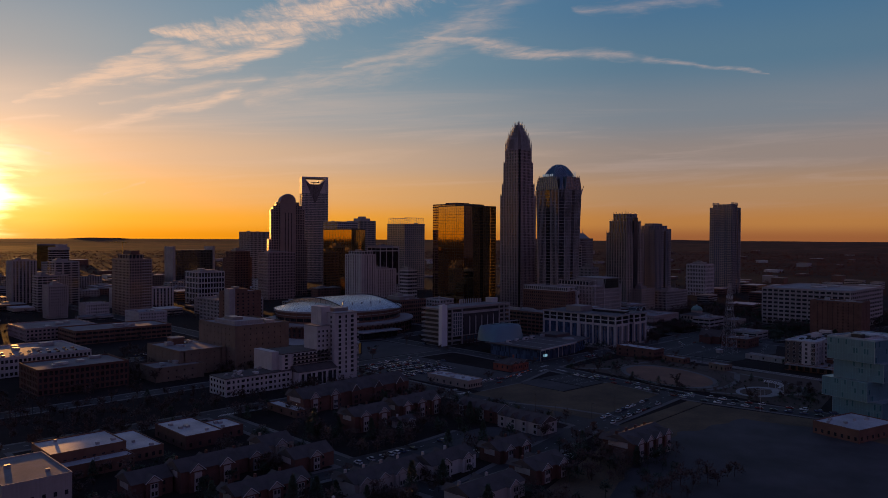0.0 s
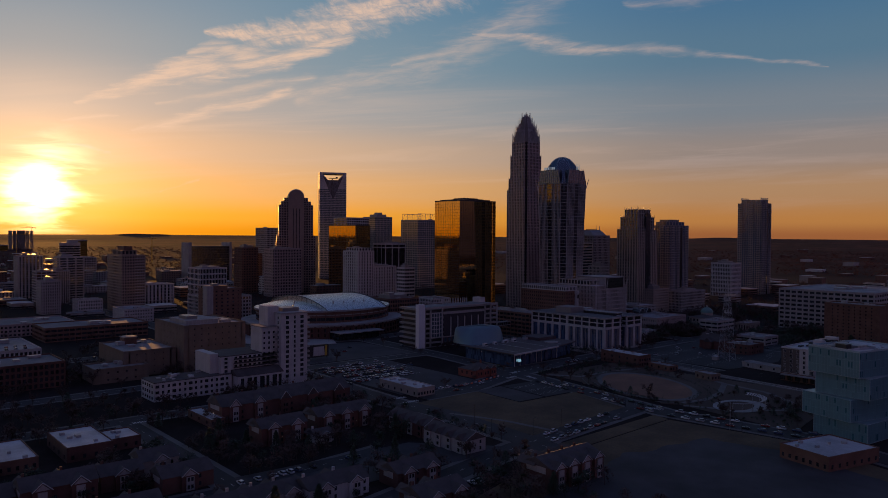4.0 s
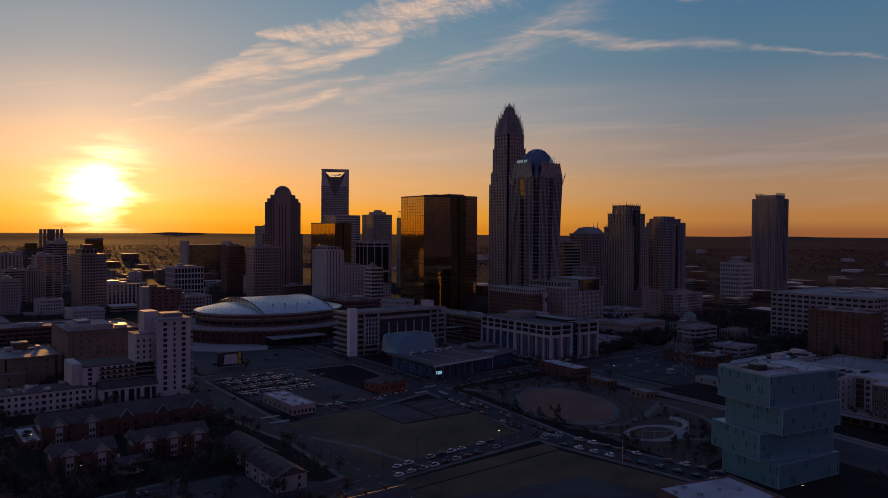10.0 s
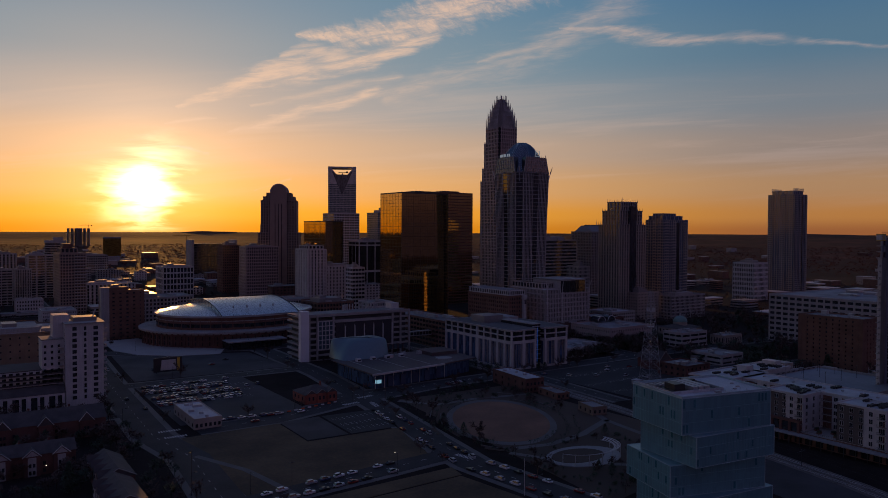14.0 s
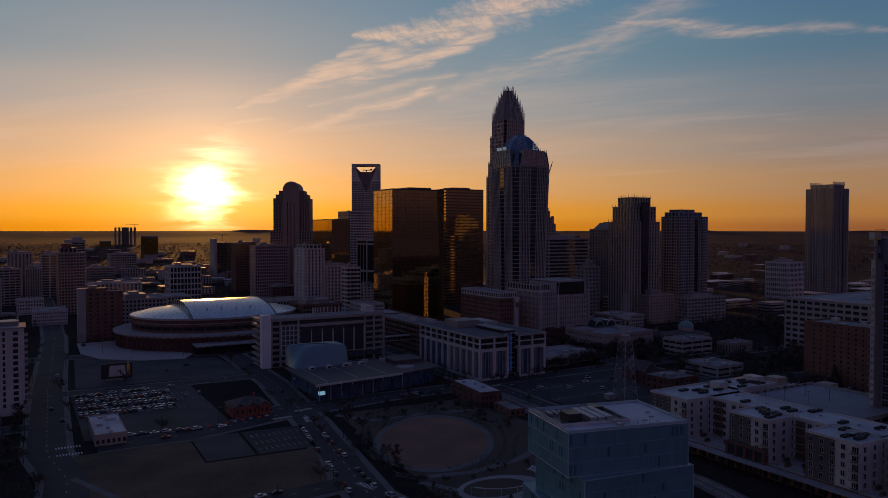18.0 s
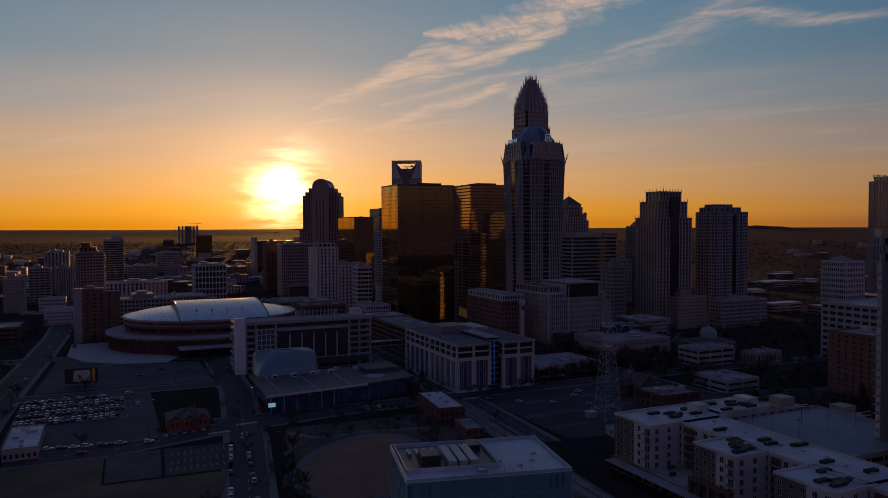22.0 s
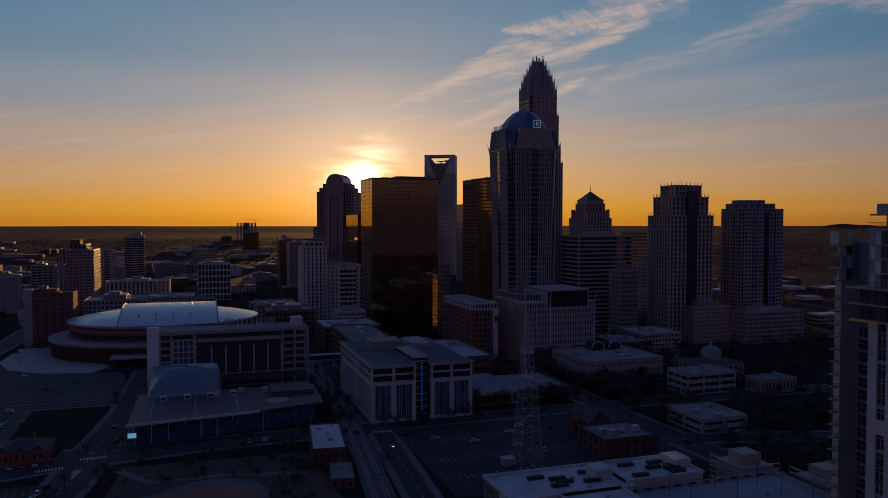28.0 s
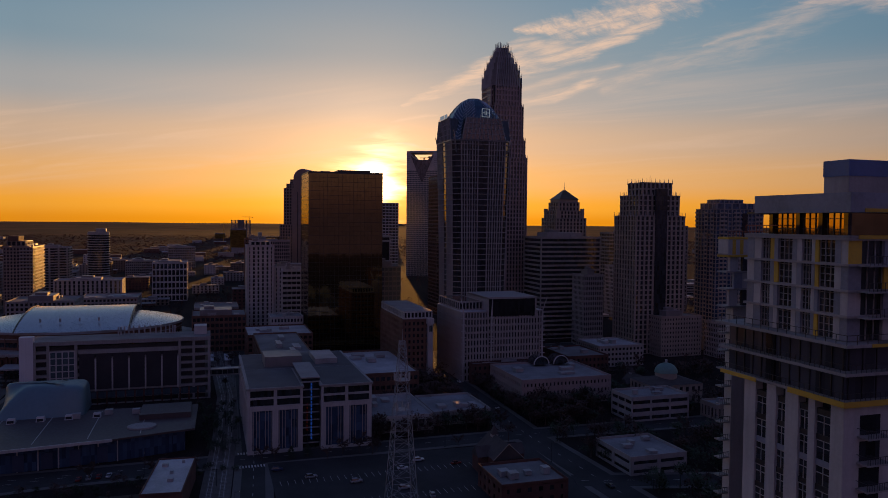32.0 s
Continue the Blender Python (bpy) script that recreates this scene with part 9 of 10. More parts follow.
def evergreen(seed, h, slim, label):
    rnd = random.Random(seed)
    t = thing("evergreen_tree", (0, 0, 0), label, "tree")
    part("trunk", Mesh().tube((0, 0, 0), (0, 0, h * 0.8), h * 0.025, h * 0.008, 6), BARK, t)
    m = Mesh()
    for i in range(760):
        f = rnd.random() ** 0.8
        r = h * slim * (1 - f) ** 0.8 * rnd.uniform(0.35, 1.1) + 0.1
        a = rnd.uniform(0, 2 * math.pi)
        p = Vector((r * math.cos(a), r * math.sin(a), h * (0.08 + 0.92 * f) + rnd.uniform(-0.2, 0.2)))
        d = Vector((math.cos(a), math.sin(a), rnd.uniform(-0.7, 0.5))) * h * rnd.uniform(0.03, 0.075)
        s = Vector((-math.sin(a), math.cos(a), rnd.uniform(-0.5, 0.5))) * h * rnd.uniform(0.025, 0.06)
        m.poly([p - s, p + d, p + s])
    part("crown", m, NEEDLE, t)
    return t


def leafy_clump(seed, h, label):
    rnd = random.Random(seed)
    t = thing("shrub", (0, 0, 0), label, "shrub")
    m = Mesh()
    for c in range(5):
        cx, cy, cz, r = rnd.uniform(-0.5, 0.5) * h, rnd.uniform(-0.5, 0.5) * h, h * rnd.uniform(0.35, 0.6), h * rnd.uniform(0.3, 0.5)
        for i in range(60):
            d = Vector((rnd.gauss(0, 1), rnd.gauss(0, 1), rnd.gauss(0, 1))).normalized()
            p = Vector((cx, cy, cz)) + d * r * rnd.uniform(0.7, 1.05)
            p.z = max(0.05, p.z)
            s = d.cross((rnd.uniform(-1, 1), rnd.uniform(-1, 1), 0.3)).normalized() * h * 0.09
            u = s.cross(d).normalized() * h * 0.09
            m.poly([p - s, p + u, p + s])
    part("foliage", m, NEEDLE, t)
    return t


BARE = [bare_tree(1, 9, "leafless brown street tree"), bare_tree(2, 12, "tall leafless brown tree"), bare_tree(3, 7, "small leafless brown tree")]
EVER = [evergreen(4, 10, 0.32, "dark conical evergreen tree"), evergreen(5, 7, 0.45, "broad dark evergreen tree"), evergreen(6, 12, 0.26, "tall dark evergreen tree")]
SHRUB = [leafy_clump(7, 1.8, "dark rounded evergreen shrub"), leafy_clump(8, 2.6, "dark rounded evergreen shrub")]
FIRST = {}
RND = random.Random(12)


def plant(proto, x, y, s=1.0):
    m = Matrix.Translation((x, y, land(x, y))) @ Matrix.Rotation(RND.uniform(0, 6.28), 4, "Z") @ Matrix.Diagonal((s, s, s * RND.uniform(0.9, 1.15), 1))
    if proto not in FIRST:
        FIRST[proto] = True
        proto.matrix_basis = m
        return
    made = copy_thing(proto, Matrix.Translation((x, y, land(x, y))))
    made.matrix_basis = m


def blocked(x, y, margin=1.5):
    for x0, x1, y0, y1 in FOOT:
        if x0 - margin < x < x1 + margin and y0 - margin < y < y1 + margin:
            return True
    for pts, w in STREETS:
        for (ax, ay), (bx, by) in zip(pts, pts[1:]):
            d2 = (bx - ax) ** 2 + (by - ay) ** 2
            f = max(0, min(1, ((x - ax) * (bx - ax) + (y - ay) * (by - ay)) / d2))
            if math.hypot(x - ax - f * (bx - ax), y - ay - f * (by - ay)) < w / 2 + 1:
                return True
    return False


FOOT = [s[2:6] for s in SLABS] + [h[:4] for h in HOUSES] + [
    (286, 402, 100, 258), (160, 206, 150, 192), (289, 344, 407, 490), (176, 270, 402, 482), (179, 276, 519, 549), (95, 272, 610, 755), (-70, 36, 450, 490),
    (104, 142, 146, 174), (253, 268, 344, 386), (58, 75, 372, 413), (126, 159, 390, 419), (-197, -104, 358, 404), (-223, -198, 328, 367), (432, 488, 520, 622),
    (170, 230, 262, 348), (50, 150, 262, 365), (56, 124, 385, 500), (297, 412, 292, 394), (330, 342, 316, 328), (377, 397, 350, 374), (228, 295, 100, 300),
    (508, 540, 434, 458), (248, 268, 286, 340), (20, 140, 100, 245), (60, 165, 508, 625), (171, 209, 222, 250), (390, 462, 222, 272), (586, 703, 560, 606)]


def scatter(n, x0, x1, y0, y1, kinds, smin=0.8, smax=1.2):
    done = tries = 0
    while done < n and tries < n * 20:
        tries += 1
        x, y = RND.uniform(x0, x1), RND.uniform(y0, y1)
        if blocked(x, y):
            continue
        plant(RND.choice(kinds), x, y, RND.uniform(smin, smax))
        done += 1


# rows along streets
for pts, w in STREETS[:9]:
    for (ax, ay), (bx, by) in zip(pts, pts[1:]):
        d = Vector((bx - ax, by - ay))
        n = int(d.length / 17)
        d.normalize()
        for i in range(n):
            for s in (-1, 1):
                if RND.random() < 0.2:
                    x, y = ax + (bx - ax) * (i + 0.5) / n - s * d.y * (w / 2 + 2.2), ay + (by - ay) * (i + 0.5) / n + s * d.x * (w / 2 + 2.2)
                    if not any(a < x < b and c < y < e for a, b, c, e in FOOT[:-16]):
                        plant(RND.choice(BARE), x, y, RND.uniform(0.6, 0.95))
scatter(52, -240, 30, 190, 430, EVER + EVER + BARE[2:], 0.6, 1.05)
scatter(10, -240, 40, 405, 455, BARE)
scatter(20, -260, -40, 410, 640, BARE + EVER[1:2])
scatter(30, 395, 620, 200, 420, BARE + EVER, 0.8, 1.3)
scatter(6, 420, 640, 280, 470, BARE, 0.8, 1.3)
scatter(10, 345, 430, 400, 520, BARE + EVER[1:2])
scatter(26, 160, 262, 200, 262, BARE[2:] + EVER[1:2] + SHRUB, 0.5, 0.9)
scatter(24, 165, 262, 195, 380, SHRUB, 0.8, 1.6)
scatter(10, 176, 290, 386, 402, BARE[:1] + SHRUB)
scatter(20, -120, 260, -40, 190, BARE + EVER[:1], 0.7, 1.1)
scatter(4, 440, 700, 430, 560, BARE)
for x, y in ((153, 345), (156, 362), (170, 352), (172, 338), (168, 322), (292, 403), (297, 401), (304, 402), (311, 403), (326, 402), (333, 401), (341, 402), (165, 300), (164, 286)):
    plant(RND.choice(BARE + EVER[1:2]), x + 3, y - 4, 0.8)


def tuft(m, rnd, x, y, z, h, n):
    """One leafless or evergreen tree as a ragged, lobed crown of slivers over a stem."""
    w = h * rnd.uniform(0.34, 0.52)
    m.tube((x, y, z), (x, y, z + h * 0.5), h * 0.025, h * 0.015, 3)
    lobes = [(rnd.uniform(-0.5, 0.5) * w, rnd.uniform(-0.5, 0.5) * w, rnd.uniform(0.34, 0.72) * h, rnd.uniform(0.5, 0.85) * w) for _ in range(4)]
    for i in range(n):
        lx, ly, lz, r = lobes[i % 4]
        a, e = rnd.uniform(0, 6.283), rnd.uniform(-0.7, 1.4)
        q = r * rnd.uniform(0.35, 1.05)
        p = Vector((x + lx + q * math.cos(a) * math.cos(e), y + ly + q * math.sin(a) * math.cos(e), max(z + 0.1, z + lz + q * 0.8 * math.sin(e))))
        d = Vector((math.cos(a) * 0.7, math.sin(a) * 0.7, rnd.uniform(-0.1, 0.9))) * h * rnd.uniform(0.08, 0.17)
        s = Vector((-math.sin(a), math.cos(a), rnd.uniform(-0.6, 0.6))) * h * rnd.uniform(0.02, 0.055)
        m.poly([p - s, p + s, p + d])


def grove(name, n, x0, x1, y0, y1, label, mat, keep=0.0, seed=1, hmin=5.5, hmax=11):
    rnd = random.Random(seed)
    m = Mesh()
    done = tries = 0
    while done < n and tries < n * 12:
        tries += 1
        x, y = rnd.uniform(x0, x1), rnd.uniform(y0, y1)
        if blocked(x, y) or noise.noise((x / 45, y / 45, seed)) < keep:
            continue
        tuft(m, rnd, x, y, 0, rnd.uniform(hmin, hmax), 190 if n < 500 else 80)
        done += 1
    setting(name, m, mat, label, "woods", "stuff")


grove("street_grove", 480, 395, 780, 190, 520, "dense dark leafless trees between low buildings", TWIG, -0.15, 3, 6, 13)
grove("evergreen_grove", 160, 395, 780, 190, 520, "dark evergreen trees between low buildings", NEEDLE, 0.0, 4, 6, 12)
grove("outer_grove", 700, 540, 1350, 330, 1050, "dark leafless trees beyond the towers", TWIG, -0.25, 8, 6, 12)
grove("yard_evergreens", 120, -200, 40, 180, 440, "dark round evergreens between the houses", NEEDLE, -0.05, 11, 4, 9)
grove("yard_trees", 420, -260, 45, 170, 440, "dark leafless trees in the yards of the houses", TWIG, -0.15, 5, 5, 9.5)
grove("roadside_trees", 420, -280, 60, 405, 700, "dark leafless trees along the roads and car parks", TWIG, -0.08, 15, 5, 9.5)
grove("deck_trees", 60, 175, 420, 484, 640, "leafless trees between the decks and the offices", TWIG, -0.3, 16, 4, 7.5)
grove("city_trees", 330, -220, 430, 640, 1300, "leafless street trees among the blocks", TWIG, 0.0, 6, 4, 8)
grove("park_trees", 70, 160, 262, 190, 385, "small leafless trees in the planting beds of the park", TWIG, -0.25, 17, 3, 6)
grove("park_bushes", 150, 160, 262, 195, 385, "low dark bushes in bands across the park", NEEDLE, 0.05, 7, 1.2, 2.6)



def shrub_bands():
    """Clipped evergreen shrubs planted in curved bands round the oval lawn."""
    rnd = random.Random(21)
    m = Mesh()
    for r, a0, a1 in ((36.5, 15, 70), (36.5, 100, 165), (36.5, 195, 240), (36.5, 285, 340), (43, 30, 120), (43, 205, 290), (49, 225, 275)):
        n = int(r * (a1 - a0) / 57.3 / 1.6)
        for k in range(n):
            a = math.radians(a0 + (a1 - a0) * k / n)
            q = r + rnd.uniform(-1.3, 1.3)
            x, y = round_lawn(q / 32, math.degrees(a))
            if not any(x0 < x < x1 and y0 < y < y1 for x0, x1, y0, y1 in ((246, 270, 286, 340), (136, 162, 200, 380))):
                tuft(m, rnd, x, y, 0.1, rnd.uniform(1.2, 2.9), 46)
    setting("shrub_bands", m, NEEDLE, "dark clipped shrubs in curved bands round the lawn", "shrubs", "stuff")


shrub_bands()
grove("church_trees", 200, 345, 470, 395, 545, "dark leafless trees round the church and halls", TWIG, -0.5, 31, 6, 12)
grove("church_evergreens", 90, 380, 520, 290, 470, "dark evergreens beside the car park", NEEDLE, -0.4, 32, 6, 11)
grove("arena_trees", 46, 62, 172, 585, 612, "leafless trees along the edge of the arena plaza", TWIG, -2, 34, 4, 6.5)
grove("plaza_trees", 34, 268, 292, 395, 500, "dark street trees beside the office block", NEEDLE, -2, 33, 4, 7)


# far woods: uneven clumps, thinning toward the town
def far_woods():
    rnd = random.Random(5)
    m = Mesh()
    n = 0
    while n < 15000:
        a = rnd.uniform(-0.75, 1.35)
        r = 700 + 2600 * rnd.random() ** 0.8
        x, y = 100 + r * math.sin(a), 50 + r * math.cos(a)
        if r < 1700 and (noise.noise((x / 160, y / 160, 3)) < 0.05 or blocked(x, y, 6)):
            n += 0.2
            continue
        n += 1
        z = land(x, y)
        if r < 1800:
            tuft(m, rnd, x, y, z, rnd.uniform(6, 11), 30)
            continue
        w = rnd.uniform(3, 6)
        h = rnd.uniform(3, 8)
        for _ in range(9):
            c = rnd.uniform(0, 6.283)
            q = rnd.uniform(0.2, 1.0) * w
            p = Vector((x + q * math.cos(c), y + q * math.sin(c), z + h * rnd.uniform(0.1, 0.8)))
            d = Vector((rnd.uniform(-1, 1), rnd.uniform(-1, 1), rnd.uniform(0.5, 2.4)))
            e = Vector((rnd.uniform(-1, 1), rnd.uniform(-1, 1), 0)).normalized() * rnd.uniform(0.8, 1.8)
            m.poly([p - e, p + e, p + d])
    setting("far_woods", m, FOREST, "dark leafless woods stretching to the horizon", "woods", "stuff")


far_woods()


# low sprawl between the woods
def sprawl():
    rnd = random.Random(9)
    done = 0
    while done < 240:
        a = rnd.uniform(-0.62, 1.25)
        r = rnd.uniform(780, 3300)
        x, y = 100 + r * math.sin(a), 50 + r * math.cos(a)
        if done % 4 == 1:
            x, y = rnd.uniform(-260, 430), rnd.uniform(820, 2500)
        elif done % 4 == 3:
            x, y = rnd.uniform(640, 1400), rnd.uniform(430, 1000)
        if blocked(x, y, 16):
            continue
        w, d, h = rnd.uniform(14, 46), rnd.uniform(14, 40), rnd.choice((5, 7, 9, 12, 16))
        done += 1
        z = land(x, y) - 1
        wall = rnd.choice((WHITE, PALE, CONCRETE, BROWN, BEIGE, RED))
        t = thing("low_building", (x, y, z), "low flat-roofed building among the far trees", "building", "far low buildings")
        part("wall", Mesh().box(x - w / 2, x + w / 2, y - d / 2, y + d / 2, z, z + h), wall, t)
        part("roof", Mesh().box(x - w / 2 - 0.3, x + w / 2 + 0.3, y - d / 2 - 0.3, y + d / 2 + 0.3, z + h, z + h + 0.6), ROOFW if rnd.random() < 0.6 else ROOFG, t)
        if math.hypot(x, y) > 1500:
            continue
        g = Mesh()
        for f in range(max(1, int(h / 3.6))):
            g.box(x - w / 2 - 0.1, x + w / 2 + 0.1, y - d / 2 - 0.1, y - d / 2 + 0.3, z + 1.3 + f * 3.6, z + 3 + f * 3.6)
            g.box(x - w / 2 - 0.1, x - w / 2 + 0.3, y - d / 2 + 0.3, y + d / 2, z + 1.3 + f * 3.6, z + 3 + f * 3.6)
        part("ribbon_window", g, GLASS, t, kind="stuff")


sprawl()


def edge_of_town():
    """Low and middle-height blocks that fill the streets between the arena and the woods."""
    rnd = random.Random(27)
    done = tries = 0
    spots = []
    while done < 64 and tries < 6000:
        tries += 1
        x, y = rnd.uniform(-160, 440), rnd.uniform(860, 1750)
        w, d = rnd.uniform(18, 48), rnd.uniform(14, 34)
        if blocked(x, y, 26) or any(abs(x - a) < (w + e) / 2 + 5 and abs(y - b) < (d + f) / 2 + 5 for a, b, e, f in spots):
            continue
        spots.append((x, y, w, d))
        done += 1
        fl = rnd.choice((2, 2, 3, 3, 4, 5, 6, 8))
        z, h = land(x, y) - 0.5, fl * 3.6
        wall = rnd.choice((WHITE, PALE, CONCRETE, BROWN, BEIGE, RED, TAN))
        t = thing("town_block", (x, y, z), "flat-roofed town block of several storeys", "building", "blocks at the edge of town")
        part("wall", Mesh().box(x - w / 2, x + w / 2, y - d / 2, y + d / 2, z, z + h), wall, t)
        r = Mesh().box(x - w / 2 - 0.3, x + w / 2 + 0.3, y - d / 2 - 0.3, y + d / 2 + 0.3, z + h, z + h + 0.7)
        a = rnd.uniform(0.1, 0.5)
        r.box(x - w / 2 + w * a, x - w / 2 + w * (a + 0.25), y - d * 0.2, y + d * 0.2, z + h + 0.7, z + h + 3.2)
        part("roof", r, ROOFM if rnd.random() < 0.5 else ROOFG, t)
        g = Mesh()
        n, k = max(3, int(w / 4.5)), max(2, int(d / 4.5))
        tall = rnd.choice((1.5, 1.8, 2.4))
        for f in range(fl):
            for i in range(n):
                cx = x - w / 2 + w * (i + 0.5) / n
                g.box(cx - 1.1, cx + 1.1, y - d / 2 - 0.06, y - d / 2 + 0.1, z + 1.2 + f * 3.6, z + 1.2 + tall + f * 3.6)
            for i in range(k):
                cy = y - d / 2 + d * (i + 0.5) / k
                for q in (x - w / 2, x + w / 2):
                    g.box(q - 0.06, q + 0.06, cy - 1.1, cy + 1.1, z + 1.2 + f * 3.6, z + 1.2 + tall + f * 3.6)
        part("glazing", g, GLASS, t, kind="stuff")


edge_of_town()


# ---- cars ----
def car(label, paint, suv, far=False):
    t = thing("car", (0, 0, 0), label, "car", "parked cars")
    L, W, H = (4.7, 1.85, 1.0) if suv else (4.5, 1.8, 0.85)
    b = Mesh().prism([(-L / 2, -W / 2 + 0.2), (-L / 2 + 0.25, -W / 2), (L / 2 - 0.3, -W / 2), (L / 2, -W / 2 + 0.25), (L / 2, W / 2 - 0.25), (L / 2 - 0.3, W / 2), (-L / 2 + 0.25, W / 2), (-L / 2, W / 2 - 0.2)], 0.3, H - 0.1)
    b.prism(ring_of(-L / 2 + 0.1, L / 2 - 0.1, -W / 2 + 0.05, W / 2 - 0.05), H - 0.1, H, ring_of(-L / 2 + 0.2, L / 2 - 0.3, -W / 2 + 0.12, W / 2 - 0.12))
    if not far:
        part("body", b, paint, t)
    back, front = (-L / 2 + 0.25, 0.95) if suv else (-L / 2 + 0.7, 0.85)
    top = H + (0.72 if suv else 0.55)
    part("window_band", Mesh().prism(ring_of(back, front, -W / 2 + 0.1, W / 2 - 0.1), H, top - 0.06, ring_of(back + 0.35, front - 0.7, -W / 2 + 0.28, W / 2 - 0.28)), GLASS, t, "dark car windows")
    roof = Mesh().prism(ring_of(back + 0.3, front - 0.65, -W / 2 + 0.24, W / 2 - 0.24), top - 0.06, top)
    if far:
        n = len(b.f) + len(roof.f)
        wheels = [Mesh().tube((x, y, 0.33), (x, y + 0.2, 0.33), 0.33, 0.33, 8) for x in (-L / 2 + 0.85, L / 2 - 0.9) for y in (-W / 2 - 0.02, W / 2 - 0.18)]
        part("body", join([b, roof] + wheels), paint, t, second=(n, RUBBER))
        return t
    part("roof", roof, paint, t)
    for x in (-L / 2 + 0.85, L / 2 - 0.9):
        for y in (-W / 2 + 0.02, W / 2 - 0.22):
            part("wheel", Mesh().tube((x, y, 0.33), (x, y + 0.2, 0.33), 0.33, 0.33, 10), RUBBER, t)
    return t


def paint_of(name, c, rough=0.3):
    return surface(name, c, rough, metal=0.2, scale=2.0, vary=0.08, bump=0.0)


KINDS = (("white saloon car parked on dark asphalt", (0.65, 0.65, 0.65), False), ("silver family car parked on dark asphalt", (0.36, 0.37, 0.38), True),
         ("black saloon car parked on dark asphalt", (0.02, 0.02, 0.022), False), ("dark red car parked on dark asphalt", (0.22, 0.03, 0.025), False),
         ("dark blue car parked on dark asphalt", (0.04, 0.06, 0.12), True), ("tall white van parked on dark asphalt", (0.6, 0.6, 0.6), True))
PAINTS = [paint_of("car_paint", c) for _, c, _ in KINDS]
CARS = [car(lab, p, big) for (lab, _, big), p in zip(KINDS, PAINTS)]
FAR_CARS = [car(lab, p, big, True) for (lab, _, big), p in zip(KINDS, PAINTS)]
CAR_USED = set()


def park(x, y, ang, z=0.17, which=None):
    c = which or RND.choice(FAR_CARS if y > 300 or x < 30 else CARS)
    m = pose(x, y, z, 0, 0, ang + RND.uniform(-2, 2))
    if c not in CAR_USED:
        CAR_USED.add(c)
        c.matrix_basis = m
    else:
        copy_thing(c, m)


def rows_of(x0, y0, x1, y1, n, ang, fill):
    for i in range(n):
        if RND.random() < fill:
            park(x0 + (x1 - x0) * i / max(1, n - 1), y0 + (y1 - y0) * i / max(1, n - 1), ang)


for y in (434, 440, 452, 458, 470, 476):
    rows_of(58, y, 108, y, 20, 90, 0.8)
rows_of(60, 486, 116, 490, 16, 8, 0.5)
rows_of(112, 458, 124, 462, 4, 90, 0.8)
rows_of(76, 384, 92, 382, 4, 10, 0.9)
rows_of(98, 381, 106, 380, 3, 12, 0.9)
# kerbside cars
rows_of(148, 262, 158, 352, 14, 82, 0.75)
rows_of(137.5, 262, 151, 352, 14, 82, 0.75)
rows_of(150, 178, 137, 248, 10, 98, 0.8)
rows_of(160, 182, 149, 250, 10, 98, 0.7)
rows_of(38, 256, 122, 265, 14, 8, 0.6)
rows_of(44, 266, 126, 275, 14, 8, 0.6)
rows_of(226, 394, 240, 396, 5, 90, 1.0)
for x, y, a in ((312, 372, 5), (328, 362, 10), (344, 350, 8), (349, 372, 5), (358, 380, 5), (300, 384, 0), (352, 340, 80), (372, 372, 10)):
    park(x, y, a)
rows_of(-96, 276, -20, 270, 22, 95, 0.55)
rows_of(-92, 296, -30, 296, 18, 90, 0.45)
rows_of(-30, 240, -8, 236, 6, 90, 0.7)
rows_of(-160, 300, -120, 298, 12, 90, 0.6)
rows_of(-150, 640, -100, 640, 14, 90, 0.0)
for x in range(-148, -94, 6):
    park(x, 630, 90, 13.6)
    park(x + 2, 642, 90, 13.6)
rows_of(-50, 640, 10, 645, 14, 90, 0.6)
rows_of(-45, 655, 10, 660, 14, 90, 0.6)
for x, y, a in ((172, 415, 82), (168, 440, 84), (176, 540, 88), (49, 430, 90), (45, 460, 90), (52, 560, 88), (57, 700, 90), (294, 430, 90), (298, 560, 90), (422, 450, 90), (424, 520, 90),
                (90, 372, 4), (118, 378, 14), (420, 330, 90), (180, 620, 40), (120, 545, 5), (135, 560, 5), (100, 590, 30), (80, 545, 10)):
    park(x, y, a, 0.23)


# ---- street furniture ----
def lamp_post(label, lit, h=8.5):
    t = thing("street_lamp", (0, 0, 0), label, "street lamp", "street lamps")
    part("pole", Mesh().tube((0, 0, 0), (0, 0, h), 0.11, 0.07, 8).tube((0, 0, h - 0.2), (1.6, 0, h), 0.06, k=6).prism(oval(0, 0, 0.28, 0.28, 10), 0, 0.5), DARK, t)
    head = part("head", Mesh().box(1.2, 2.1, -0.18, 0.18, h - 0.08, h + 0.1), DARK, t)
    part("lens", Mesh().box(1.25, 2.05, -0.14, 0.14, h - 0.13, h - 0.09), LAMPGLOW if lit else WHITE, head)
    return t


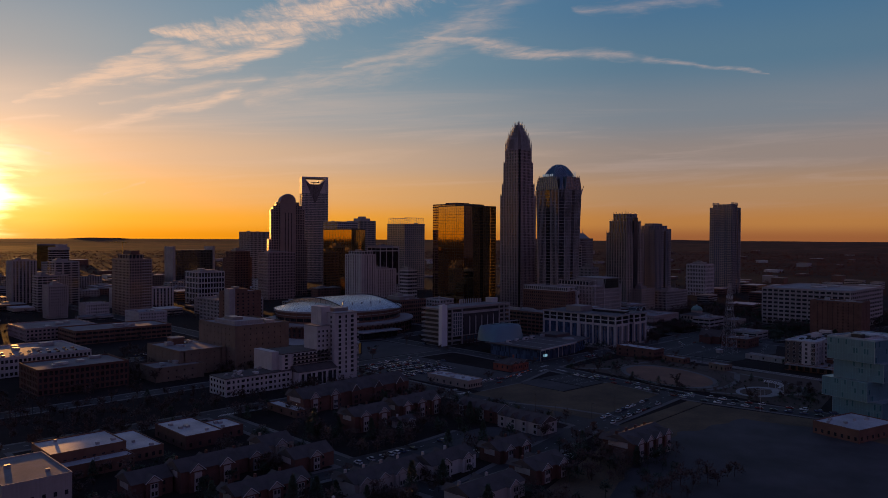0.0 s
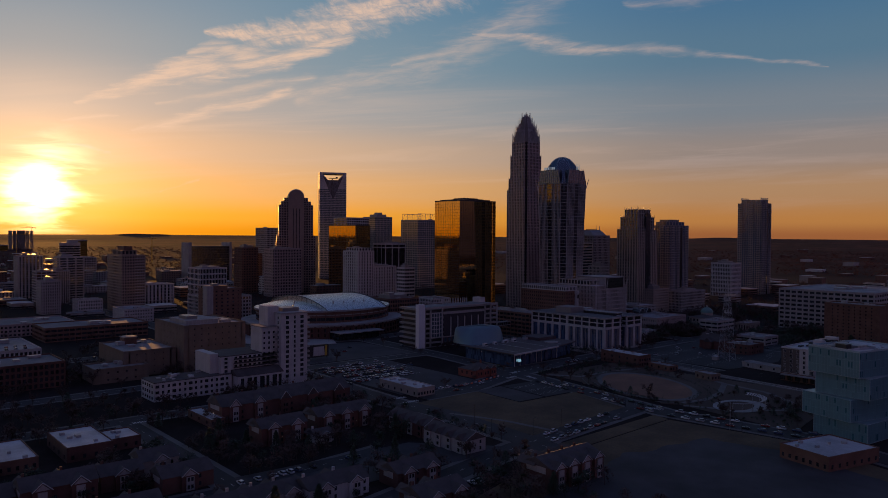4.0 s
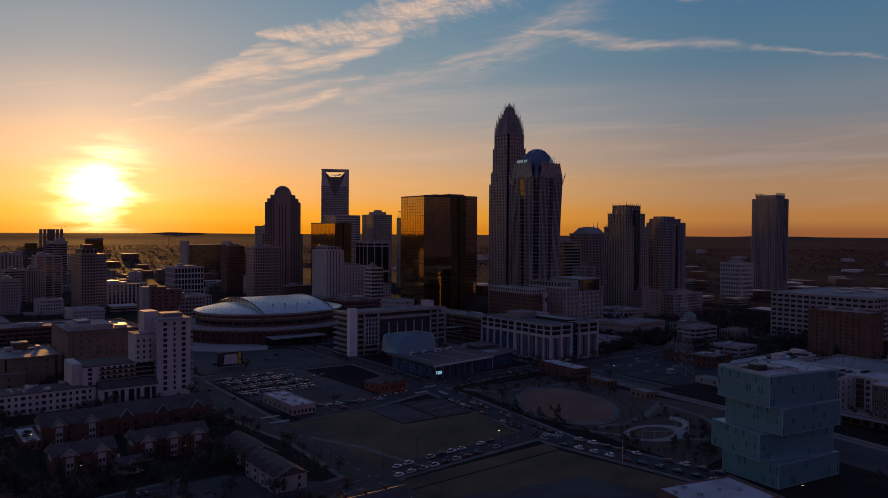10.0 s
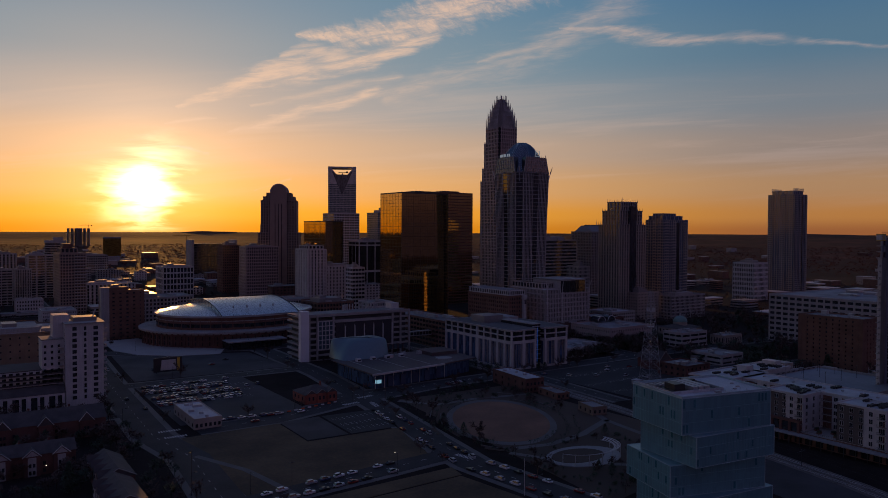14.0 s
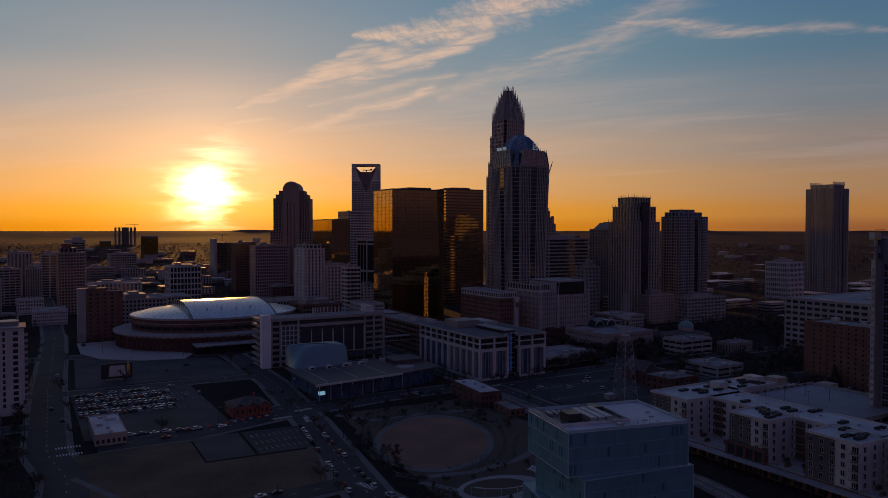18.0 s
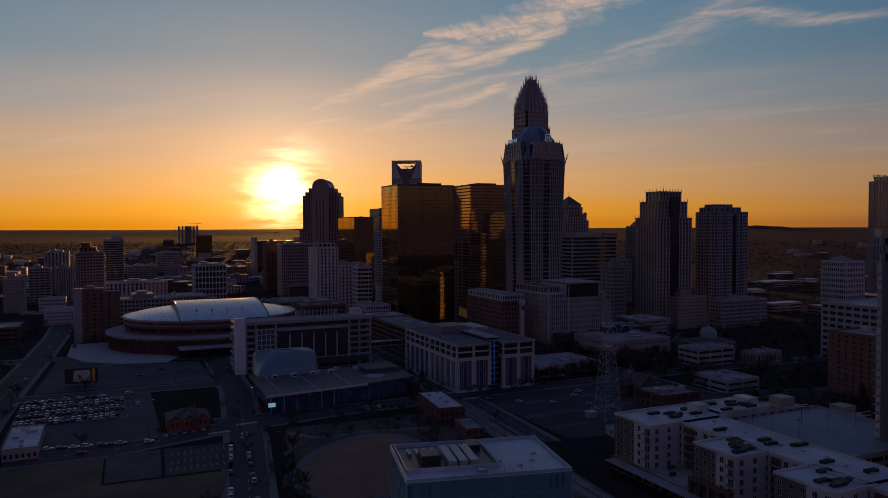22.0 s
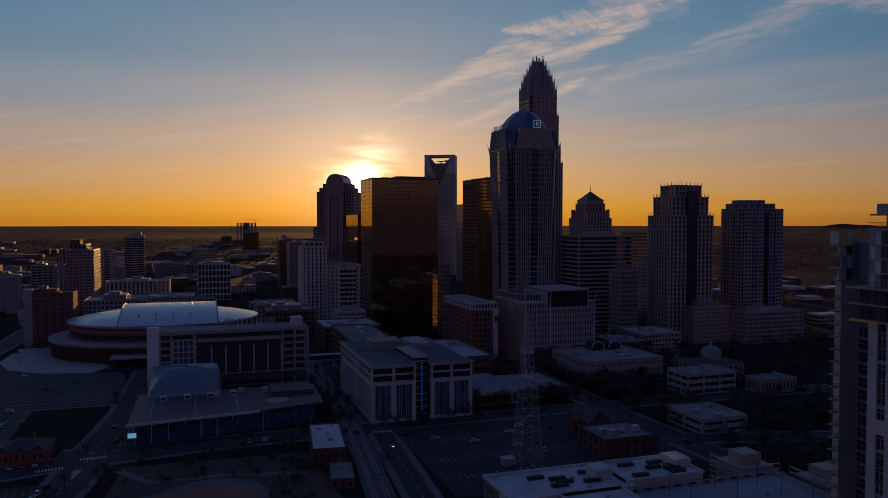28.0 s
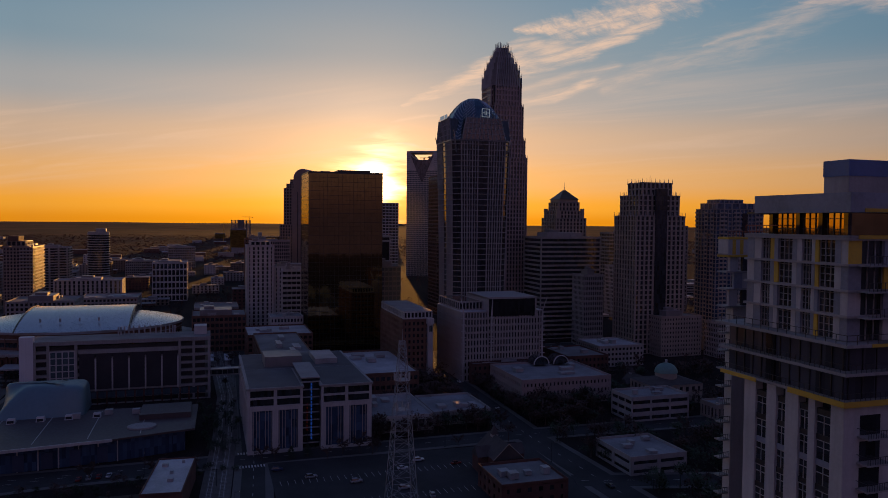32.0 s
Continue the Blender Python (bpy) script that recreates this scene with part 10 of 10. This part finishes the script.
LAMPGLOW = glow("warm_lamp", (1.0, 0.78, 0.5, 1), 4.0)
LAMPS = [lamp_post("dark street lamp on a tall pole", False), lamp_post("lit street lamp on a tall pole", True)]
n_l = 0
for pts, w in STREETS[:10]:
    for (ax, ay), (bx, by) in zip(pts, pts[1:]):
        d = Vector((bx - ax, by - ay))
        n = int(d.length / 52)
        d.normalize()
        for i in range(n):
            s = -1 if i % 2 else 1
            x, y = ax + (bx - ax) * (i + 0.4) / n - s * d.y * (w / 2 + 1.2), ay + (by - ay) * (i + 0.4) / n + s * d.x * (w / 2 + 1.2)
            if y > 660:
                continue
            p = LAMPS[1] if n_l % 5 == 3 else LAMPS[0]
            m = pose(x, y, 0.1, 0, 0, math.degrees(math.atan2(d.y, d.x)) + (90 if s < 0 else -90))
            if n_l in (0, 3):
                p.matrix_basis = m
            else:
                copy_thing(p, m)
            n_l += 1


def wall_lamp(x, y, z):
    t = thing("wall_lamp", (x, y, z), "small lit wall lamp under the eaves", "lamp", "wall lamps")
    part("bracket", Mesh().box(x - 0.1, x + 0.1, y, y + 0.3, z - 0.1, z + 0.3), DARK, t)
    part("bulb", Mesh().prism(oval(x, y - 0.15, 0.12, 0.12, 8), z - 0.12, z + 0.12), LAMPGLOW, t)


for x, y, z in ((-62, 390.2, 6), (-48, 390.2, 6), (-36, 390.2, 5), (-12, 392.2, 6), (12, 392.2, 6), (21, 392.2, 5), (-52, 335.2, 4), (-9, 338.2, 4), (10, 299.7, 3)):
    wall_lamp(x, y, z)

# traffic barriers by the lawn street
for i in range(9):
    x, y = 108 + i * 4.4, 380.5 + i * 0.9
    t = thing("traffic_barrier", (x, y, 0.2), "orange and white plastic traffic barrier", "barrier", "traffic barriers")
    part("block", Mesh().prism(ring_of(x - 1, x + 1, y - 0.28, y + 0.28), 0.2, 1.1, ring_of(x - 1, x + 1, y - 0.1, y + 0.1)), surface_once("orange_plastic", (0.6, 0.1, 0.03), rough=0.5) if i % 2 else WHITE, t)
    part("foot", Mesh().box(x - 1.02, x + 1.02, y - 0.34, y + 0.34, 0.2, 0.38), RUBBER, t)

# flag pole and utility poles
for x, y, h, lab in ((137, 214, 14, "white flag pole beside the street"), (66, 266, 12, "wooden utility pole by the lawn"), (38, 300, 12, "wooden utility pole by the lawn"), (172, 380, 10, "dark signal pole at the junction"), (160, 385, 10, "dark signal pole at the junction")):
    t = thing("pole", (x, y, 0), lab, "pole")
    part("shaft", Mesh().tube((x, y, 0), (x, y, h), 0.14, 0.09, 8), WHITE if "flag" in lab else BARK, t)
    part("cross_arm", Mesh().box(x - 1.1, x + 1.1, y - 0.07, y + 0.07, h - 0.9, h - 0.75), DARK, t)
